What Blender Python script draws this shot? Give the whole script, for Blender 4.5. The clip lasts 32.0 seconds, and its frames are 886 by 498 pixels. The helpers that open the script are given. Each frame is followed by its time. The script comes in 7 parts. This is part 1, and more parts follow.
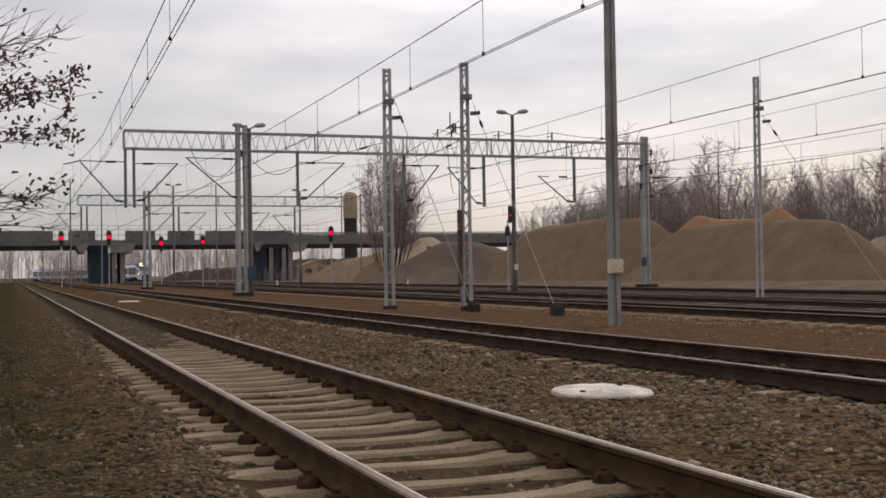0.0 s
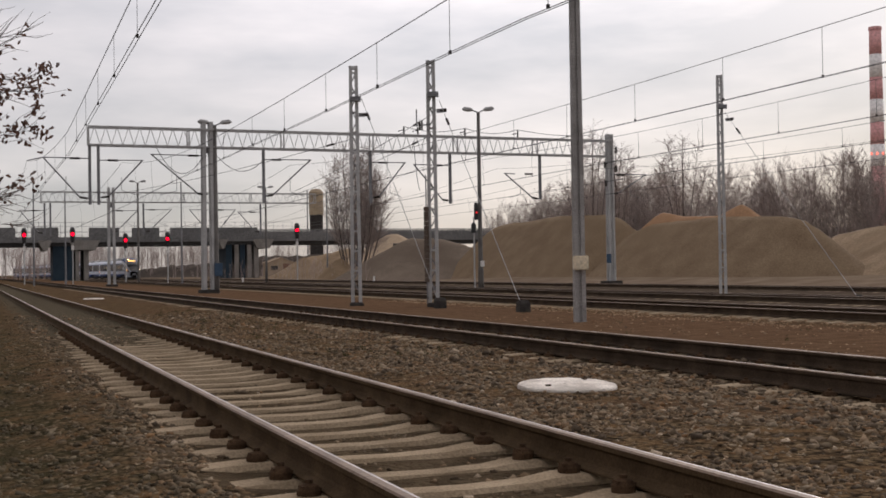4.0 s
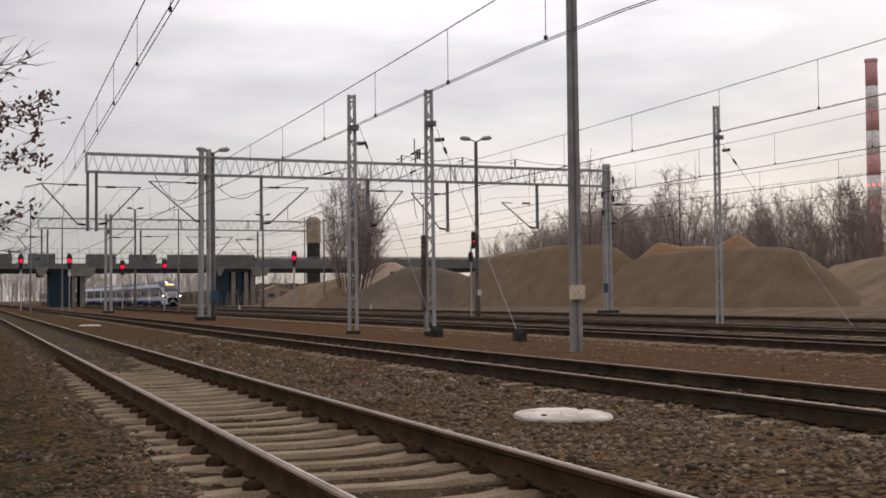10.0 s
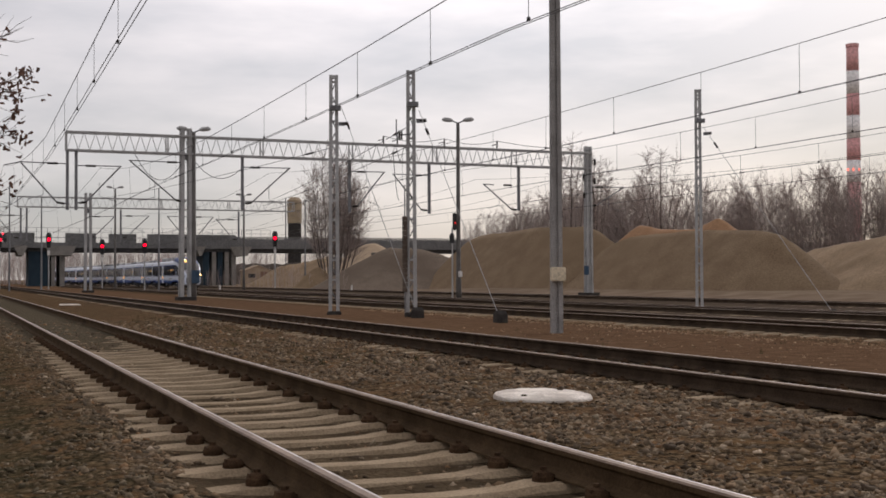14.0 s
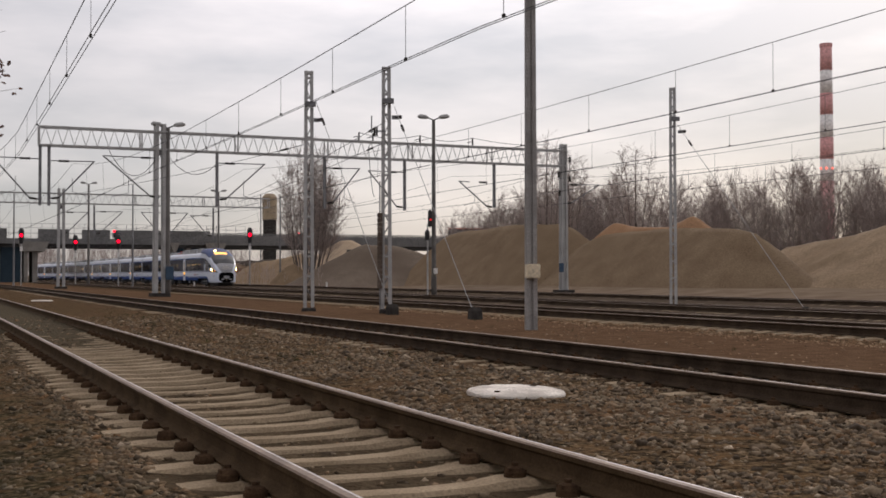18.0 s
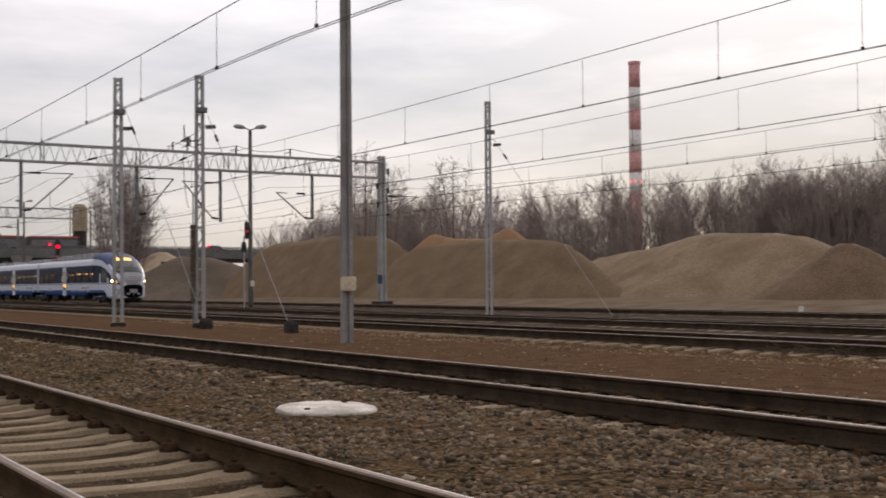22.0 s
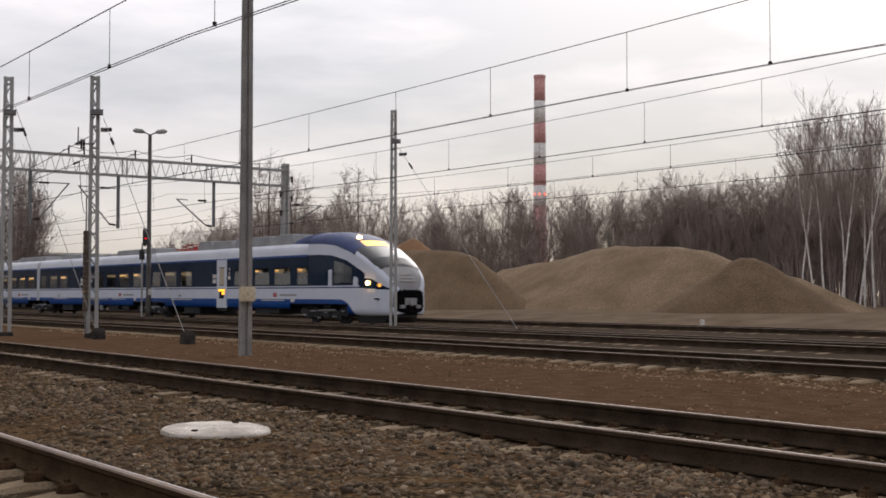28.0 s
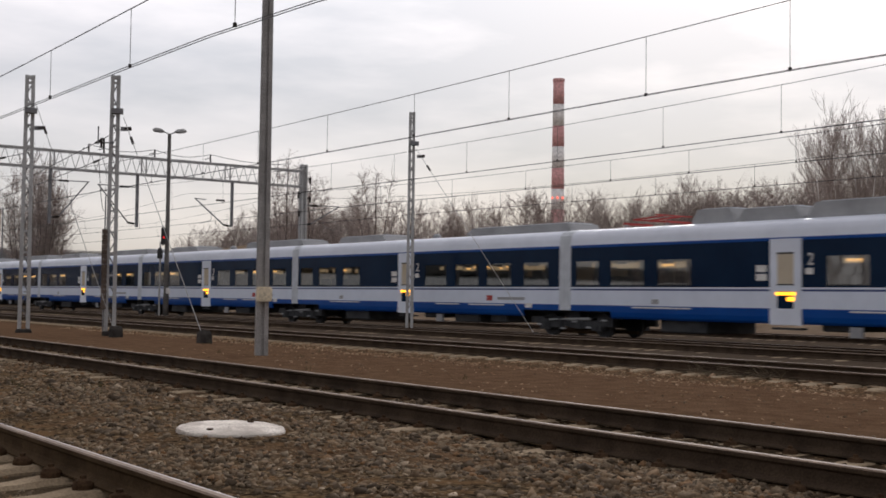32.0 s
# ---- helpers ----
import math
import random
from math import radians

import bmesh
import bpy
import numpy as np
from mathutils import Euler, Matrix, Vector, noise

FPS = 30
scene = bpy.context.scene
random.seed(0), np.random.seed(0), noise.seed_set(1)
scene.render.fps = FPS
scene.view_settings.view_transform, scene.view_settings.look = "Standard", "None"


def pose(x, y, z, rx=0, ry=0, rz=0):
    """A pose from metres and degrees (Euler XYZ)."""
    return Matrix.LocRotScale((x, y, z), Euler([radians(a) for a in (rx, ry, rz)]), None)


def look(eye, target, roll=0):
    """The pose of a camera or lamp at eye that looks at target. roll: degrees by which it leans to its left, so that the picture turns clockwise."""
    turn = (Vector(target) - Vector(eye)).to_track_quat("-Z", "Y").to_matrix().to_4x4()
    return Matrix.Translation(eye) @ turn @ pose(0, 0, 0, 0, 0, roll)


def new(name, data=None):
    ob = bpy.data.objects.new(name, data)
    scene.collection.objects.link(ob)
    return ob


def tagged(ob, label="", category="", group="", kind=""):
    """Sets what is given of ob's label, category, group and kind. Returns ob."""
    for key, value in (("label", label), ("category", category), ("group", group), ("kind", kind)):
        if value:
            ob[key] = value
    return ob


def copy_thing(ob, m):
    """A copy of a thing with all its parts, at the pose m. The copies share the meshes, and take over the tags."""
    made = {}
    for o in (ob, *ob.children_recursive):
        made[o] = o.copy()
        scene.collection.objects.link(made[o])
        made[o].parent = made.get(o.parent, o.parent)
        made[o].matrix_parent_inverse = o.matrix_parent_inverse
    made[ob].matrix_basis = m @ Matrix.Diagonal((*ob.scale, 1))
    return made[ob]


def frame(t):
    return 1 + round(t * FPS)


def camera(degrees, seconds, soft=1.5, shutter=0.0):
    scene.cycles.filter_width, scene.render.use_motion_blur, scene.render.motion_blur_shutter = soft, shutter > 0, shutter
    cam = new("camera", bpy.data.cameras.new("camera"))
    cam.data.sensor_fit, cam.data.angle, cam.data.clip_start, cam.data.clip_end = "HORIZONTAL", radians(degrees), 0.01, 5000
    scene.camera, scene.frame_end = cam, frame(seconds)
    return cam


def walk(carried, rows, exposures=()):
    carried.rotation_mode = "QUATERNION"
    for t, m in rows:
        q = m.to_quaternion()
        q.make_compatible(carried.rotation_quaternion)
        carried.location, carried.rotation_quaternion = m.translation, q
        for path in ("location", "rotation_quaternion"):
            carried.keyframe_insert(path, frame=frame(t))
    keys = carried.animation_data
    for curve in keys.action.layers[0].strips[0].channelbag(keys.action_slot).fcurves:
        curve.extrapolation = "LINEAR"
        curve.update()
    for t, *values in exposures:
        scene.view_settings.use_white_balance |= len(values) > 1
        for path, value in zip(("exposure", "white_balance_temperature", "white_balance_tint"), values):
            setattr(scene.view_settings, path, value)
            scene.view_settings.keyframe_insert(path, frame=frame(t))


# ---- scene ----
FOV = 41.00
PATH = [
    (0, 0.001, 0.001, 1.168, 20.086, 1.089, -0.872), (0.5, 0.029, 0.004, 1.171, 20.136, 1.072, -0.952), (1, 0.009, -0.012, 1.168, 20.306, 1.056, -0.857),
    (1.5, -0.013, -0.024, 1.164, 20.632, 1.026, -0.877), (2, -0.040, -0.062, 1.163, 20.999, 0.979, -0.855), (2.5, -0.053, -0.097, 1.161, 21.307, 0.957, -0.890),
    (3, -0.064, -0.129, 1.163, 21.557, 0.919, -0.906), (3.5, -0.075, -0.154, 1.164, 21.706, 0.913, -0.937), (5.5, -0.076, -0.157, 1.163, 21.739, 0.910, -0.944),
    (6, -0.078, -0.163, 1.164, 21.742, 0.910, -0.929), (6.5, -0.085, -0.176, 1.165, 21.763, 0.917, -0.859), (7, -0.093, -0.182, 1.166, 21.797, 0.920, -0.856),
    (7.5, -0.093, -0.177, 1.163, 21.837, 0.943, -0.752), (8, -0.088, -0.165, 1.161, 21.840, 1.076, -0.716), (8.5, -0.091, -0.183, 1.164, 21.846, 1.290, -0.652),
    (9, -0.100, -0.199, 1.168, 21.849, 1.614, -0.626), (9.5, -0.096, -0.193, 1.168, 21.864, 1.963, -0.586), (10, -0.089, -0.192, 1.170, 21.886, 2.289, -0.600),
    (10.5, -0.086, -0.210, 1.167, 21.897, 2.577, -0.639), (11, -0.085, -0.208, 1.170, 21.973, 2.549, -0.625), (11.5, -0.085, -0.206, 1.169, 22.031, 2.276, -0.650),
    (12, -0.086, -0.187, 1.164, 22.155, 1.998, -0.580), (12.5, -0.088, -0.185, 1.161, 22.255, 1.736, -0.534), (13, -0.092, -0.191, 1.161, 22.397, 1.543, -0.426),
    (13.5, -0.101, -0.211, 1.166, 22.559, 1.440, -0.363), (14, -0.098, -0.211, 1.160, 22.786, 1.387, -0.260), (14.5, -0.098, -0.207, 1.163, 23.028, 1.344, -0.167),
    (15, -0.102, -0.214, 1.165, 23.246, 1.318, -0.097), (15.5, -0.098, -0.217, 1.162, 23.438, 1.306, -0.048), (17.5, -0.077, -0.207, 1.151, 23.926, 1.235, -0.058),
    (18, -0.077, -0.207, 1.150, 23.967, 1.244, -0.106), (18.5, -0.078, -0.207, 1.153, 24.029, 1.306, -0.104), (19, -0.058, -0.173, 1.154, 24.024, 1.447, -0.134),
    (19.5, -0.026, -0.117, 1.164, 24.359, 1.575, -0.146), (20, 0.006, -0.087, 1.170, 25.290, 1.680, -0.180), (20.5, 0.048, -0.056, 1.173, 26.813, 1.722, -0.240),
    (21, 0.070, -0.059, 1.177, 28.712, 1.729, -0.350), (21.5, 0.071, -0.086, 1.184, 30.671, 1.731, -0.440), (22, 0.087, -0.084, 1.176, 32.670, 1.748, -0.488),
    (22.5, 0.072, -0.125, 1.181, 34.463, 1.746, -0.569), (23, 0.182, 0.049, 1.159, 33.018, 1.811, -0.589), (23.5, 0.200, 0.026, 1.179, 32.321, 1.967, -0.688),
    (24, 0.205, -0.028, 1.200, 33.427, 2.328, -0.799), (24.5, 0.218, -0.040, 1.210, 34.573, 2.823, -0.896), (25, 0.260, 0.066, 1.206, 35.556, 3.387, -0.889),
    (25.5, 0.384, 0.305, 1.194, 35.885, 3.654, -0.724), (27.5, 0.456, 0.419, 1.212, 36.908, 2.225, 0.011), (28, 0.453, 0.418, 1.209, 37.276, 2.223, 0.045),
    (28.5, 0.456, 0.421, 1.200, 37.576, 2.220, 0.016), (29, 0.455, 0.430, 1.201, 37.633, 2.217, 0.088), (29.5, 0.454, 0.430, 1.197, 37.425, 2.245, 0.102),
    (30, 0.453, 0.400, 1.201, 37.117, 2.209, -0.133), (30.5, 0.439, 0.392, 1.203, 36.866, 2.258, -0.092), (31, 0.453, 0.408, 1.199, 36.558, 2.307, -0.020),
    (31.5, 0.455, 0.404, 1.204, 36.399, 2.324, 0.254), (32, 0.444, 0.393, 1.209, 36.447, 2.333, 0.764),
]
cam = camera(FOV, 32.0, soft=1.7, shutter=0.5)


def aim(x, y, z, bearing, tilt, lean):
    """Camera pose from place, bearing clockwise from +Y, tilt and lean in degrees."""
    return pose(x, y, z, 90 + tilt, 0, -bearing) @ pose(0, 0, 0, 0, 0, lean)


walk(cam, [(t, aim(*row)) for t, *row in PATH], [(0, 0.12, 6500, 14), (18, 0.11, 6500, 14), (23, 0.11, 6500, 13.5), (26, 0.04, 6450, 13), (32, 0.05, 6350, 12.5)])

# ---- world and light ----
world = bpy.data.worlds.new("overcast_sky")
scene.world = world
world.use_nodes = True
wn, wl = world.node_tree.nodes, world.node_tree.links
wn.clear()
w_out = wn.new("ShaderNodeOutputWorld")
w_bg = wn.new("ShaderNodeBackground")
w_sky = wn.new("ShaderNodeTexSky")
w_sky.sky_type = "NISHITA"
w_sky.sun_disc = False
w_sky.sun_elevation, w_sky.sun_rotation = radians(27), radians(50)
w_bg2 = wn.new("ShaderNodeBackground")
w_bg2.inputs["Strength"].default_value = 0.018
wl.new(w_sky.outputs["Color"], w_bg2.inputs["Color"])
w_tc = wn.new("ShaderNodeTexCoord")
w_map = wn.new("ShaderNodeMapping")
w_map.inputs["Scale"].default_value = (1.5, 1.5, 6.0)
wl.new(w_tc.outputs["Generated"], w_map.inputs["Vector"])
w_noise = wn.new("ShaderNodeTexNoise")
w_noise.inputs["Scale"].default_value = 1.35
w_noise.inputs["Detail"].default_value = 6
w_noise.inputs["Roughness"].default_value = 0.54
wl.new(w_map.outputs["Vector"], w_noise.inputs["Vector"])
w_ramp = wn.new("ShaderNodeValToRGB")
w_ramp.color_ramp.elements[0].position, w_ramp.color_ramp.elements[1].position = 0.38, 0.64
w_ramp.color_ramp.elements[0].color = (0.52, 0.518, 0.527, 1)
w_ramp.color_ramp.elements[1].color = (1.0, 0.926, 0.893, 1)
wl.new(w_noise.outputs["Fac"], w_ramp.inputs["Fac"])
w_dir = wn.new("ShaderNodeVectorMath")
w_dir.operation = "DOT_PRODUCT"
w_dir.inputs[1].default_value = (0.68, 0.57, 0.46)
wl.new(w_tc.outputs["Generated"], w_dir.inputs[0])
w_veil = wn.new("ShaderNodeMapRange")
w_veil.interpolation_type = "SMOOTHSTEP"
w_veil.inputs["From Min"].default_value, w_veil.inputs["From Max"].default_value = 0.55, 1.0
w_veil.inputs["To Min"].default_value, w_veil.inputs["To Max"].default_value = 0.0, 1.05
wl.new(w_dir.outputs["Value"], w_veil.inputs["Value"])
w_mul = wn.new("ShaderNodeVectorMath")
w_mul.operation = "SCALE"
wl.new(w_ramp.outputs["Color"], w_mul.inputs[0])
w_xyz = wn.new("ShaderNodeSeparateXYZ")
wl.new(w_tc.outputs["Generated"], w_xyz.inputs["Vector"])
w_low = wn.new("ShaderNodeMapRange")
w_low.inputs["From Min"].default_value, w_low.inputs["From Max"].default_value = 0.07, 0.3
w_low.inputs["To Min"].default_value, w_low.inputs["To Max"].default_value = -0.13, 1.05
wl.new(w_xyz.outputs["Z"], w_low.inputs["Value"])
w_amp = wn.new("ShaderNodeMath")
w_amp.operation = "MULTIPLY_ADD"
w_amp.inputs[2].default_value = 0.9
wl.new(w_veil.outputs["Result"], w_amp.inputs[0])
wl.new(w_low.outputs["Result"], w_amp.inputs[1])
wl.new(w_amp.outputs["Value"], w_mul.inputs["Scale"])
wl.new(w_mul.outputs["Vector"], w_bg.inputs["Color"])
w_bg.inputs["Strength"].default_value = 0.74
w_add = wn.new("ShaderNodeAddShader")
wl.new(w_bg.outputs["Background"], w_add.inputs[0])
wl.new(w_bg2.outputs["Background"], w_add.inputs[1])
wl.new(w_add.outputs["Shader"], w_out.inputs["Surface"])

sun = new("sun", bpy.data.lights.new("sun", "SUN"))
sun.data.energy, sun.data.angle, sun.data.color = 1.0, radians(20), (1.0, 0.95, 0.9)
sun.matrix_basis = look((68, 57, 46), (0, 0, 0))


# ---- materials ----
def mat(name, c1, c2, scale=4.0, rough=0.8, bump=0.0, fine=40.0, metal=0.0, c3=None, big=0.35, dist=0.02, own=False, vary=0.0, grain=0.55):
    """A surface with coarse blotches (c1 to c2), fine grain and relief; own: mapped to the object, else to the world."""
    m = bpy.data.materials.new(name)
    m.use_nodes = True
    n, l = m.node_tree.nodes, m.node_tree.links
    b = n["Principled BSDF"]
    if own:
        co = n.new("ShaderNodeTexCoord").outputs["Object"]
    else:
        co = n.new("ShaderNodeNewGeometry").outputs["Position"]
    a = n.new("ShaderNodeTexNoise")
    a.inputs["Scale"].default_value, a.inputs["Detail"].default_value = scale, 5
    f = n.new("ShaderNodeTexNoise")
    f.inputs["Scale"].default_value, f.inputs["Detail"].default_value = fine, 4
    l.new(co, a.inputs["Vector"])
    l.new(co, f.inputs["Vector"])
    ra = n.new("ShaderNodeMapRange")
    ra.inputs["From Min"].default_value, ra.inputs["From Max"].default_value = 0.5 - big / 2, 0.5 + big / 2
    l.new(a.outputs["Fac"], ra.inputs["Value"])
    mix = n.new("ShaderNodeMix")
    mix.data_type = "RGBA"
    mix.inputs["A"].default_value, mix.inputs["B"].default_value = (*c1, 1), (*c2, 1)
    l.new(ra.outputs["Result"], mix.inputs["Factor"])
    m2 = n.new("ShaderNodeMix")
    m2.data_type, m2.blend_type = "RGBA", "MULTIPLY"
    m2.inputs["Factor"].default_value = grain
    rf = n.new("ShaderNodeMapRange")
    rf.inputs["From Min"].default_value, rf.inputs["From Max"].default_value = 0.3, 0.7
    rf.inputs["To Min"].default_value, rf.inputs["To Max"].default_value = 0.55, 1.45
    l.new(f.outputs["Fac"], rf.inputs["Value"])
    l.new(mix.outputs["Result"], m2.inputs["A"])
    l.new(rf.outputs["Result"], m2.inputs["B"])
    out = m2.outputs["Result"]
    if c3:
        c = n.new("ShaderNodeTexNoise")
        c.inputs["Scale"].default_value, c.inputs["Detail"].default_value = scale * 0.23, 6
        l.new(co, c.inputs["Vector"])
        rc = n.new("ShaderNodeMapRange")
        rc.inputs["From Min"].default_value, rc.inputs["From Max"].default_value = 0.5, 0.68
        l.new(c.outputs["Fac"], rc.inputs["Value"])
        m3 = n.new("ShaderNodeMix")
        m3.data_type = "RGBA"
        m3.inputs["B"].default_value = (*c3, 1)
        l.new(rc.outputs["Result"], m3.inputs["Factor"])
        l.new(out, m3.inputs["A"])
        out = m3.outputs["Result"]
    if vary:
        oi = n.new("ShaderNodeObjectInfo")
        rv = n.new("ShaderNodeMapRange")
        rv.inputs["To Min"].default_value, rv.inputs["To Max"].default_value = 1 - vary, 1 + vary
        l.new(oi.outputs["Random"], rv.inputs["Value"])
        m4 = n.new("ShaderNodeMix")
        m4.data_type, m4.blend_type = "RGBA", "MULTIPLY"
        m4.inputs["Factor"].default_value = 1.0
        l.new(out, m4.inputs["A"])
        l.new(rv.outputs["Result"], m4.inputs["B"])
        out = m4.outputs["Result"]
    l.new(out, b.inputs["Base Color"])
    if rough >= 0.88:
        b.inputs["Specular IOR Level"].default_value = 0.04
    b.inputs["Roughness"].default_value, b.inputs["Metallic"].default_value = rough, metal
    if bump:
        bp = n.new("ShaderNodeBump")
        bp.inputs["Strength"].default_value, bp.inputs["Distance"].default_value = bump, dist
        l.new(f.outputs["Fac"], bp.inputs["Height"])
        l.new(bp.outputs["Normal"], b.inputs["Normal"])
    return m


def glow(name, color, strength):
    m = bpy.data.materials.new(name)
    m.use_nodes = True
    b = m.node_tree.nodes["Principled BSDF"]
    b.inputs["Base Color"].default_value = (*(0.25 * v for v in color), 1)
    b.inputs["Emission Color"].default_value = (*color, 1)
    b.inputs["Emission Strength"].default_value = strength
    return m


M = {}
M["rail_side"] = mat("rusty_rail", (0.052, 0.034, 0.019), (0.096, 0.064, 0.037), 3, 0.9, 0.3, 60)
M["rail_dark"] = mat("dark_rusty_rail", (0.038, 0.027, 0.019), (0.075, 0.053, 0.036), 3, 0.9, 0.3, 60)
M["rail_edge"] = mat("polished_rail_edge", (0.4, 0.36, 0.34), (0.52, 0.48, 0.46), 2, 0.42, 0.03, 30, 0.6)
M["rail_top"] = mat("worn_rail_head", (0.15, 0.1, 0.068), (0.25, 0.178, 0.125), 2, 0.66, 0.05, 30, 0.1)
M["sleeper"] = mat("sleeper_concrete", (0.245, 0.185, 0.12), (0.345, 0.268, 0.18), 3, 0.9, 0.4, 55, vary=0.1)
M["clip"] = mat("rusty_fastening", (0.045, 0.027, 0.016), (0.085, 0.052, 0.03), 12, 0.92, 0.4, 90)
M["galv"] = mat("galvanised_steel", (0.345, 0.342, 0.335), (0.455, 0.452, 0.445), 1.5, 0.6, 0.1, 30, 0.25)
M["galv_dark"] = mat("weathered_steel", (0.15, 0.15, 0.155), (0.24, 0.24, 0.25), 1.5, 0.65, 0.1, 30, 0.2)
M["pole"] = mat("pole_concrete", (0.25, 0.24, 0.231), (0.35, 0.336, 0.324), 2.0, 0.9, 0.25, 40)
M["found"] = mat("dark_foundation", (0.035, 0.032, 0.03), (0.075, 0.068, 0.062), 4, 0.95, 0.4, 40)
M["sand"] = mat("sand_heap", (0.17, 0.119, 0.075), (0.217, 0.157, 0.1), 0.5, 0.95, 0.5, 9, c3=(0.188, 0.134, 0.084), dist=0.08)
M["sand_red"] = mat("reddish_sand", (0.27, 0.155, 0.085), (0.33, 0.2, 0.118), 0.5, 0.95, 0.4, 9)
M["sand_pale"] = mat("pale_gravel_heap", (0.21, 0.15, 0.094), (0.29, 0.212, 0.138), 0.5, 0.95, 0.6, 7, c3=(0.19, 0.132, 0.08), dist=0.08)
M["soil"] = mat("brown_soil", (0.105, 0.07, 0.042), (0.15, 0.103, 0.064), 0.5, 0.95, 0.6, 8, c3=(0.12, 0.085, 0.05), dist=0.08)
M["wire"] = mat("wire_metal", (0.07, 0.07, 0.075), (0.12, 0.12, 0.125), 2, 0.6, 0, 30, 0.4)
M["white"] = mat("white_paint", (0.62, 0.6, 0.57), (0.78, 0.76, 0.73), 3, 0.7, 0.2, 30)
M["black"] = mat("black_paint", (0.012, 0.012, 0.013), (0.03, 0.03, 0.03), 3, 0.6, 0, 30)
M["red_lamp"] = glow("red_signal_light", (1.0, 0.0, 0.02), 3.2)


TRACKS = (2.43, 7.75, 17.05, 25.5, 30.5, 36.0)
MAIN_DROP = 0.17


def ground_surface():
    """Crushed stone, brown soil between the yard tracks and pale sand beyond them."""
    m = bpy.data.materials.new("yard_ground")
    m.use_nodes = True
    n, l = m.node_tree.nodes, m.node_tree.links
    b = n["Principled BSDF"]
    co = n.new("ShaderNodeNewGeometry").outputs["Position"]

    def tex(kind, scale, detail=4):
        t = n.new(kind)
        t.inputs["Scale"].default_value = scale
        if kind == "ShaderNodeTexNoise":
            t.inputs["Detail"].default_value = detail
        l.new(co, t.inputs["Vector"])
        return t

    def ramp(v, lo, hi):
        r = n.new("ShaderNodeMapRange")
        r.inputs["From Min"].default_value, r.inputs["From Max"].default_value = lo, hi
        l.new(v, r.inputs["Value"])
        return r.outputs["Result"]

    def mix(f, a, c, kind="MIX"):
        x = n.new("ShaderNodeMix")
        x.data_type, x.blend_type = "RGBA", kind
        for key, v in (("Factor", f), ("A", a), ("B", c)):
            if isinstance(v, tuple):
                x.inputs[key].default_value = (*v, 1)
            elif isinstance(v, float):
                x.inputs[key].default_value = v
            else:
                l.new(v, x.inputs[key])
        return x.outputs["Result"]

    cells = tex("ShaderNodeTexVoronoi", 17)
    big = tex("ShaderNodeTexNoise", 0.55, 6)
    mid = tex("ShaderNodeTexNoise", 3.2, 6)
    fine = tex("ShaderNodeTexNoise", 34, 5)
    sep = n.new("ShaderNodeSeparateColor")
    l.new(cells.outputs["Color"], sep.inputs["Color"])
    stone = mix(sep.outputs["Red"], (0.08, 0.056, 0.034), (0.22, 0.155, 0.09))
    # Cell edges go near black: shade between stones put into the colour.
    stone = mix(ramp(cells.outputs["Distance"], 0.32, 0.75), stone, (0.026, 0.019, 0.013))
    stone = mix(ramp(mid.outputs["Fac"], 0.48, 0.66), stone, (0.15, 0.092, 0.048))
    soil = mix(ramp(mid.outputs["Fac"], 0.35, 0.65), (0.102, 0.06, 0.036), (0.152, 0.095, 0.059))
    soil = mix(ramp(fine.outputs["Fac"], 0.55, 0.75), soil, (0.195, 0.118, 0.065))
    sand = mix(ramp(big.outputs["Fac"], 0.35, 0.65), (0.17, 0.125, 0.088), (0.24, 0.185, 0.135))
    xyz = n.new("ShaderNodeSeparateXYZ")
    l.new(co, xyz.inputs["Vector"])
    wob = n.new("ShaderNodeMath")
    wob.operation = "MULTIPLY_ADD"
    wob.inputs[1].default_value = 2.4
    l.new(mid.outputs["Fac"], wob.inputs[0])
    l.new(xyz.outputs["X"], wob.inputs[2])
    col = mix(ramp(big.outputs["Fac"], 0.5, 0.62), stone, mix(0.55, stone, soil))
    col = mix(ramp(wob.outputs["Value"], 2.3, 1.2), col, mix(0.72, col, (0.042, 0.039, 0.021)))
    col = mix(ramp(wob.outputs["Value"], 10.6, 11.6), col, soil)
    near = n.new("ShaderNodeMath")
    near.operation = "COMPARE"
    near.inputs[1].default_value, near.inputs[2].default_value = TRACKS[0] + 1.2, 1.3
    l.new(wob.outputs["Value"], near.inputs[0])
    crib = mix(ramp(mid.outputs["Fac"], 0.35, 0.62), (0.058, 0.044, 0.028), (0.108, 0.081, 0.052))
    crib = mix(ramp(fine.outputs["Fac"], 0.5, 0.7), crib, (0.08, 0.052, 0.033))
    crib = mix(ramp(xyz.outputs["Y"], 15.0, 26.0), crib, mix(ramp(fine.outputs["Fac"], 0.4, 0.65), (0.07, 0.058, 0.039), (0.135, 0.112, 0.08)))
    col = mix(near.outputs["Value"], col, crib)
    oily = n.new("ShaderNodeMath")
    oily.operation = "COMPARE"
    oily.inputs[1].default_value, oily.inputs[2].default_value = TRACKS[1] + 1.2, 1.0
    l.new(wob.outputs["Value"], oily.inputs[0])
    col = mix(oily.outputs["Value"], col, mix(0.6, col, (0.035, 0.027, 0.018)))
    col = mix(ramp(wob.outputs["Value"], 20.0, 21.5), col, mix(ramp(fine.outputs["Fac"], 0.4, 0.65), (0.075, 0.057, 0.042), (0.125, 0.097, 0.073)))
    band = n.new("ShaderNodeMath")
    band.operation = "COMPARE"
    band.inputs[1].default_value, band.inputs[2].default_value = 17.05, 1.7
    l.new(xyz.outputs["X"], band.inputs[0])
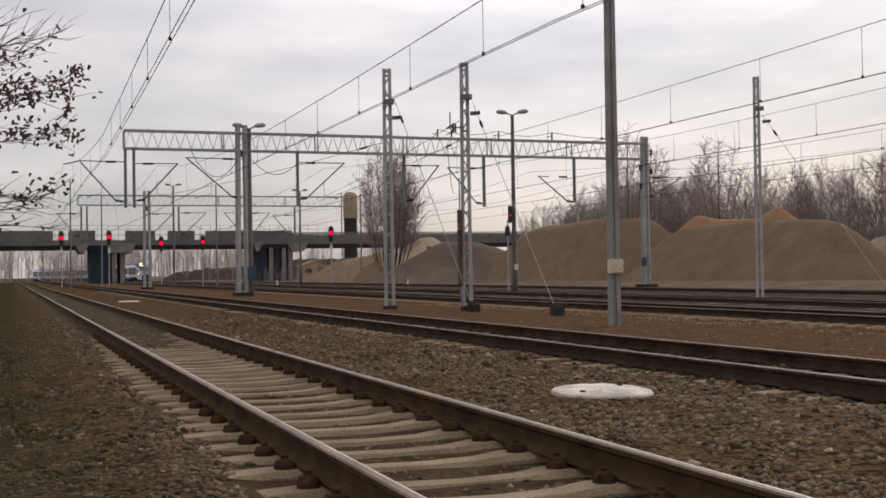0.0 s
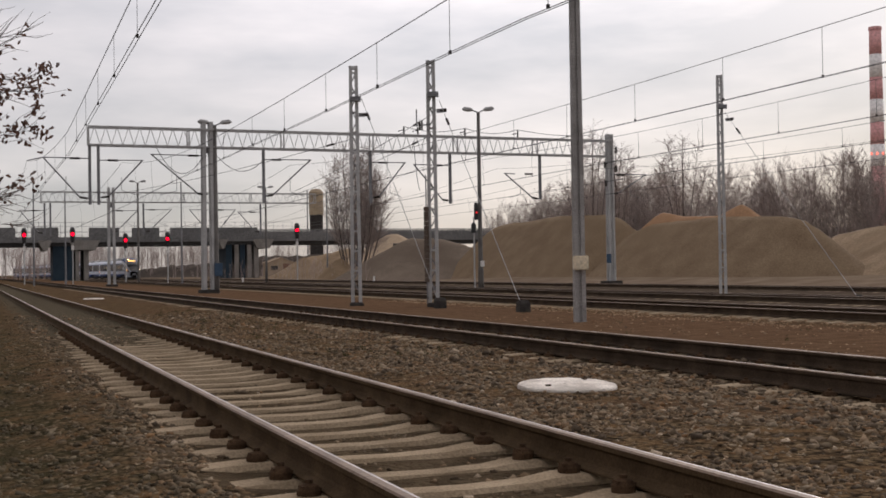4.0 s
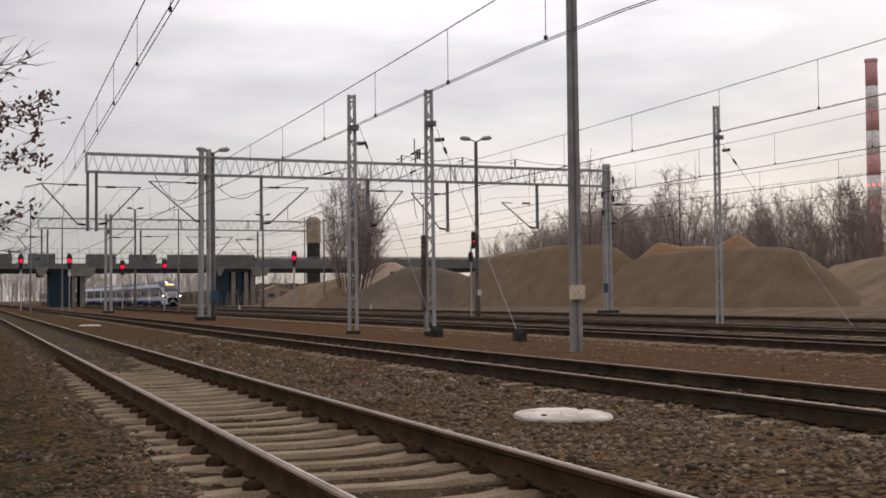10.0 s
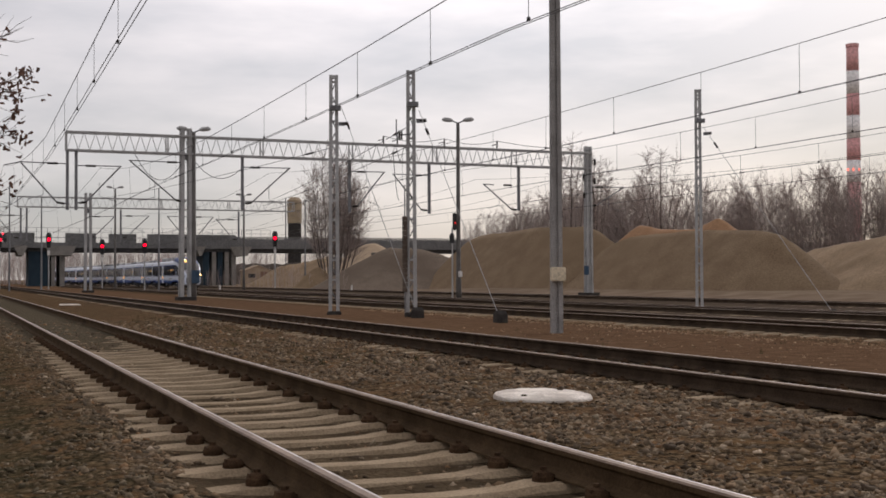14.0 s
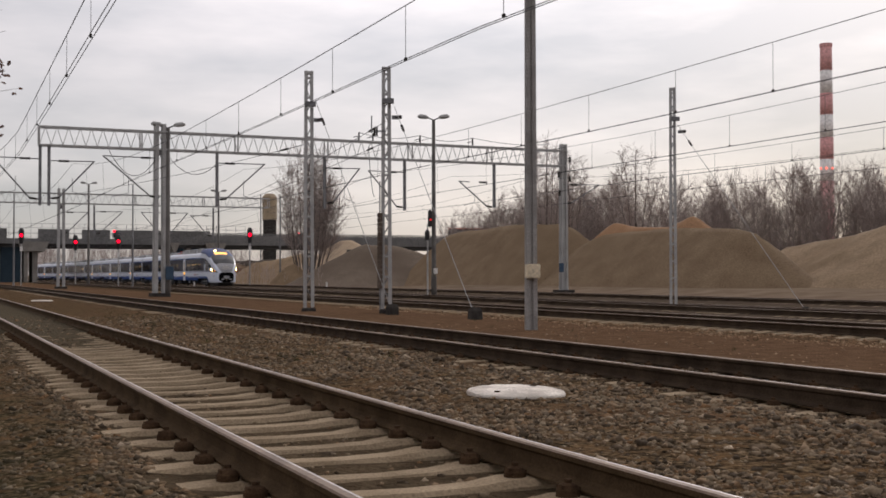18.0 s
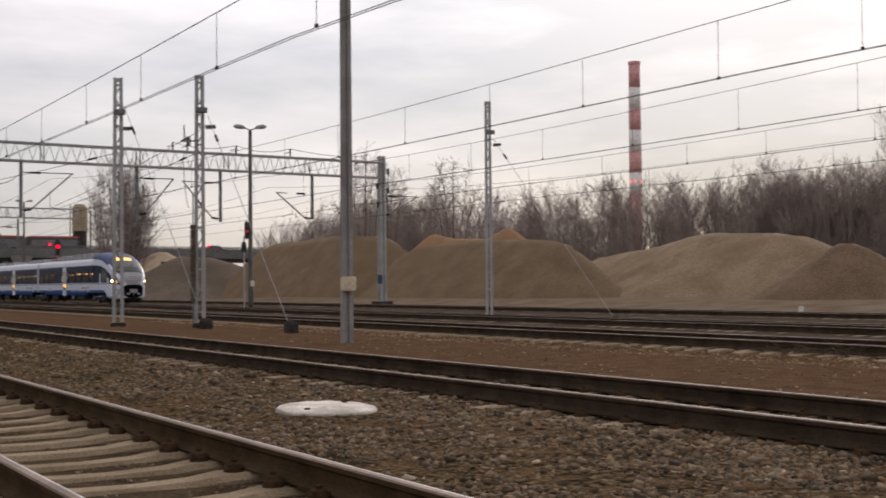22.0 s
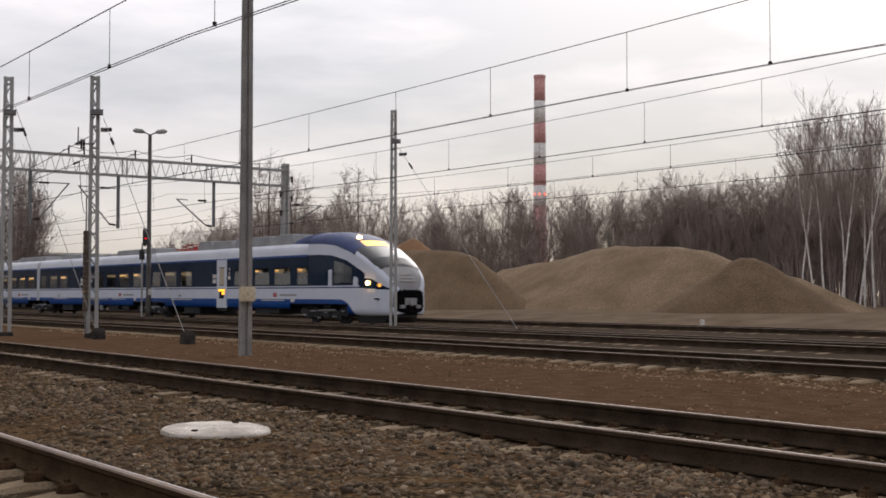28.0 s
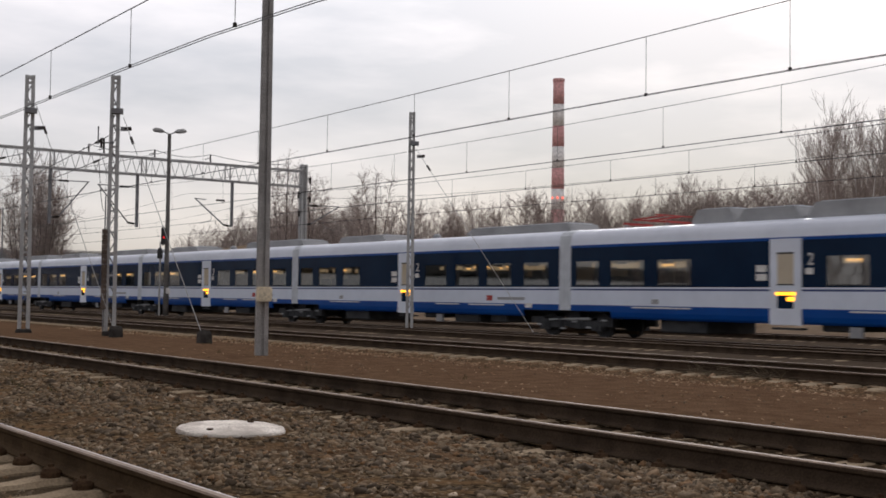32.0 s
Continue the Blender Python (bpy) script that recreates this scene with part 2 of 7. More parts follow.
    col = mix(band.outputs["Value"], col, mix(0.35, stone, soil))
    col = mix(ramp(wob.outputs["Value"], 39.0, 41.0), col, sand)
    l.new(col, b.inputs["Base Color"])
    b.inputs["Roughness"].default_value = 0.95
    b.inputs["Specular IOR Level"].default_value = 0.0
    add = n.new("ShaderNodeMath")
    add.operation = "MULTIPLY_ADD"
    add.inputs[1].default_value = -1.2
    l.new(cells.outputs["Distance"], add.inputs[0])
    l.new(fine.outputs["Fac"], add.inputs[2])
    bp = n.new("ShaderNodeBump")
    bp.inputs["Strength"].default_value, bp.inputs["Distance"].default_value = 0.9, 0.035
    l.new(add.outputs["Value"], bp.inputs["Height"])
    l.new(bp.outputs["Normal"], b.inputs["Normal"])
    return m


M["ballast"] = ground_surface()


def island_stone():
    """Stones, each in a grey or brown of its own."""
    m = bpy.data.materials.new("crushed_stone")
    m.use_nodes = True
    n, l = m.node_tree.nodes, m.node_tree.links
    b = n["Principled BSDF"]
    g = n.new("ShaderNodeNewGeometry")
    r = n.new("ShaderNodeValToRGB")
    el = r.color_ramp.elements
    el[0].color, el[1].color = (0.05, 0.036, 0.024, 1), (0.46, 0.37, 0.27, 1)
    for p, c in ((0.3, (0.132, 0.1, 0.069, 1)), (0.55, (0.2, 0.137, 0.083, 1)), (0.8, (0.215, 0.171, 0.118, 1)), (0.93, (0.2, 0.112, 0.055, 1)), (0.975, (0.25, 0.19, 0.125, 1))):
        el.new(p).color = c
    l.new(g.outputs["Random Per Island"], r.inputs["Fac"])
    t = n.new("ShaderNodeTexNoise")
    t.inputs["Scale"].default_value = 60
    l.new(g.outputs["Position"], t.inputs["Vector"])
    x = n.new("ShaderNodeMix")
    x.data_type, x.blend_type = "RGBA", "OVERLAY"
    x.inputs["Factor"].default_value = 0.6
    l.new(r.outputs["Color"], x.inputs["A"])
    l.new(t.outputs["Fac"], x.inputs["B"])
    # moss and grime on the stones of the verge, away from the traffic
    s = n.new("ShaderNodeSeparateXYZ")
    l.new(g.outputs["Position"], s.inputs["Vector"])
    w = n.new("ShaderNodeTexNoise")
    w.inputs["Scale"].default_value = 1.6
    l.new(g.outputs["Position"], w.inputs["Vector"])
    k = n.new("ShaderNodeMath")
    k.operation = "MULTIPLY_ADD"
    k.inputs[1].default_value = 2.4
    l.new(w.outputs["Fac"], k.inputs[0])
    l.new(s.outputs["X"], k.inputs[2])
    e = n.new("ShaderNodeMapRange")
    e.inputs["From Min"].default_value, e.inputs["From Max"].default_value = 2.5, 1.3
    e.inputs["To Max"].default_value = 0.55
    l.new(k.outputs["Value"], e.inputs["Value"])
    moss = n.new("ShaderNodeMix")
    moss.data_type = "RGBA"
    moss.inputs["B"].default_value = (0.05, 0.047, 0.026, 1)
    l.new(e.outputs["Result"], moss.inputs["Factor"])
    l.new(x.outputs["Result"], moss.inputs["A"])
    l.new(moss.outputs["Result"], b.inputs["Base Color"])
    b.inputs["Roughness"].default_value = 0.9
    b.inputs["Specular IOR Level"].default_value = 0.05
    return m


M["stone"] = island_stone()


# ---- builders ----
def box(bm, x0, x1, y0, y1, z0, z1):
    v = [bm.verts.new((x, y, z)) for z in (z0, z1) for y in (y0, y1) for x in (x0, x1)]
    for f in ((0, 2, 3, 1), (4, 5, 7, 6), (0, 1, 5, 4), (2, 6, 7, 3), (0, 4, 6, 2), (1, 3, 7, 5)):
        bm.faces.new([v[i] for i in f])


def bar(bm, p0, p1, w, h=None, up=(0, 0, 1)):
    """A square bar from p0 to p1."""
    p0, p1 = Vector(p0), Vector(p1)
    d = (p1 - p0).normalized()
    s = d.cross(Vector(up))
    if s.length < 1e-4:
        s = d.cross(Vector((1, 0, 0)))
    s.normalize()
    u = s.cross(d)
    h = h or w
    a = [[bm.verts.new(p + s * (i * w / 2) + u * (j * h / 2)) for i, j in ((-1, -1), (1, -1), (1, 1), (-1, 1))] for p in (p0, p1)]
    for i in range(4):
        k = (i + 1) % 4
        bm.faces.new((a[0][i], a[0][k], a[1][k], a[1][i]))
    bm.faces.new(a[0][::-1])
    bm.faces.new(a[1])


def tube(bm, pts, radii, n=8, caps=True):
    """A round tube through points; radii one or a list."""
    pts = [Vector(p) for p in pts]
    if not isinstance(radii, (list, tuple)):
        radii = [radii] * len(pts)
    rings, ref = [], None
    for i, p in enumerate(pts):
        d = (pts[min(i + 1, len(pts) - 1)] - pts[max(i - 1, 0)]).normalized()
        if ref is None:
            ref = d.orthogonal().normalized()
        ref = (ref - d * ref.dot(d)).normalized()
        s = d.cross(ref)
        rings.append([bm.verts.new(p + (ref * math.cos(6.28318 * k / n) + s * math.sin(6.28318 * k / n)) * radii[i]) for k in range(n)])
    for a, b in zip(rings, rings[1:]):
        for k in range(n):
            q = (k + 1) % n
            bm.faces.new((a[k], a[q], b[q], b[k]))
    if caps:
        bm.faces.new(rings[0][::-1])
        bm.faces.new(rings[-1])


def loft(bm, rings, closed=True, caps=True):
    vs = [[bm.verts.new(p) for p in r] for r in rings]
    n = len(vs[0])
    for a, b in zip(vs, vs[1:]):
        for k in range(n if closed else n - 1):
            q = (k + 1) % n
            bm.faces.new((a[k], a[q], b[q], b[k]))
    if caps and closed:
        bm.faces.new(vs[0][::-1])
        bm.faces.new(vs[-1])
    return vs


def mesh_of(name, bm, material, smooth=False):
    bmesh.ops.recalc_face_normals(bm, faces=bm.faces)
    me = bpy.data.meshes.new(name)
    bm.to_mesh(me)
    bm.free()
    for m in material if isinstance(material, (list, tuple)) else [material]:
        me.materials.append(m)
    if smooth:
        me.shade_smooth()
    return me


def part(name, bm, material, parent, label="", smooth=False):
    ob = new(name, bm if isinstance(bm, bpy.types.Mesh) else mesh_of(name, bm, material, smooth))
    ob.parent = parent
    return tagged(ob, label)


def thing(name, label, category, at=(0, 0, 0), rz=0.0, group="", kind=""):
    ob = new(name)
    ob.matrix_basis = pose(*at, 0, 0, rz)
    return tagged(ob, label, category, group, kind)


def grid_mesh(name, xs, ys, height, material):
    """A sheet over xs by ys with z = height(x, y)."""
    xs, ys = np.asarray(xs, float), np.asarray(ys, float)
    gx, gy = np.meshgrid(xs, ys)
    gz = height(gx, gy)
    v = np.stack([gx, gy, gz], -1).reshape(-1, 3)
    nx, ny = len(xs), len(ys)
    i = (np.arange(ny - 1)[:, None] * nx + np.arange(nx - 1)).ravel()
    f = np.stack([i, i + 1, i + nx + 1, i + nx], -1)
    me = bpy.data.meshes.new(name)
    me.from_pydata(v.tolist(), [], f.tolist())
    me.materials.append(material)
    me.shade_smooth()
    return me


def level(x):
    """Height of the yard's surface across the tracks."""
    x = np.asarray(x, float)
    t = np.clip((x - 9.5) / 10.5, 0, 1)
    return -0.15 * t * t * (3 - 2 * t)


def ground_z(x, y):
    """Ground with ballast beds under the tracks and low hummocks between them."""
    x, y = np.asarray(x, float), np.asarray(y, float)
    z = level(x) - 0.03
    z = z - 0.024 * np.exp(-(((x - TRACKS[0]) / 1.05) ** 6))
    z = z + 0.045 * np.exp(-(((x - 0.85) / 0.42) ** 2)) + 0.02 * np.exp(-(((x - 5.1) / 0.9) ** 2))
    for c in TRACKS[2:]:
        z = z + (-0.02 if c == TRACKS[2] else 0.03) * np.exp(-(((x - c) / 1.35) ** 6))
    z = z + 0.095 * np.exp(-(((x - TRACKS[2]) / 1.5) ** 6)) - (MAIN_DROP + 0.02) * np.exp(-(((x - TRACKS[4]) / 2.1) ** 6))
    bumps = 0.012 * np.sin(x * 2.1 + 0.7 * np.sin(y * 0.9)) * np.sin(y * 1.3 + x) + 0.008 * np.sin(x * 5.3 + y * 0.4) * np.sin(y * 3.1)
    z = z + bumps * np.exp(-((y - 10) / 60) ** 2)
    z = z + 0.018 * np.exp(-(((x - TRACKS[1]) / 1.5) ** 6))
    # further along the near track its ballast covers the sleepers
    z = z + 0.078 * np.exp(-(((x - TRACKS[0]) / 1.3) ** 6)) * np.clip((y - 17) / 13, 0, 1)
    # the sandy yard of the heaps lies a little higher than the tracks
    z = z + 0.4 * np.clip((x - 42) / 4.5, 0, 1) * np.clip((118 - y) / 12, 0, 1)
    return z - 0.06 * np.clip((0.0 - x) / 3, 0, 1)


RAIL_TOP = 0.18

# ---- ground ----
gxs = np.concatenate([-np.geomspace(40, 3000, 14)[::-1], np.arange(-30, -3, 3.0), np.arange(-3, 11, 0.1), np.arange(11, 45, 0.25), np.geomspace(46, 3000, 24)])
gys = np.concatenate([-np.geomspace(20, 3000, 12)[::-1], np.arange(-15, 40, 1.0), np.geomspace(41, 3500, 50)])
tagged(new("ground", grid_mesh("ground", gxs, gys, ground_z, M["ballast"])), "brown-grey ballast and gravel ground of a rail yard", "ground", kind="structure")


# ---- tracks ----
def rail_profile():
    h = [(0.0, 0.0), (0.075, 0.0), (0.075, 0.012), (0.018, 0.032), (0.009, 0.05), (0.009, 0.115), (0.034, 0.133), (0.036, 0.16), (0.028, 0.17)]
    return [(x, z) for x, z in h[1:]] + [(0.013, 0.1705)] + [(-x, z) for x, z in reversed(h[1:])]


def rail_mesh(y0, y1, bend=False, bright=False):
    bm = bmesh.new()
    n = max(2, int((y1 - y0) / (8 if bend else 25)))
    prof = rail_profile()
    loft(bm, [[(x - (max(0.0, y0 + (y1 - y0) * i / n - 190) ** 2 / 2600 if bend else 0.0), y0 + (y1 - y0) * i / n, z) for x, z in prof] for i in range(n + 1)])
    bm.normal_update()
    me = mesh_of("rail", bm, [M["rail_side" if bright else "rail_dark"], M["rail_top"], M["rail_edge" if bright else "rail_top"]])
    for p in me.polygons:
        if p.center.z > 0.162 and abs(p.normal.z) > 0.3:
            p.material_index = 2 if 0.014 < p.center.x < 0.027 else 1
    return me


def sleeper_mesh():
    """A pre-stressed concrete sleeper: chamfered, waisted and lower in the middle."""
    bm = bmesh.new()
    rings = []
    for x, top, w in ((-1.28, -0.035, 0.125), (-1.22, -0.008, 0.14), (-0.95, 0.004, 0.14), (-0.55, 0.004, 0.14), (-0.35, -0.018, 0.12), (0, -0.026, 0.115),
                      (0.35, -0.018, 0.12), (0.55, 0.004, 0.14), (0.95, 0.004, 0.14), (1.22, -0.008, 0.14), (1.28, -0.035, 0.125)):
        rings.append([(x, -w, -0.2), (x, -w, top - 0.035), (x, -w + 0.035, top), (x, w - 0.035, top), (x, w, top - 0.035), (x, w, -0.2)])
    loft(bm, rings)
    return mesh_of("sleeper", bm, M["sleeper"])


def clip_mesh():
    """A rail clip with its bolt and rounded plate."""
    bm = bmesh.new()
    tube(bm, [(0, 0, -0.02), (0, 0, 0.03), (0, 0, 0.055), (0, 0, 0.068)], [0.066, 0.064, 0.048, 0.015], 12)
    tube(bm, [(0, 0, 0.05), (0, 0, 0.085)], 0.02, 6)
    bar(bm, (-0.05, 0, 0.045), (0.06, 0, 0.03), 0.06, 0.025)
    return mesh_of("fastening", bm, M["clip"])


sleeper_me, clip_me = sleeper_mesh(), clip_mesh()


def track(x, z, y0, y1, s0, s1, clips_to, label, bend=False):
    t = thing("railway_track", label, "railway track", (x, 0, z), kind="structure")
    for s in (-0.7525, 0.7525):
        r = part("rail", rail_mesh(y0, y1, bend, x == TRACKS[0]), None, t, "rust-brown steel rail with a bright worn head")
        r.matrix_basis = pose(s, 0, 0.01)
    y = s0
    while y < s1:
        sl = part("sleeper", sleeper_me, None, t)
        sl.matrix_basis = pose(random.uniform(-0.02, 0.02), y + random.uniform(-0.015, 0.015), random.uniform(-0.012, 0.004), 0, 0, random.uniform(-0.5, 0.5))
        if 1.0 < y < clips_to:
            for s in (-0.7525, 0.7525):
                for k in (-0.145, 0.145):
                    c = part("fastening", clip_me, None, t)
                    c.matrix_basis = pose(s + k, y, 0.0 if x < 5 else -0.025, 0, 0, 0 if k < 0 else 180)
        y += 0.6
    return t


def joined_sleepers(t, s0, s1):
    """Sleepers far along a track, as one part."""
    co = np.array([v.co[:] for v in sleeper_me.vertices])
    fs = [list(p.vertices) for p in sleeper_me.polygons]
    vs, faces = [], []
    for i in range(int((s1 - s0) / 0.6)):
        vs += (co + (0, s0 + 0.6 * i, random.uniform(-0.012, 0.004))).tolist()
        faces += [[k + i * len(co) for k in f] for f in fs]
    me = bpy.data.meshes.new("far_sleepers")
    me.from_pydata(vs, [], faces)
    me.materials.append(M["sleeper"])
    tagged(part("far_sleepers", me, None, t), kind="stuff")


t1 = track(TRACKS[0], 0.0, -12, 420, -9.8, 40, 24, "straight railway track on worn concrete sleepers in ballast")
joined_sleepers(t1, 40.2, 140)
t2 = track(TRACKS[1], 0.0, -20, 420, -9.8, 40, 32, "straight railway track with sleepers sunk in grey ballast")
joined_sleepers(t2, 40.2, 100)
for x in TRACKS[2:]:
    tt = track(x, float(level(x)) + (0.085 if x == TRACKS[2] else -MAIN_DROP if x == 30.5 else 0.0), -30, 440 if x == 30.5 else 190, 4, 34, 0, "railway track of the yard with rusty rails", x == 30.5)
    joined_sleepers(tt, 34.2, 90)


# ---- masts and gantry ----
def lattice_mast(at, h, w, rz, label, group="", dark=False):
    """Two steel channels laced together on a concrete footing."""
    m = thing("catenary_mast", label, "mast", at, rz, group)
    steel = M["galv_dark"] if dark else M["galv"]
    for s in (-1, 1):
        bm = bmesh.new()
        section = ((-0.0575, -0.08), (0.0575, -0.08), (0.0575, 0.08), (-0.0575, 0.08), (-0.0575, 0.062), (0.04, 0.062), (0.04, -0.062), (-0.0575, -0.062))
        loft(bm, [[(s * (w / 2 * k + u), v * g, z) for u, v in section] for k, g, z in ((1.0, 1.0, 0.1), (0.72, 0.8, h))])
        part("channel", bm, steel, m)
    n = int(h / 0.7)
    for k in range(n):
        z0, z1 = 0.5 + (h - 0.7) * k / n, 0.5 + (h - 0.7) * (k + 1) / n
        a, b = w / 2 * (1 - 0.28 * z0 / h), w / 2 * (1 - 0.28 * z1 / h)
        for y in (-0.05, 0.06):
            bm = bmesh.new()
            box(bm, -a, a, y, y + 0.012, z1 - 0.06, z1)
            part("batten_plate", bm, steel, m)
    n = int(h / 0.42)
    for k in range(n):
        z0, z1 = 0.4 + (h - 0.6) * k / n, 0.4 + (h - 0.6) * (k + 1) / n
        a, b = w / 2 * (1 - 0.28 * z0 / h), w / 2 * (1 - 0.28 * z1 / h)
        bm = bmesh.new()
        s = 1 if k % 2 else -1
        bar(bm, (-s * a, 0.02, z0), (s * b, 0.02, z1), 0.035, 0.012, (0, 1, 0))
        part("lacing", bm, M["galv_dark"], m)
    bm = bmesh.new()
    box(bm, -w * 0.4, w * 0.4, -0.08, 0.08, h - 0.12, h - 0.02)
    part("cap_plate", bm, steel, m)
    bm = bmesh.new()
    loft(bm, [[(i * r, j * r * 0.8, z) for i, j in ((-1, -1), (1, -1), (1, 1), (-1, 1))] for r, z in ((w * 0.95, -0.3), (w * 0.95, 0.02), (w * 0.9, 0.07), (w * 0.75, 0.09))])
    part("footing", bm, M["found"], m, "dark concrete footing")
    return m


def face(x, y):
    """Turn of a thing that shows its front to where the walk starts."""
    return -math.degrees(math.atan2(x, y))


lattice_mast((11.75, 37.3, -0.02), 7.92, 0.25, face(11.75, 37.3), "grey battened steel catenary mast on a dark footing", "tension masts")
lattice_mast((13.6, 35.0, -0.03), 7.82, 0.24, face(13.6, 35), "grey battened steel catenary mast with a guy wire", "tension masts")
lattice_mast((27.9, 39.8, -0.15), 8.87, 0.2, face(27.9, 39.8), "grey battened steel catenary mast between two tracks", "tension masts")


def truss(t, x0, x1, z0, z1, depth, step, steel):
    """A lattice beam along x: four chords, zigzag lacing on the near face, uprights."""
    for y in (-depth / 2, depth / 2):
        for z in (z0, z1):
            bm = bmesh.new()
            box(bm, x0, x1, y - 0.045, y + 0.045, z - 0.045, z + 0.045)
            part("chord", bm, steel, t)
    n = int((x1 - x0) / step)
    for y in (-depth / 2,):
        for k in range(n):
            a, b = x0 + (x1 - x0) * k / n, x0 + (x1 - x0) * (k + 1) / n
            bm = bmesh.new()
            s = k % 2
            bar(bm, (a, y, z1 if s else z0), (b, y, z0 if s else z1), 0.03, 0.03, (0, 1, 0))
            part("lacing", bm, steel, t)
    m = int((x1 - x0) / 5.2)
    for k in range(m + 1):
        x = x0 + (x1 - x0) * k / m
        for y in (-depth / 2, depth / 2):
            bm = bmesh.new()
            bar(bm, (x, y, z0), (x, y, z1), 0.07, 0.05, (0, 1, 0))
            part("upright", bm, steel, t)


def gantry(y, x0, x1, z0, z1, legs, step, label):
    g = thing("catenary_gantry", label, "gantry", (0, y, 0))
    truss(g, x0, x1, z0, z1, 0.7, step, M["galv"])
    for x, w, d in legs:
        for dx in (-w / 2, w / 2):
            bm = bmesh.new()
            for dy in (-d, d):
                bar(bm, (x + dx, dy, float(level(x)) + 0.1), (x + dx * 0.8, dy * 0.8, z1 + 0.45), 0.13 if w < 0.4 else 0.2, 0.13, (0, 1, 0))
            n = 12
            for k in range(n):
                za, zb = 0.4 + z1 * k / n, 0.4 + z1 * (k + 1) / n
                s = d * 0.93 if k % 2 else -d * 0.93
                bar(bm, (x + dx, -s, za), (x + dx, s, zb), 0.05, 0.05, (1, 0, 0))
            part("leg", bm, M["galv"], g)
        bm = bmesh.new()
        box(bm, x - 0.5, x + 0.5, -0.55, 0.55, -0.4, 0.15)
        part("footing", bm, M["found"], g)
    return g


g1 = gantry(67.3, 5.95, 38.62, 8.22, 9.22, ((12.45, 0.5, 0.3), (38.55, 0.34, 0.15)), 0.3, "grey lattice steel gantry spanning the yard tracks")
g2 = gantry(112.0, 5.8, 31.2, 7.68, 8.58, ((11.9, 0.5, 0.3),), 0.32, "distant grey lattice steel gantry before the overpass")


def hanger(g, x, z0, z1, reach, zt, zb, pair=0.0, post=True, tie=1.0):
    """A drop post under a gantry beam with its cantilever: top tube, strut, insulators."""
    for dx in (() if not post else (0.0,) if not pair else (-pair / 2, pair / 2)):
        bm = bmesh.new()
        bar(bm, (x + dx, 0, z1 - 0.02), (x + dx, 0, z0), 0.15, 0.15, (0, 1, 0))
        part("drop_post", bm, M["galv_dark"], g, "grey square drop post")
    if not reach:
        return
    s = 1 if reach > 0 else -1
    xa = x + s * pair / 2
    bm = bmesh.new()
    tube(bm, [(x + reach - (x + reach - xa) * tie, 0, zt), (x + reach, 0, zt + 0.03)], 0.03, 6)
    part("top_tube", bm, M["galv_dark"], g)
    bm = bmesh.new()
    tube(bm, [(xa, 0, zb), (xa + s * 0.5, 0, zb + 0.02), (x + reach - s * 0.05, 0, zt + 0.02)], 0.042, 6)
    part("strut", bm, M["galv_dark"], g, "slanting cantilever tube")
    for p, q in (((xa + s * 0.5, 0, zt), (xa + s * 1.05, 0, zt)), ((xa + s * 0.18, 0, zb), (xa + s * 0.55, 0, zb + 0.05))):
        bm = bmesh.new()
        tube(bm, [p, q], 0.06, 8)
        part("insulator", bm, M["found"], g, "dark ribbed insulator")
    bm = bmesh.new()
    tube(bm, [(x + reach * 0.55, 0, zt - (zt - zb) * 0.45), (x + reach * 0.55, 0, 5.75), (x + reach * 0.85, 0, 5.5)], 0.018, 5)
    part("steady_arm", bm, M["galv_dark"], g)


for row in ((6.25, 4.95, 8.25, -2.7, 7.48, 5.3, 0.46), (6.25, 4.95, 8.25, 2.65, 7.4, 5.35, 0.46, False), (15.7, 5.1, 8.25, 2.85, 7.6, 5.5, 0.0), (22.2, 5.1, 8.25, 2.25, 7.55, 5.45, 0.0),
            (27.35, 5.1, 8.25, -2.4, 7.45, 5.3, 0.0), (33.5, 5.4, 8.25, -2.5, 7.0, 5.45, 0.0, True, 0.3), (12.45, 7.9, 8.25, -3.15, 7.75, 5.55, 0.0), (38.6, 8.2, 8.25, 2.7, 7.05, 5.8, 0.0)):
    hanger(g1, *row)
for row in ((6.35, 4.6, 7.6, -2.4, 6.9, 4.9, 0.5), (14.8, 4.6, 7.6, 2.6, 7.0, 5.0, 0.0), (21.2, 4.6, 7.6, 2.2, 7.0, 5.0, 0.0), (21.2, 4.6, 7.6, -2.2, 7.0, 5.0, 0.0, False), (25.8, 4.6, 7.6, -2.2, 6.8, 4.9, 0.0), (11.9, 7.2, 7.6, 2.4, 6.9, 5.0, 0.0)):
    hanger(g2, *row)
# strip of jumper cable and insulators on the beam
for x in (25.2, 28.3, 31.9, 24.3):
    bm = bmesh.new()
    tube(bm, [(x, -0.2, 9.3), (x, -0.2, 9.75)], 0.05, 8)
    bar(bm, (x - 0.35, -0.2, 9.45), (x, -0.2, 9.55), 0.05)
    part("jumper_insulator", bm, M["found"], g1, "dark jumper insulator")
bm = bmesh.new()
pts = []
for xa, xb in ((24.3, 28.3), (28.3, 31.9), (31.9, 38.6)):
    pts += [(xa + (xb - xa) * k / 6, -0.2, 9.75 - 0.28 * math.sin(math.pi * k / 6)) for k in range(6)]
tube(bm, pts, 0.018, 5)
part("jumper_cable", bm, M["wire"], g1, "sagging jumper cable")


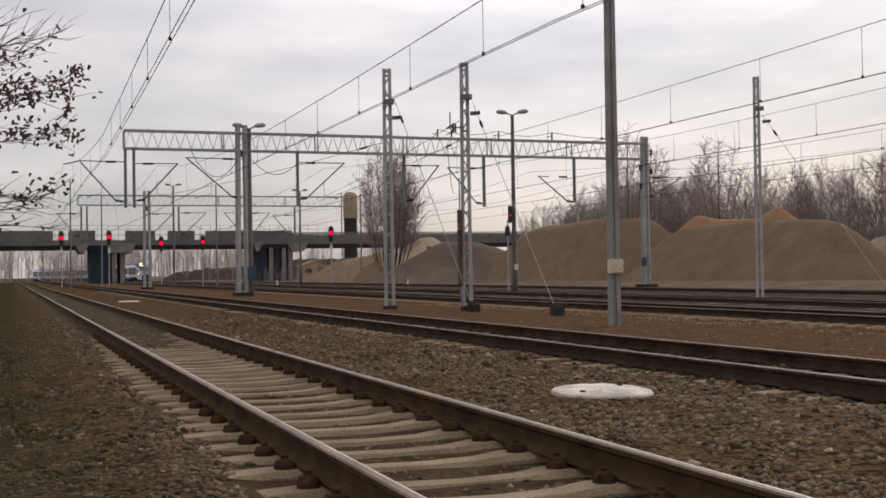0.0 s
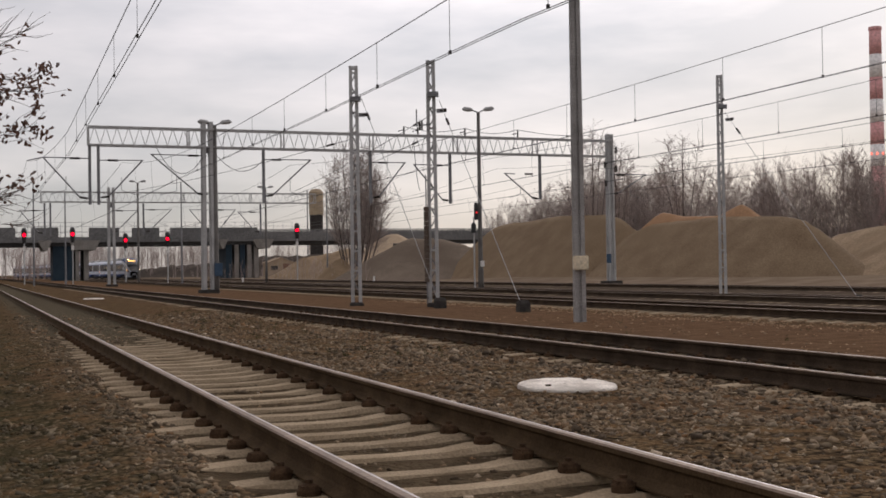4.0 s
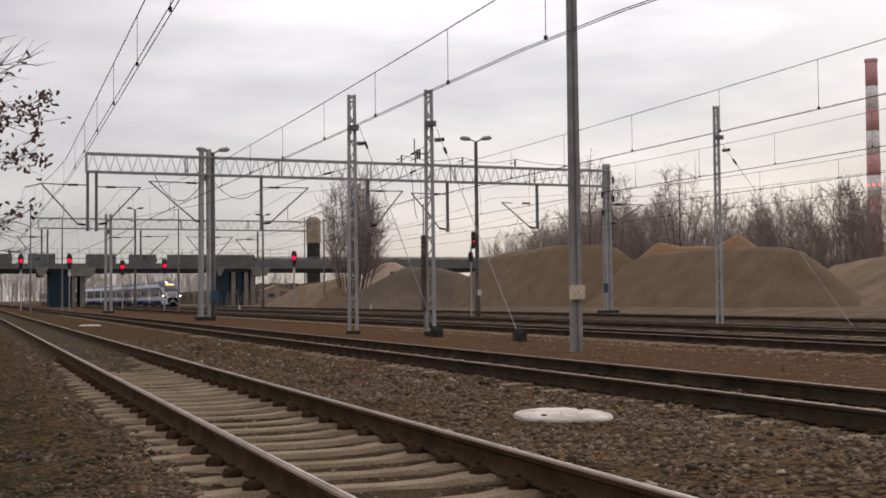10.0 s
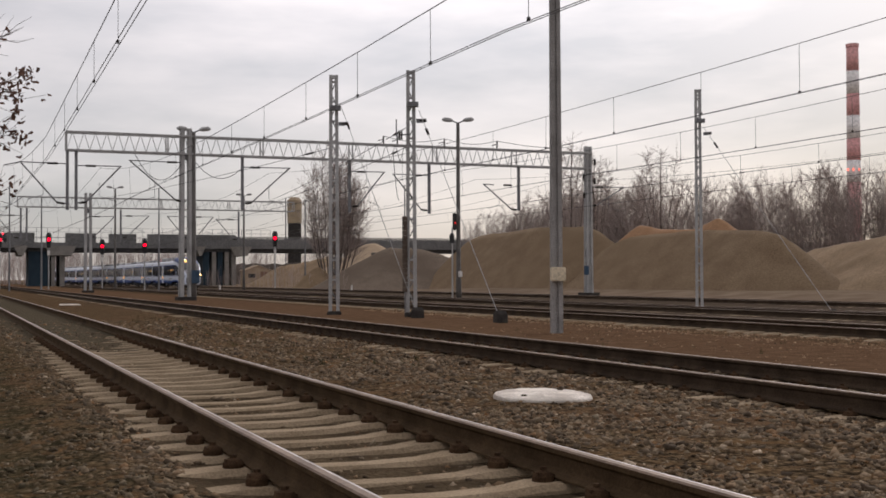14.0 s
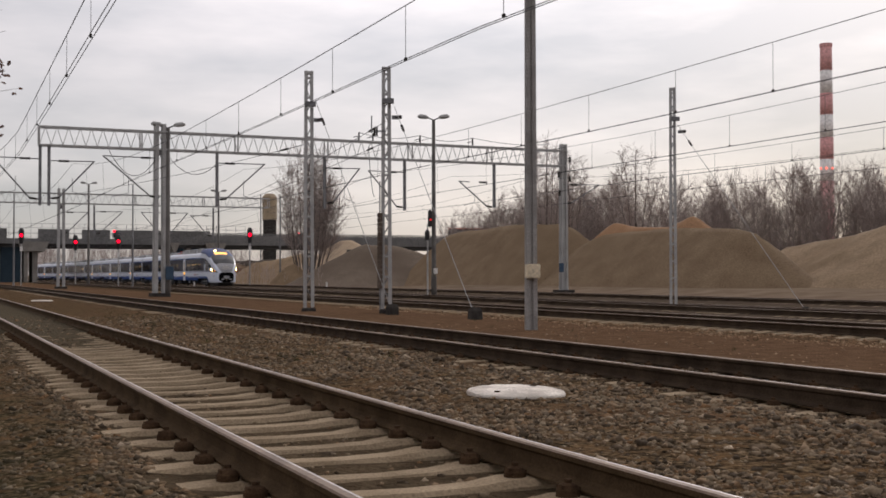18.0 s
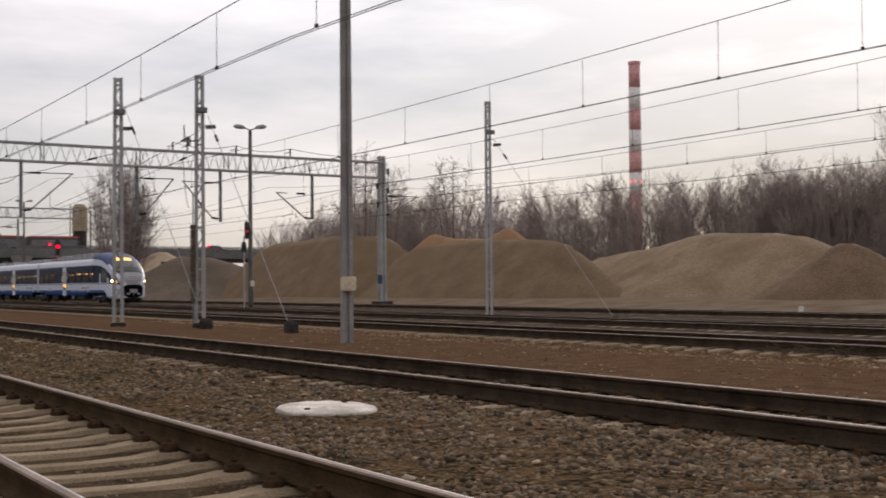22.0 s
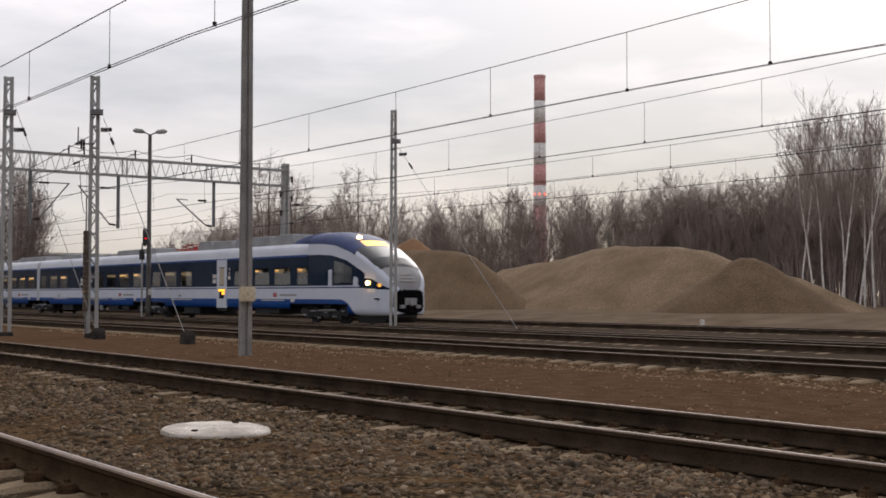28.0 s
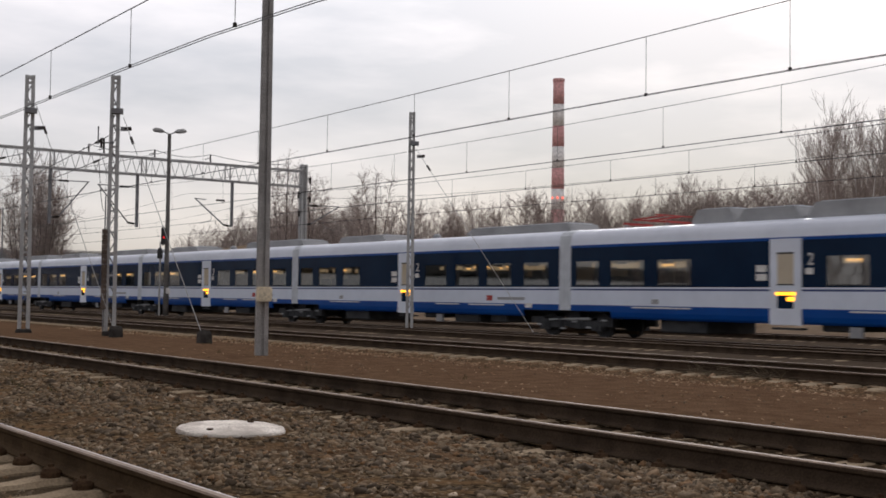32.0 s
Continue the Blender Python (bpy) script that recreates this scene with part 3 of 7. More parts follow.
# support of the near line at the end of its cantilever
bm = bmesh.new()
tube(bm, [(3.7, 0, 5.6), (3.3, 0, 5.3), (2.77, 0, 5.02)], 0.018, 5)
part("steady_arm", bm, M["galv_dark"], g1)
bm = bmesh.new()
tube(bm, [(3.55, 0, 7.5), (2.76, 0, 7.3)], 0.03, 6)
part("top_tube", bm, M["galv_dark"], g1)
# brackets and insulators on the end leg
for x, z, s in ((38.85, 8.75, 1), (38.25, 7.75, -1), (38.85, 7.5, 1), (38.3, 6.55, -1)):
    bm = bmesh.new()
    bar(bm, (x - s * 0.2, -0.15, z), (x + s * 0.18, -0.15, z), 0.06)
    tube(bm, [(x + s * 0.12, -0.15, z - 0.28), (x + s * 0.12, -0.15, z + 0.1)], 0.07, 8)
    part("leg_insulator", bm, M["found"], g1, "dark bracket insulator")
# slack feeder loops from the beam down to the cantilevers
for xa, za, xb, zb, low in ((12.7, 8.1, 15.6, 7.5, 6.9), (9.6, 8.1, 12.2, 7.7, 6.7), (24.9, 8.9, 25.3, 5.9, 6.6)):
    bm = bmesh.new()
    tube(bm, [(xa + (xb - xa) * k / 8, -0.25, (za * (1 - k / 8) + zb * k / 8) - 4 * ((za + zb) / 2 - low) * (k / 8) * (1 - k / 8)) for k in range(9)], 0.02, 5)
    part("feeder_cable", bm, M["wire"], g1, "slack dark feeder cable")


def concrete_pole():
    p = thing("concrete_pole", "grey concrete pole with recessed sides and a cable box", "pole", (12.29, 22.85, -0.03), face(12.25, 22.85) + 12)
    bm = bmesh.new()
    for s in (-1, 1):
        loft(bm, [[(s * (w - 0.05) + i * 0.045, j * w * 0.75, z) for i, j in ((-1, -1), (1, -1), (1, 1), (-1, 1))] for w, z in ((0.132, -0.3), (0.1, 11.5))])
    part("flange", bm, M["pole"], p)
    bm = bmesh.new()
    loft(bm, [[(i * (w - 0.06), j * w * 0.45, z) for i, j in ((-1, -1), (1, -1), (1, 1), (-1, 1))] for w, z in ((0.132, -0.3), (0.1, 11.5))])
    part("web", bm, M["pole"], p)
    bm = bmesh.new()
    box(bm, -0.17, 0.14, -0.36, -0.13, 1.1, 1.41)
    bmesh.ops.bevel(bm, geom=bm.edges[:], offset=0.02, segments=2, affect="EDGES")
    part("cable_box", bm, mat("cream_box", (0.62, 0.53, 0.38), (0.72, 0.62, 0.46), 4, 0.6, 0.05, 20), p, "cream plastic cable box")


concrete_pole()


M["post"] = mat("dark_weathered_post", (0.075, 0.068, 0.062), (0.13, 0.12, 0.11), 1.5, 0.8, 0.1, 30)


def yard_lamp(at, h, rz, label):
    p = thing("yard_lamp", label, "lamp post", at, rz)
    bm = bmesh.new()
    tube(bm, [(0, 0, -0.2), (0, 0, 1.2), (0, 0, 1.25), (0, 0, h - 0.25)], [0.17, 0.165, 0.14, 0.1], 10)
    part("post", bm, M["post"], p, "dark weathered post", smooth=True)
    bm = bmesh.new()
    tube(bm, [(-0.55, 0, h - 0.08), (-0.3, 0, h - 0.12), (0, 0, h - 0.25), (0.3, 0, h - 0.12), (0.55, 0, h - 0.08)], 0.04, 8)
    part("arm", bm, M["galv_dark"], p)
    for s in (-1, 1):
        bm = bmesh.new()
        tube(bm, [(s * 0.3, 0, h - 0.1), (s * 0.45, 0, h - 0.06), (s * 0.8, 0, h - 0.02), (s * 0.95, 0, h - 0.03)], [0.06, 0.13, 0.14, 0.05], 10)
        part("lamp_head", bm, M["galv"], p, "grey oval lamp head", smooth=True)
    return p


yard_lamp((28.0, 64.3, -0.15), 10.75, face(28, 64), "tall yard lamp with two grey heads")
yard_lamp((12.85, 67.0, -0.05), 9.75, face(12.6, 67), "yard lamp with two heads beside the gantry leg")

# ---- signals ----


def signal(at, h, rz):
    s = thing("railway_signal", "railway colour-light signal showing red", "signal", at, rz, "red signals")
    bm = bmesh.new()
    tube(bm, [(0, 0, -0.2), (0, 0, h)], 0.075, 8)
    part("post", bm, M["galv"], s)
    bm = bmesh.new()
    tube(bm, [(0, 0.03, h - 1.0), (0, 0.03, h + 0.1), (0, 0.03, h + 0.55), (0, 0.03, h + 0.85)], [0.22, 0.33, 0.33, 0.2], 12)
    part("head", bm, M["black"], s, "black signal head with rounded ends")
    bm = bmesh.new()
    tube(bm, [(0, -0.3, h), (0, -0.4, h)], 0.2, 16)
    part("lens", bm, M["red_lamp"], s, "glowing red lens")
    bm = bmesh.new()
    tube(bm, [(0, -0.2, h), (0, -0.52, h)], [0.3, 0.3], 16, False)
    part("hood", bm, M["black"], s)
    bm = bmesh.new()
    box(bm, -0.16, 0.16, -0.12, 0.0, h - 1.9, h - 1.35)
    part("plate", bm, M["white"], s, "white plate")


for x, y, z in ((5.85, 150, 5.9), (11.4, 150, 5.97), (17.65, 150, 5.2), (22.75, 150, 5.35), (27.4, 150, 5.15), (36.2, 138, 5.95)):
    signal((x, y, float(level(x))), z - float(level(x)), face(x, y))

# ---- overpass ----


def overpass():
    b = thing("overpass", "grey concrete road overpass crossing the tracks", "bridge", (0, 236, 0), -1.0)
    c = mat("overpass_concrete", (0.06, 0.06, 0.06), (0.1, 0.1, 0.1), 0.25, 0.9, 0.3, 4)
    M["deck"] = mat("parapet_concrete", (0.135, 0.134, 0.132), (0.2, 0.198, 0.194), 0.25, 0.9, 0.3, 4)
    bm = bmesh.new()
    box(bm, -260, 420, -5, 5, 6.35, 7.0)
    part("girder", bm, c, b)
    bm = bmesh.new()
    box(bm, -260, 420, -6, 6, 7.0, 8.0)
    part("deck", bm, M["deck"], b)
    for x0, x1, z in ((-260, 7.6, 9.8), (10.3, 15.1, 9.8), (20.5, 26.0, 9.75), (28.3, 33.4, 9.7), (35.4, 52.3, 9.7), (52.3, 420, 8.86)):
        bm = bmesh.new()
        box(bm, x0, x1, -6.05, -5.85, 7.5, z)
        part("parapet_panel", bm, M["deck"], b)
    for z0, z1 in ((9.0, 9.12), (9.2, 9.35)):
        bm = bmesh.new()
        box(bm, 52.3, 420, -6.03, -5.87, z0, z1)
        part("guard_rail", bm, M["deck"], b)
    bm = bmesh.new()
    box(bm, -260, 420, -5.7, -5.6, 8.9, 9.0)
    for k in range(170):
        box(bm, -120 + k * 3, -119.9 + k * 3, -5.7, -5.6, 8.0, 9.0)
    part("railing", bm, M["galv_dark"], b)
    for z in (10.4, 11.2):
        bm = bmesh.new()
        box(bm, 8, 62, 5.6, 5.66, z, z + 0.05)
        part("fence_rail", bm, M["galv_dark"], b)
    for k in range(28):
        bm = bmesh.new()
        box(bm, 8 + k * 2, 8.07 + k * 2, 5.6, 5.67, 8.0, 11.25)
        part("fence_post", bm, M["galv_dark"], b)
    # Blue pier paint, darkened with the shade under the deck put in.
    dark = mat("shaded_blue_pier", (0.01, 0.025, 0.04), (0.02, 0.042, 0.06), 0.5, 0.85, 0.1, 6)
    pale = mat("pale_pier_concrete", (0.2, 0.185, 0.165), (0.28, 0.26, 0.235), 0.5, 0.9, 0.1, 6)
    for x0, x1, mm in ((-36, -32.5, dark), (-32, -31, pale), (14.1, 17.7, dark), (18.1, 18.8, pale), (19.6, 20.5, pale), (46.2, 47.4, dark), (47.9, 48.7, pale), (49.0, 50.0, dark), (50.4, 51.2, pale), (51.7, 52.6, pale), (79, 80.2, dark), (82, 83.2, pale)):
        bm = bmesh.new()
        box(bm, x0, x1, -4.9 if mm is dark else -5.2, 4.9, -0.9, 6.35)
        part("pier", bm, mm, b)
    for x0, x1 in ((17.0, 22.5), (51.3, 55.5), (44.5, 46.5), (11.5, 14)):
        bm = bmesh.new()
        loft(bm, [[(x, y, z) for x, z in ((x0 + 0.8, 5.6), (x1 - 0.8, 5.6), (x1, 7.4), (x0, 7.4))] for y in (-6.15, 6.1)])
        part("pier_cap", bm, pale, b)
    return b


overpass()


def wheels(v, xs, r, w):
    for x in xs:
        for y in (-w, w):
            bm = bmesh.new()
            tube(bm, [(x, y - 0.13, r), (x, y + 0.13, r)], r, 14)
            part("wheel", bm, M["black"], v)


def make_bus():
    """A long articulated bus: two coaches, bellows, window bands and a red roof edge."""
    v = thing("articulated_bus", "long dark grey articulated bus with a red roof edge", "bus")
    grey = mat("bus_grey", (0.07, 0.067, 0.066), (0.1, 0.096, 0.094), 0.5, 0.5, 0, 5, own=True)
    red = mat("bus_red", (0.5, 0.09, 0.05), (0.58, 0.13, 0.08), 0.5, 0.5, 0, 5, own=True)
    for a, b in ((-21, -10.4), (-9.4, 0)):
        bm = bmesh.new()
        box(bm, a, b, -1.25, 1.25, 0.35, 3.0)
        bmesh.ops.bevel(bm, geom=bm.edges[:], offset=0.09, segments=2, affect="EDGES")
        coach = part("body", bm, grey, v)
        n = 6
        for k in range(n):
            bm = bmesh.new()
            w = (b - a - 0.8) / n
            box(bm, a + 0.4 + k * w + 0.05, a + 0.4 + (k + 1) * w - 0.05, -1.27, 1.27, 1.35, 2.5)
            part("window", bm, M["galv_dark"], coach)
        bm = bmesh.new()
        box(bm, a + 0.05, b - 0.05, -1.22, 1.22, 2.98, 3.26)
        part("roof_edge", bm, red, v, "red roof edge")
    bm = bmesh.new()
    for k in range(5):
        box(bm, -10.4 + k * 0.2, -10.25 + k * 0.2, -1.15, 1.15, 0.5, 2.95)
    box(bm, -10.4, -9.4, -1.05, 1.05, 0.5, 2.9)
    part("bellows", bm, M["post"], v, "dark folded bellows")
    wheels(v, (-2.6, -7.4, -12.6, -18.4), 0.48, 1.0)
    return v


def make_hatchback():
    v = thing("car", "tall dark hatchback car on the overpass", "car")
    bm = bmesh.new()
    loft(bm, [[(x, y, z) for x, z in ((-2.0, 0.35), (2.0, 0.35), (2.05, 0.85), (1.2, 1.08), (0.5, 1.72), (-1.5, 1.76), (-1.98, 1.1))] for y in (-0.85, 0.85)])
    bmesh.ops.bevel(bm, geom=bm.edges[:], offset=0.06, segments=2, affect="EDGES")
    part("body", bm, mat("car_paint", (0.03, 0.033, 0.04), (0.045, 0.05, 0.06), 0.5, 0.3, 0, 5, own=True), v)
    bm = bmesh.new()
    box(bm, -1.3, 0.6, -0.86, 0.86, 1.15, 1.6)
    part("window", bm, M["galv_dark"], v)
    wheels(v, (-1.25, 1.3), 0.32, 0.72)
    bm = bmesh.new()
    box(bm, -2.02, -1.6, -0.9, -0.4, 1.38, 1.72)
    part("tail_light", bm, M["red_lamp"], v, "glowing red tail light")
    return v


bus, hatchback, follower = make_bus(), make_hatchback(), make_hatchback()

# ---- heaps ----


def heap(name, ridge, slope, material, label, seed, cell=0.9, rough=0.25):
    pts = np.array(ridge, float)
    r = pts[:, 2].max() / slope + 2
    xs = np.arange(pts[:, 0].min() - r, pts[:, 0].max() + r, cell)
    ys = np.arange(pts[:, 1].min() - r, pts[:, 1].max() + r, cell)

    def z(x, y):
        best = np.full(x.shape, -9.0)
        for a, b in zip(pts, pts[1:]):
            d = b - a
            k = np.clip(((x - a[0]) * d[0] + (y - a[1]) * d[1]) / max(d[0] ** 2 + d[1] ** 2, 1e-6), 0, 1)
            dist = np.hypot(x - a[0] - k * d[0], y - a[1] - k * d[1])
            top = a[2] + k * d[2]
            best = np.maximum(best, top - slope * (np.sqrt(dist ** 2 + 0.3) - 0.55))
        n = np.array([[noise.noise((p * 0.16 + seed, q * 0.16, 0.3)) + 0.4 * noise.noise((p * 0.6, q * 0.6, seed)) for p, q in zip(u, v)] for u, v in zip(x, y)])
        return np.maximum(best + n * rough * np.clip(best, 0, 2), -0.6)

    tagged(new(name, grid_mesh(name, xs, ys, z, material)), label, "heap")


M["dust"] = mat("dusty_gravel", (0.15, 0.118, 0.09), (0.2, 0.158, 0.122), 0.5, 0.95, 0.6, 8, c3=(0.13, 0.1, 0.076), dist=0.08)


heap("sand_mound", [(54, 120.6, 5.2), (54, 119.4, 5.55), (54, 115.5, 5.8), (54, 107.5, 6.0), (54, 101, 6.05), (54, 96, 5.85), (54, 94, 5.7), (54.2, 92.8, 5.1)], 0.98, M["sand"], "large heap of dark brown sand beyond the yard", 3.1, 0.8, 0.1)
heap("sand_mound", [(54, 91.5, 3.6), (54, 87.5, 4.6), (54, 83, 4.78), (54, 78, 4.75), (54, 72, 4.65), (54, 69.2, 4.5), (54, 67.8, 4.2)], 0.88, M["sand"], "large flat-topped heap of brown sand", 6.1, 0.6, 0.08)
heap("sand_mound", [(55.2, 89.6, 4.5), (55.2, 87.3, 5.62), (55.2, 84.2, 5.1), (55.2, 79.8, 4.85), (55.2, 78.4, 5.0), (55.2, 76.2, 5.6), (55.2, 73.6, 4.5)], 1.0, M["sand_red"], "ridge of orange sand behind the brown heap", 2.3, 0.35, 0.07)
heap("gravel_mound", [(44, 134, 2.0), (47.4, 128.5, 4.5), (50.2, 126, 4.35), (51.6, 125, 3.9)], 0.52, M["dust"], "grey-brown mound of dusty gravel beside the sand", 1.7, 0.7, 0.16)
heap("gravel_mound", [(65, 80, 2.2), (64, 75, 3.4), (64, 71.5, 3.9), (64, 68, 4.1), (64, 65, 4.6), (64, 62, 4.85), (64, 57, 4.8), (64, 54.6, 4.4), (64, 52, 3.5), (64, 49.5, 2.5), (64, 47.5, 1.7), (64, 46, 0.9)], 0.55, M["sand_pale"], "broad heap of pale brown gravel", 8.7, 0.8, 0.1)
M["soil_dry"] = mat("dry_brown_soil", (0.14, 0.094, 0.058), (0.195, 0.134, 0.087), 0.5, 0.95, 0.6, 8, c3=(0.145, 0.098, 0.062), dist=0.08)
heap("gravel_mound", [(62, 47.4, 2.1), (62, 45.8, 2.4), (62, 44.2, 1.8)], 0.5, M["sand_pale"], "low tail of pale gravel beside the soil heap", 4.4, 0.6, 0.1)
heap("sand_mound", [(59.5, 67, 0.5), (59, 64, 1.0), (58.6, 61.5, 0.6)], 0.3, M["sand_red"], "low spread of reddish sand between the heaps", 7.7, 0.5, 0.25)
heap("soil_mound", [(56.5, 44.9, 3.5), (56.7, 44.7, 3.5)], 0.66, M["soil_dry"], "cone-shaped heap of brown soil before the gravel heap", 5.2, 0.6, 0.1)


# ---- chimney ----
def chimney():
    c = thing("chimney", "tall red and white banded power station chimney", "chimney", (383.1, 426, 0))
    # Both paints are lightened: distance haze is put into their colour.
    red = mat("hazed_red_paint", (0.62, 0.31, 0.3), (0.7, 0.38, 0.37), 0.05, 0.8, 0, 1)
    wht = mat("hazed_white_paint", (0.8, 0.77, 0.75), (0.87, 0.84, 0.82), 0.05, 0.8, 0, 1)
    zs = [107, 95, 84.5, 74.5, 64, 54, 44, 0]
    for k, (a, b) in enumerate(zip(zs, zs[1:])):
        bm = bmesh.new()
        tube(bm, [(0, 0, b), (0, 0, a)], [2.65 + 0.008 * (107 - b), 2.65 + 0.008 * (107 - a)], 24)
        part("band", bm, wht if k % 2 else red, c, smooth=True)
    bm = bmesh.new()
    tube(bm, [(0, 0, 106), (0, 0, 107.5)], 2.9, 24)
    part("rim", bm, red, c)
    lamp = glow("obstruction_light", (1.0, 0.14, 0.08), 2.6)
    for k in range(3):
        a = math.radians(225 + (k - 1) * 50)
        bm = bmesh.new()
        x, y = 3.25 * math.sin(a), 3.25 * math.cos(a)
        tube(bm, [(x, y, 49.3), (x, y, 50.1)], 0.36, 8)
        part("obstruction_light", bm, lamp, c, "red obstruction light")


chimney()


# ---- overhead lines ----
def stag(y):
    """Sideways zigzag of the contact wire beyond the first gantry."""
    return 0.0 if y < 50 else 0.2 * math.sin((y - 50) / 21.5)


def wire(bm, pts, r, n=4):
    tube(bm, pts, r, n)


def overhead_line(x, zc, zm, drops, label, sag=0.00037, dip=0.001, slant=0.0):
    """Contact wires, sagging messenger and droppers over one track."""
    o = thing("overhead_line", label, "overhead line", (x, 0, 0), group="overhead lines")

    def side(y):
        """Sideways drift of both wires towards the gantry."""
        return slant * (max(5.0, min(y, 40.0)) - 17.5 - 6.0 * max(0.0, min(1.0, (y - 40) / 27.3)))

    def mess(y):
        if y < 38:
            return zm + sag * (y - 38) ** 2
        if y < 67.3:
            return zm + (7.3 - zm) * ((y - 38) / 29.3) ** 2
        u = (y - 67.3) / 44.7
        return 7.3 - 3.2 * (u % 1) * (1 - u % 1)

    for dx in (-0.036, 0.036):
        bm = bmesh.new()
        wire(bm, [(dx + stag(y) + side(y), y, zc + 0.02 * math.sin(y * 0.16) - dip * max(0.0, 18 - max(y, 8)) ** 2) for y in np.concatenate([np.arange(-20, 22, 3.0), np.arange(25, 190, 7.0)])], 0.0075)
        part("contact_wire", bm, M["wire"], o)
    bm = bmesh.new()
    wire(bm, [(side(y), y, mess(y)) for y in np.concatenate([np.arange(-20, 67, 3.0), np.arange(67.3, 190, 5.0)])], 0.0095)
    part("messenger_wire", bm, M["wire"], o)
    for y in drops:
        bm = bmesh.new()
        wire(bm, [(side(y), y, mess(y)), (stag(y) + side(y), y, zc)], 0.006)
        part("dropper", bm, M["wire"], o)
        bm = bmesh.new()
        box(bm, stag(y) + side(y) - 0.02, stag(y) + side(y) + 0.02, y - 0.025, y + 0.025, zc - 0.015, zc + 0.045)
        part("clamp", bm, M["found"], o)


near_drops = [9.2, 13.2, 16.6, 20.8, 24.5, 28.7, 32.8, 36.7, 41, 45.5, 50, 55, 60, 75, 82, 90, 98, 105]
overhead_line(2.43, 5.0, 5.78, [15.6, 19.5, 23.6, 27.6, 31.6, 35.5, 41, 46, 52, 58, 75, 85, 95], "overhead line with droppers above the near track", sag=0.0001, slant=0.02)
overhead_line(7.75, 4.92, 5.75, [11.2, 15.2, 19.0, 23.0, 26.8, 30.8, 34.7, 39, 44, 50, 56, 62, 75, 85, 95], "overhead line with paired contact wires", dip=0.004)
overhead_line(17.3, 5.21, 6.2, near_drops, "overhead line with paired contact wires and thin droppers")
overhead_line(25.5, 5.57, 6.61, [y + 0.1 for y in (16.0, 19.6, 23.7, 28.2, 32.9, 37.4, 42, 47, 52, 58, 75, 85, 95)], "overhead line above a yard track", sag=0.0006)
overhead_line(30.5, 5.48, 6.2, [19, 23, 27.3, 31, 35.7, 40.5, 46, 52, 58, 75, 85], "overhead line above the main track")
overhead_line(36.0, 5.5, 6.3, [24, 29, 34, 39, 44, 50, 56, 75, 85], "overhead line above the far yard track")


def guy(top, foot, block=0.16, label="thin steel guy wire of a mast"):
    g = thing("guy_wire", label, "guy wire", group="guy wires")
    bm = bmesh.new()
    wire(bm, [top, foot], 0.011, 5)
    part("rod", bm, M["galv"], g)
    a, b = Vector(top), Vector(foot)
    bm = bmesh.new()
    p = a.lerp(b, 0.1)
    tube(bm, [p, a.lerp(b, 0.13)], 0.04, 8)
    part("insulator", bm, M["found"], g)
    bm = bmesh.new()
    loft(bm, [[(foot[0] + i * r, foot[1] + j * r, foot[2] + z) for i, j in ((-1, -1), (1, -1), (1, 1), (-1, 1))] for r, z in ((block, -0.35), (block * 0.95, block), (block * 0.7, block * 1.6))])
    part("anchor_block", bm, M["found"], g, "dark concrete anchor block")


guy((11.9, 37.1, 6.95), (13.25, 33.6, 0.0))
guy((13.8, 34.8, 6.5), (14.15, 29.6, -0.02))
guy((28.0, 39.6, 7.2), (27.9, 32.0, -0.12), 0.09)


def mast_fitting(at, rz):
    """Insulators and fittings near the top of a tension mast."""
    f = thing("mast_fitting", "dark insulator and bracket fitted to the mast", "fitting", at, rz, "mast fittings")
    bm = bmesh.new()
    box(bm, 0.1, 0.3, -0.05, 0.05, -0.06, 0.06)
    part("bracket", bm, M["galv_dark"], f)
    bm = bmesh.new()
    tube(bm, [(0.2, 0, 0), (0.42, 0, 0.02)], 0.06, 8)
    part("insulator", bm, M["found"], f)
    bm = bmesh.new()
    box(bm, -0.17, 0.17, -0.12, 0.12, 0.45, 0.6)
    part("clamp", bm, M["galv_dark"], f)


mast_fitting((11.75, 37.1, 6.25), face(11.75, 37.3))
mast_fitting((13.6, 34.8, 6.15), face(13.6, 35))
mast_fitting((27.9, 39.6, 6.9), face(27.9, 39.8))
# terminating wires that run from the tension masts down to the lines
for a, b, mid in (((11.75, 37.3, 5.5), (7.75, 67.0, 5.6), -0.15), ((13.6, 35.0, 6.05), (17.2, 66.0, 5.7), -0.12), ((13.6, 35.0, 5.4), (16.6, 66.0, 5.3), -0.12), ((12.45, 67.3, 8.0), (22.2, 112, 7.2), -0.6)):
    t = thing("span_wire", "dark terminating wire with insulators", "wire", group="span wires")
    bm = bmesh.new()
    va, vb = Vector(a), Vector(b)
    wire(bm, [va.lerp(vb, k / 8) + Vector((0, 0, mid * 4 * (k / 8) * (1 - k / 8))) for k in range(9)], 0.011)
    part("wire", bm, M["wire"], t)
    bm = bmesh.new()
    tube(bm, [va.lerp(vb, 0.055) + Vector((0, 0, mid * 0.21)), va.lerp(vb, 0.075) + Vector((0, 0, mid * 0.27))], 0.035, 8)
    part("insulator", bm, M["found"], t)


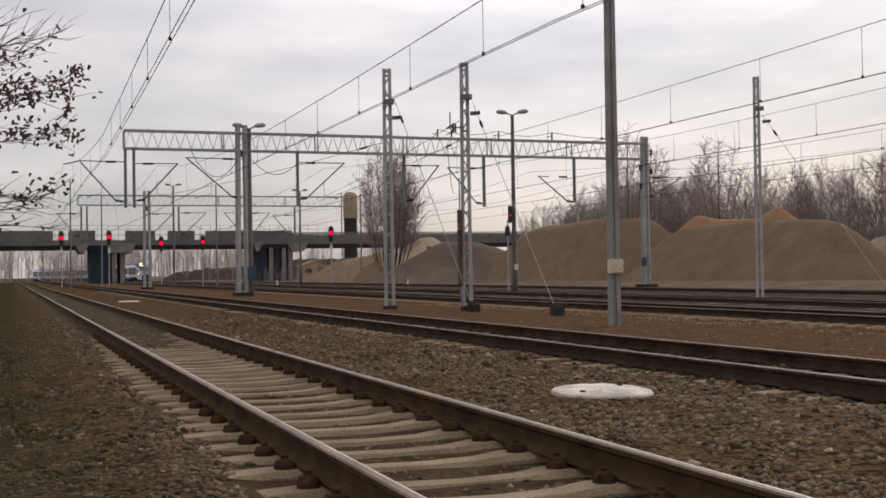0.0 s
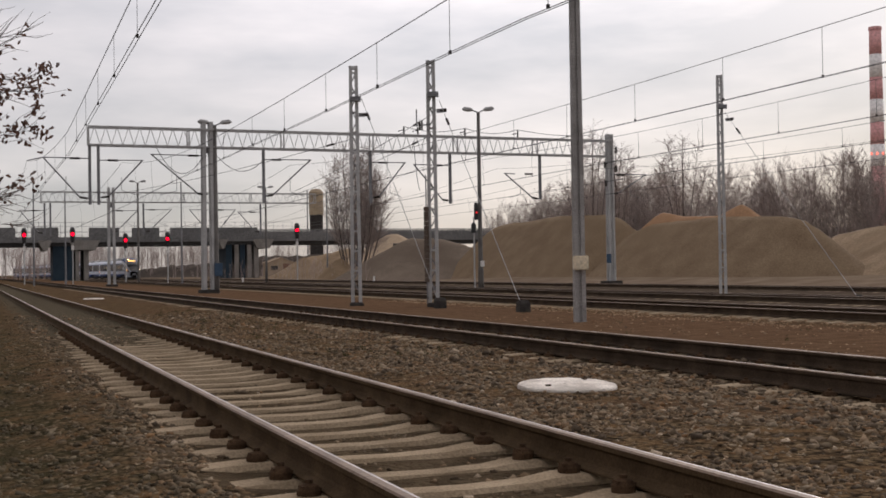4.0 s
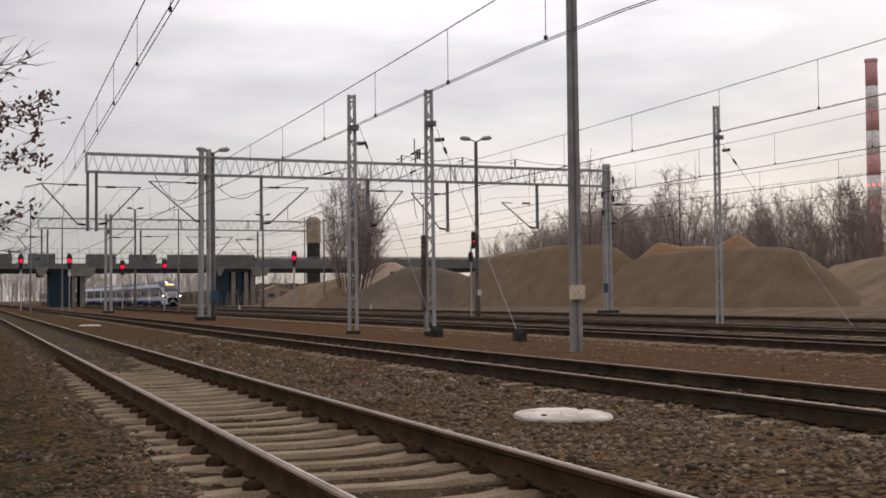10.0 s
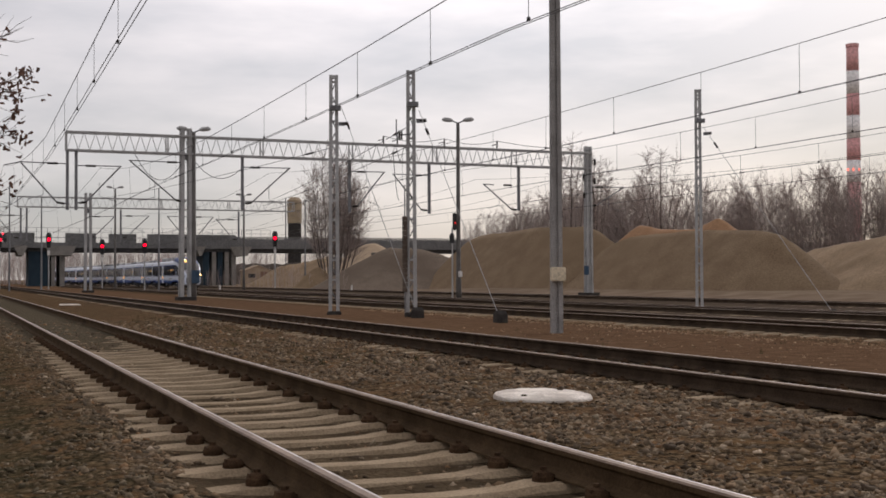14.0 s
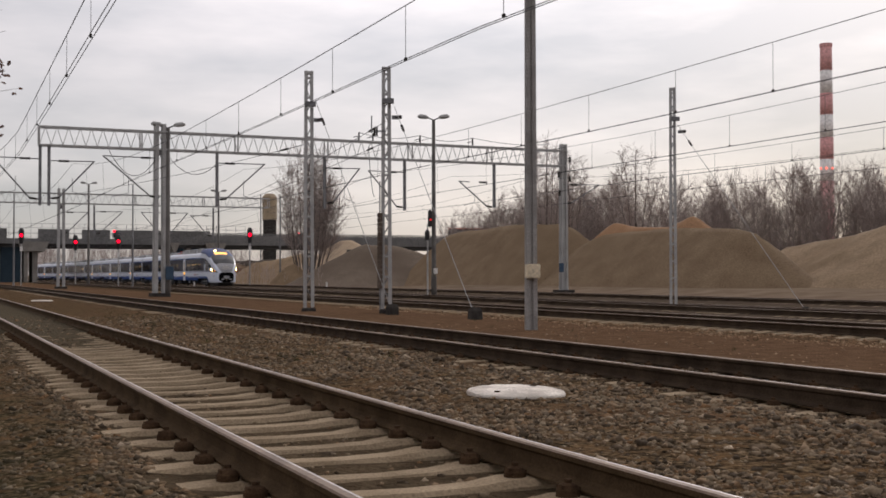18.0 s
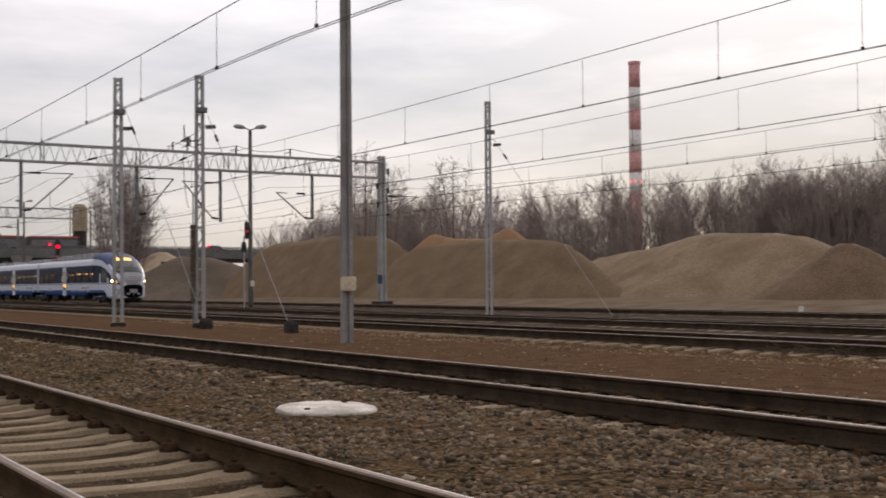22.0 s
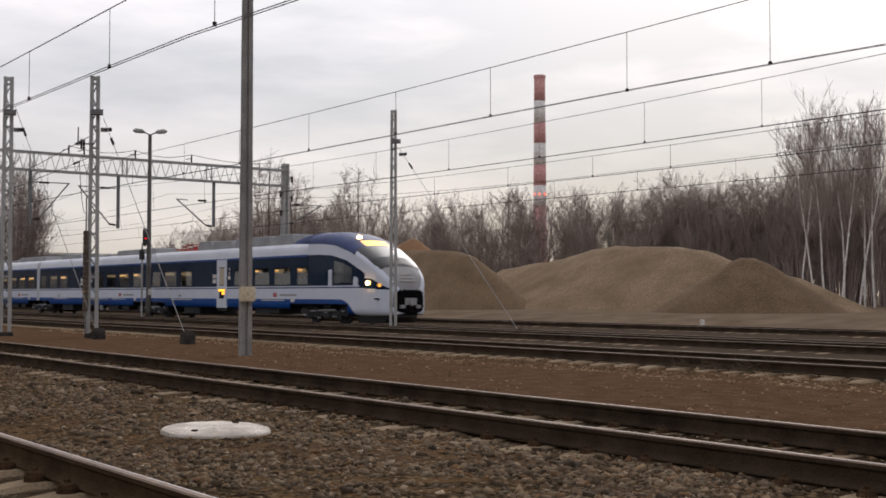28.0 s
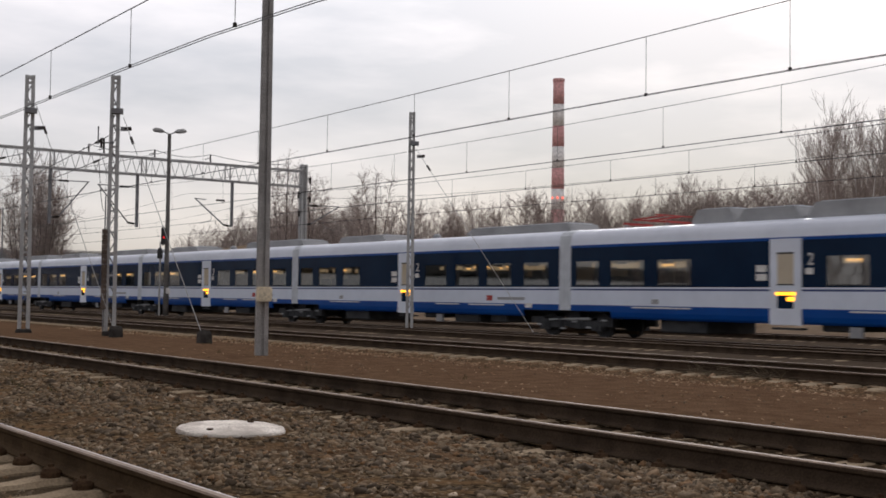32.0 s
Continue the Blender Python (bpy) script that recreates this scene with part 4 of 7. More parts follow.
def tension_wheel(at, rz):
    """A wheel tensioner hung beside a mast: two grooved discs on a frame."""
    w = thing("tension_wheel", "dark wheel tensioner hung beside the mast", "tensioner", at, rz)
    for dx in (-0.035, 0.035):
        bm = bmesh.new()
        tube(bm, [(dx - 0.03, 0, 0), (dx - 0.01, 0, 0), (dx + 0.01, 0, 0), (dx + 0.03, 0, 0)], [0.17, 0.14, 0.14, 0.17], 16)
        part("disc", bm, M["found"], w)
    bm = bmesh.new()
    bar(bm, (-0.13, 0, -0.05), (-0.13, 0, 0.5), 0.04)
    bar(bm, (-0.13, 0, 0.0), (0.32, 0, 0.02), 0.04)
    part("frame", bm, M["galv_dark"], w)


tension_wheel((13.22, 34.95, 5.7), face(13.3, 35))


# ---- trees ----
M["bark"] = mat("grey_brown_bark", (0.09, 0.075, 0.068), (0.15, 0.127, 0.115), 3, 0.95, 0.4, 30)
# Twig and thicket colours are lightened: distance haze is put into them.
M["twig"] = mat("haze_toned_twigs", (0.3, 0.25, 0.228), (0.39, 0.327, 0.3), 0.4, 0.95, 0, 6)
M["birch"] = mat("birch_bark", (0.56, 0.54, 0.52), (0.82, 0.8, 0.77), 1.2, 0.9, 0.2, 7)
M["thicket"] = mat("haze_toned_thicket", (0.36, 0.295, 0.268), (0.45, 0.372, 0.34), 0.3, 0.95, 0, 5)
M["dead_leaf"] = mat("dead_oak_leaf", (0.09, 0.05, 0.038), (0.16, 0.092, 0.066), 9, 0.9, 0, 60)
rng = random.Random(11)


def limbs(h, r, levels, spread, kids, rise, seed, lean=0.0, clear=0.3):
    """Segments (a, b, ra, rb, level) of a bare tree of height h."""
    q = random.Random(seed)
    segs = []

    def grow(p, d, ln, rad, lev):
        n = 4 if lev == 0 else 2
        pts = [p]
        for k in range(n):
            d = (d + Vector((q.uniform(-1, 1), q.uniform(-1, 1), q.uniform(-0.4, 0.8) + rise * 0.25)) * (0.07 if lev == 0 else 0.18)).normalized()
            p = p + d * (ln / n)
            pts.append(p)
        for k in range(n):
            segs.append((pts[k], pts[k + 1], rad * (1 - 0.75 * k / n), rad * (1 - 0.75 * (k + 1) / n), lev))
        if lev == levels:
            return
        m = kids[lev]
        for k in range(m):
            u = clear + (1 - clear) * (k + q.random()) / m if lev == 0 else 0.25 + 0.75 * (k + q.random()) / m
            i = min(n - 1, int(u * n))
            base = pts[i].lerp(pts[i + 1], u * n - i)
            a = q.uniform(0, 6.283)
            side = Vector((math.cos(a), math.sin(a), 0))
            side = (side - d * side.dot(d)).normalized()
            nd = (d * math.cos(spread) + side * math.sin(spread) + Vector((0, 0, rise * 0.3))).normalized()
            grow(base, nd, ln * (0.42 if lev == 0 else 0.5) * q.uniform(0.7, 1.15) * (1.15 - 0.6 * u if lev == 0 else 1), rad * 0.42 * (1.1 - 0.5 * u), lev + 1)

    grow(Vector((0, 0, 0)), Vector((lean, 0, 1)).normalized(), h, r, 0)
    return segs


def seg_arrays(segs, sides=3, keep=lambda s: True, least=0.008):
    """Vertices and faces of tapered prisms along segments."""
    vs, fs = [], []
    for s in segs:
        if not keep(s):
            continue
        a, b, ra, rb, lev = s
        d = (b - a).normalized()
        u = d.orthogonal().normalized()
        w = d.cross(u)
        n = sides + (2 if lev == 0 else 0)
        i = len(vs)
        for p, r in ((a, max(ra, least)), (b, max(rb, least * 0.6))):
            for k in range(n):
                c = 6.28318 * k / n
                vs.append(tuple(p + (u * math.cos(c) + w * math.sin(c)) * r))
        for k in range(n):
            fs.append((i + k, i + (k + 1) % n, i + n + (k + 1) % n, i + n + k))
    return vs, fs


def raw_mesh(name, vs, fs, material):
    me = bpy.data.meshes.new(name)
    me.from_pydata(vs, [], fs)
    me.materials.append(material)
    return me


def tree(at, h, r, seed, label, bark="bark", kids=(13, 6, 4), spread=0.75, rise=0.6, clear=0.3, lean=0.0, levels=3, least=0.02):
    t = thing("tree", label, "tree", at, rng.uniform(0, 360))
    segs = limbs(h, r, levels, spread, kids, rise, seed, lean, clear)
    part("trunk", raw_mesh("trunk", *seg_arrays(segs, 5, lambda s: s[4] == 0), M[bark]), None, t)
    part("crown", raw_mesh("crown", *seg_arrays(segs, 3, lambda s: s[4] > 0, least), M["twig"]), None, t, "bare twiggy crown")
    return t




def fan_tree(at, h, wide, stems, twigs, seed, label, bark="bark", clear=0.12, droop=0.0, thin=0.02, spread=0.5, stem=0.07, reach=0.15, dome=0.38):
    """A bare tree whose stems fan out from the foot into a round, finely branched crown."""
    t = thing("tree", label, "tree", at)
    q = random.Random(seed)
    main, fine = [], []
    for k in range(stems):
        a, r = q.uniform(0, 6.283), wide / 2 * math.sqrt(q.random()) if k else 0.0
        top = h * (1 - dome * (2 * r / wide) ** 2) * q.uniform(0.9, 1.0)
        n, pts = 9, []
        for i in range(n + 1):
            u = i / n
            e = r * u ** spread
            pts.append(Vector((math.cos(a) * e + q.gauss(0, 0.08) * u, math.sin(a) * e + q.gauss(0, 0.08) * u, top * u)))
        for i in range(n):
            main.append((pts[i], pts[i + 1], (stem if k else 0.16) * (1 - i / n) + 0.012, (stem if k else 0.16) * (1 - (i + 1) / n) + 0.01, 0))
        for m in range(twigs):
            u = clear + (1 - clear) * q.random() ** 0.8
            i = min(n - 1, int(u * n))
            p = pts[i].lerp(pts[i + 1], u * n - i)
            d = ((pts[i + 1] - pts[i]).normalized() * (0.75 - 0.6 * droop) + Vector((q.gauss(0, 0.75), q.gauss(0, 0.75), q.uniform(0.0, 0.5)))).normalized()
            ln = h * reach * q.uniform(0.5, 1.2) * (1.25 - 0.7 * u)
            b = p + d * ln * 0.55
            c = b + (d + Vector((q.gauss(0, 0.3), q.gauss(0, 0.3), 0.35 - droop))).normalized() * ln * 0.5
            fine += [(p, b, thin * 1.3, thin, 1), (b, c, thin, thin * 0.6, 1)]
            for o in range(5):
                w = p.lerp(b, q.uniform(0.3, 1)) if o < 2 else b.lerp(c, q.random())
                e = (d + Vector((q.gauss(0, 0.6), q.gauss(0, 0.6), q.gauss(0.2 - droop, 0.4)))).normalized()
                fine.append((w, w + e * ln * q.uniform(0.25, 0.55), thin * 0.7, thin * 0.4, 2))
    part("trunk", raw_mesh("trunk", *seg_arrays(main, 4), M[bark]), None, t, "several bare stems")
    part("crown", raw_mesh("crown", *seg_arrays(fine, 3, least=0.008), M["twig"]), None, t, "fine bare twigs")


fan_tree((47.1, 150, -0.2), 18.8, 8.6, 22, 80, 5, "tall bare tree with many stems before the overpass", clear=0.22, thin=0.018, spread=0.42, stem=0.085, reach=0.17, dome=0.4)
fan_tree((56.0, 101, -0.2), 15.2, 8.4, 9, 56, 6, "bare birch with hanging twigs behind the sand heap", "bark", 0.42, 0.5, 0.014, 1.0, 0.04, 0.13)
fan_tree((59.6, 103, -0.2), 14.0, 6.2, 7, 52, 16, "bare birch behind the sand heap", "bark", 0.42, 0.5, 0.014, 1.0, 0.04, 0.13)
fan_tree((63.6, 97, -0.2), 14.5, 6.2, 8, 56, 7, "rounded bare birch standing behind the sand heap", "bark", 0.5, 0.5, 0.014, 1.3, 0.04, 0.13)
for k, (x, y, h) in enumerate(((83.5, 60.6, 14.6), (82.6, 58.6, 13.6), (84.6, 59.0, 15.2), (83.2, 56.6, 14.4), (86.0, 58.2, 14.9), (85.2, 56.3, 13.8), (87.0, 56.0, 14.6), (88.0, 57.6, 15.6), (86.8, 53.2, 15.3), (89.0, 52.6, 15.9), (88.2, 50.0, 15.2), (90.5, 48.5, 16.2), (89.5, 45.5, 15.8))):
    tree((x, y, -0.2), h * 0.92, 0.1, 40 + k, "slender white-barked birch at the wood's edge", "birch", (18, 7, 5), 0.5, 0.8, 0.42, rng.uniform(-0.12, 0.12), least=0.012)

# the wood: many bare trees and stems nobody could count


def bush_arrays(h, r, kids, spread, seed, clear, fine, least=0.016):
    """A bare tree as arrays: prisms for limbs, single blades for the finest twigs."""
    segs = limbs(h, r, 2, spread, kids, 0.7, seed, clear=clear)
    v, f = seg_arrays(segs, 3, lambda s: s[4] < 2, least=least)
    q = random.Random(seed + 500)
    tri = []
    ends = [s for s in segs if s[4] > 0]
    for a, b in [(segs[i][0], segs[i + 1][1]) for i in range(len(segs) - 1) if segs[i][4] == 2 and segs[i + 1][4] == 2 and segs[i][1] == segs[i + 1][0]]:
        w = (b - a).orthogonal().normalized() * 0.018
        i = len(v)
        v += [tuple(a - w), tuple(a + w), tuple(b)]
        tri.append((i, i + 1, i + 2))
    for s in ends:
        for k in range(fine if s[4] == 2 else fine // 2):
            a = s[0].lerp(s[1], q.random())
            d = ((s[1] - s[0]).normalized() + Vector((q.gauss(0, 0.7), q.gauss(0, 0.7), q.gauss(0.25, 0.5)))).normalized()
            e = a + d * q.uniform(0.25, 0.8) * h / 10
            w = d.orthogonal().normalized() * 0.011
            i = len(v)
            v += [tuple(a - w), tuple(a + w), tuple(e)]
            tri.append((i, i + 1, i + 2))
    return np.array(v), np.array([p for p in f if len(p) == 4]), np.array(tri)


full = [bush_arrays(10.0, 0.11, (14, 6), 0.75, 100 + k, 0.28, 5) for k in range(6)]
light = [bush_arrays(10.0, 0.1, (6, 4), 0.55, 300 + k, 0.05, 4, 0.04) for k in range(4)]
shrub = [bush_arrays(10.0, 0.1, (9, 4), 0.6, 200 + k, 0.05, 5, 0.03) for k in range(5)]


def wood(name, spots, label, kinds, material="twig"):
    vs, fs, ts, n = [], [], [], 0
    for x, y, s in spots:
        v, f, t = kinds[rng.randrange(len(kinds))]
        a = rng.uniform(0, 6.283)
        c, d = math.cos(a) * s * rng.uniform(0.8, 1.15), math.sin(a) * s * rng.uniform(0.8, 1.15)
        w = np.stack([v[:, 0] * c - v[:, 1] * d + x, v[:, 0] * d + v[:, 1] * c + y, v[:, 2] * s - 0.3], -1)
        vs.append(w)
        fs.append(f + n)
        ts.append(t + n)
        n += len(w)
    me = bpy.data.meshes.new(name)
    me.from_pydata(np.concatenate(vs).tolist(), [], np.concatenate(fs).tolist() + np.concatenate(ts).tolist())
    me.materials.append(M[material])
    tagged(new(name, me), label, "wood", kind="stuff")


LINE_W = [(61.5, 143, 0.62), (65, 133, 0.9), (70, 122, 0.98), (78, 108, 0.98), (84, 94, 1.02), (88, 80, 1.06), (92, 70, 1.1), (98, 60, 1.12), (106, 46, 1.22), (112, 30, 1.3)]


def along(u):
    k = min(len(LINE_W) - 2, int(u))
    a, b = LINE_W[k], LINE_W[k + 1]
    return [p + (q - p) * (u - k) for p, q in zip(a, b)]


spots = []
for k in range(590):
    x, y, s = along(rng.uniform(0, 5) if k % 5 < 3 else rng.uniform(5, len(LINE_W) - 1.001))
    back = rng.uniform(0, 15)
    spots.append((x + back * 0.8, y + back * 0.55, s * rng.uniform(0.72, 1.12)))
for k in range(110):
    x, y, s = along(rng.uniform(4.7, 6.4) if k < 60 else rng.uniform(6.0, 7.8))
    back = rng.uniform(0, 9)
    spots.append((x + back * 0.8, y + back * 0.55, s * rng.uniform(0.7, 1.0)))
wood("wood", spots, "bare leafless wood behind the heaps", full)
spots = []
for k in range(640):
    x, y, s = along(rng.uniform(0, 6) if k % 5 < 3 else rng.uniform(6, len(LINE_W) - 1.001))
    back = rng.uniform(-2, 14)
    spots.append((x + back * 0.8, y + back * 0.55, s * rng.uniform(0.3, 0.7)))
for k in range(170):
    x, y, s = along(rng.uniform(5.5, len(LINE_W) - 1.001))
    back = rng.uniform(6, 24)
    spots.append((x + back * 0.8, y + back * 0.55, s * rng.uniform(0.35, 0.65)))
for k in range(180):
    x, y, s = along(rng.uniform(0.1, 3.4))
    back = rng.uniform(0, 12)
    spots.append((x + back * 0.8, y + back * 0.55, s * rng.uniform(0.45, 0.8)))
wood("undergrowth", spots, "dark leafless undergrowth at the foot of the wood", shrub, "thicket")
spots = [(rng.uniform(-90, -3), rng.uniform(285, 345), rng.uniform(0.6, 1.15)) for k in range(120)] + [(rng.uniform(-60, 130), rng.uniform(345, 400), rng.uniform(0.8, 1.25)) for k in range(210)] + [(rng.uniform(30, 80), rng.uniform(345, 375), rng.uniform(0.8, 1.2)) for k in range(120)] + [(rng.uniform(40, 130), rng.uniform(275, 330), rng.uniform(0.5, 0.9)) for k in range(100)]
spots += [(rng.uniform(-75, -5), rng.uniform(255, 300), rng.uniform(0.35, 0.75)) for k in range(90)]
wood("far_wood", spots, "far leafless trees beyond the overpass", light, "twig")
spots = [(rng.uniform(-46, 1), rng.uniform(262, 330), rng.uniform(0.45, 0.95)) for k in range(170)] + [(rng.uniform(10, 32), rng.uniform(310, 350), rng.uniform(0.6, 1.0)) for k in range(90)]
wood("far_thicket", spots, "far leafless thicket seen under the overpass", shrub, "thicket")
# Both unseen, added behind the camera to darken reflections in the train band.
spots = [(rng.uniform(-34, -11), rng.uniform(-50, 75), rng.uniform(0.8, 1.25)) for k in range(90)]
wood("lineside_wood", spots, "unseen bare trees added for darker train reflections", light, "thicket")
spots = [(rng.uniform(-24, -8), rng.uniform(-50, 75), rng.uniform(0.35, 0.6)) for k in range(160)]
wood("lineside_scrub", spots, "unseen dense scrub added for darker train reflections", light, "thicket")
spots = [(x, rng.uniform(120, 230), rng.uniform(0.15, 0.34)) for x in [rng.uniform(38, 72) for k in range(190)]]
wood("yard_scrub", spots, "low brown scrub beyond the yard tracks", light, "thicket")


def oak():
    """A young oak beside the line that keeps its dead leaves; its limbs reach over the view."""
    t = thing("oak_tree", "young oak with brown dead leaves beside the track", "tree", (-2.9, 13.3, -0.1))
    q, leaf_q = random.Random(21), random.Random(22)
    bm = bmesh.new()
    tube(bm, [(0, 0, -0.2), (0.05, 0, 1.5), (0.1, 0.05, 3.2), (0.0, 0, 5.2), (0.1, 0.1, 7.0)], [0.16, 0.13, 0.1, 0.06, 0.02], 9)
    part("trunk", bm, M["bark"], t, smooth=True)
    segs, leaves = [], []
    for z0, reach, rise, leafy in ((1.7, 3.1, 0.35, 0.25), (1.8, 3.3, 0.5, 0.3), (1.9, 3.3, 0.6, 0.4), (2.0, 3.3, 0.7, 1.2), (2.1, 3.45, 0.8, 1.2), (2.2, 3.52, 0.87, 3.4), (2.3, 3.5, 0.95, 2.8), (2.4, 3.4, 1.0, 0.1), (2.5, 3.55, 1.18, 3.0), (2.6, 3.0, 1.2, 0.3), (2.75, 3.1, 1.2, 0.2), (2.9, 3.65, 1.2, 0.0), (3.1, 3.5, 1.3, 0.0)):
        p = Vector((0.05, 0, z0))
        n = 9
        d = Vector((1, q.uniform(-0.12, 0.12), rise / reach))
        pts = [p]
        for k in range(n):
            d = (d + Vector((0, q.uniform(-0.1, 0.1), q.uniform(-0.12, 0.12)))).normalized()
            p = p + d * reach / n
            pts.append(p)
        for k in range(n):
            segs.append((pts[k], pts[k + 1], 0.02 * (1 - k / n) + 0.004, 0.02 * (1 - (k + 1) / n) + 0.003, 1))
            for m in range(6 if k > 6 else 3 if k > 3 else 1):
                e = (d + Vector((q.uniform(-0.4, 0.6), q.uniform(-0.6, 0.6), q.uniform(-0.6, 0.7)))).normalized()
                a = pts[k].lerp(pts[k + 1], q.random())
                ln = q.uniform(0.2, 0.6)
                b = a + e * ln * 0.55
                c = b + (e + Vector((0.2, q.uniform(-0.4, 0.4), q.uniform(-0.2, 0.5)))).normalized() * ln * 0.45
                segs.extend([(a, b, 0.005, 0.0035, 2), (b, c, 0.0035, 0.0016, 2)])
                for r in range(int(leaf_q.random() * 5 * leafy + 0.5 * min(1, leafy * 2))):
                    leaves.append(a.lerp(c, leaf_q.uniform(0.2, 1.05)) + Vector((leaf_q.gauss(0, 0.04), leaf_q.gauss(0, 0.06), leaf_q.gauss(0, 0.04))))
    part("limb", raw_mesh("limb", *seg_arrays(segs, 4, least=0.002), M["bark"]), None, t, "thin bare limbs")
    vs, fs = [], []
    for p in leaves:
        u = Vector((q.gauss(0, 1), q.gauss(0, 1), q.gauss(0, 1))).normalized()
        w = u.orthogonal().normalized()
        m = u.cross(w) * 0.3
        ln, wd = q.uniform(0.055, 0.1), q.uniform(0.02, 0.034)
        i = len(vs)
        for a, b in ((0, 0), (0.25, 0.7), (0.45, 0.55), (0.7, 1.0), (1.0, 0.1), (0.7, -1.0), (0.45, -0.55), (0.25, -0.7)):
            vs.append(tuple(p + u * a * ln + w * b * wd + m * abs(b) * wd))
        fs.append(tuple(range(i, i + 8)))
    lf = part("dead_leaves", raw_mesh("dead_leaves", vs, fs, M["dead_leaf"]), None, t, "curled brown dead leaves")
    lf["kind"] = "stuff"


oak()


# ---- yard clutter ----
def cover(at, label):
    """A round concrete manhole cover on a low ring."""
    c = thing("manhole_cover", label, "manhole cover", at, group="manhole covers")
    c.matrix_basis = pose(*at, 2.2, 0, 0)
    conc = mat("pale_weathered_concrete", (0.58, 0.52, 0.46), (0.82, 0.76, 0.68), 3.5, 0.9, 0.4, 45, c3=(0.3, 0.27, 0.23), big=0.2)
    bm = bmesh.new()
    q = random.Random(4)
    rings = []
    for r, z in ((0.475, -0.12), (0.475, 0.0), (0.465, 0.014), (0.41, 0.022), (0.25, 0.028), (0.1, 0.03)):
        rings.append([(r * (1 + 0.012 * q.uniform(-1, 1)) * math.cos(k * 6.28318 / 44), r * math.sin(k * 6.28318 / 44), z + q.uniform(-0.003, 0.003)) for k in range(44)])
    loft(bm, rings)
    part("lid", bm, conc, c, "pale cracked concrete lid")
    for a in (0.5, 3.6):
        bm = bmesh.new()
        tube(bm, [(0.3 * math.cos(a), 0.3 * math.sin(a), 0.02), (0.3 * math.cos(a), 0.3 * math.sin(a), 0.038)], 0.03, 8)
        part("lifting_eye", bm, M["clip"], c)


cover((5.22, 9.98, 0.018), "round pale concrete manhole cover in the ballast")
cover((5.15, 56.4, 0.0), "distant pale concrete manhole cover in the ballast")


def starter_signal():
    s = thing("starter_signal", "tall slim railway signal showing dim red beside a lamp post", "signal", (27.93, 64.0, -0.15), face(27.9, 64.0))
    bm = bmesh.new()
    tube(bm, [(-0.42, 0, -0.1), (-0.42, 0, 4.3)], 0.05, 8)
    part("post", bm, M["galv"], s, "pale grey post")
    bm = bmesh.new()
    box(bm, -0.4, -0.16, -0.1, 0.1, 4.1, 5.15)
    bmesh.ops.bevel(bm, geom=bm.edges[:], offset=0.06, segments=2, affect="EDGES")
    part("head", bm, M["black"], s, "black signal head")
    bm = bmesh.new()
    tube(bm, [(-0.24, -0.1, 4.55), (-0.24, -0.14, 4.55)], 0.06, 12)
    part("lens", bm, glow("dim_red_light", (1.0, 0.02, 0.02), 0.7), s, "dim red lens")
    bm = bmesh.new()
    tube(bm, [(-0.44, 0, 3.35), (-0.44, 0, 3.8), (-0.44, 0, 3.95)], [0.15, 0.15, 0.08], 10)
    part("lower_head", bm, M["black"], s)


starter_signal()


def cabinet(name, at, sx, sy, sz, material, label, rz=0.0, cat="cabinet"):
    c = thing(name, label, cat, at, rz)
    bm = bmesh.new()
    box(bm, -sx / 2, sx / 2, -sy / 2, sy / 2, 0, sz)
    bmesh.ops.bevel(bm, geom=bm.edges[:], offset=min(sx, sy, sz) * 0.08, segments=2, affect="EDGES")
    part("body", bm, material, c)
    bm = bmesh.new()
    box(bm, -sx / 2 * 0.85, sx / 2 * 0.85, -sy / 2 - 0.012, -sy / 2 + 0.01, sz * 0.08, sz * 0.92)
    part("door", bm, material, c)
    bm = bmesh.new()
    box(bm, -sx / 2 * 1.06, sx / 2 * 1.06, -sy / 2 * 1.06, sy / 2 * 1.06, sz, sz + 0.04)
    part("lid", bm, material, c)
    return c


blue = mat("faded_blue_paint", (0.025, 0.06, 0.11), (0.045, 0.09, 0.15), 3, 0.6, 0, 20)
cabinet("switch_box", (12.9, 66.7, 0.9), 0.45, 0.25, 0.7, blue, "blue switch box mounted on the gantry leg", face(12.9, 66.7))
cabinet("switch_box", (38.05, 66.7, 1.3), 0.3, 0.25, 0.55, blue, "dark blue switch box mounted on the gantry leg", face(38, 66))
cabinet("cable_box", (28.0, 64.04, 1.2), 0.24, 0.16, 0.3, M["white"], "pale cable box mounted on the lamp post", face(28, 64))
cabinet("marker_post", (40.5, 34.5, -0.16), 0.15, 0.13, 0.27, M["white"], "short white marker post on the sandy ground", 0, "marker")
for x, y in ((28.3, 132), (36.5, 110), (38.2, 88)):
    cabinet("marker_post", (x, y, -0.2), 0.16, 0.14, 0.6, M["white"], "short white marker post beside the track", 0, "marker")


def slim_pole(at, h, r, label, lamp=False):
    if lamp:
        yard_lamp(at, h, face(*at[:2]), label)
        return
    p = thing("pole", label, "pole", at)
    bm = bmesh.new()
    tube(bm, [(0, 0, -0.2), (0, 0, h)], [r, r * 0.6], 8)
    part("post", bm, M["galv_dark"], p)
    bm = bmesh.new()
    tube(bm, [(0, 0, h), (0, 0, h + 0.12)], r * 0.9, 8)
    part("cap", bm, M["galv"], p)


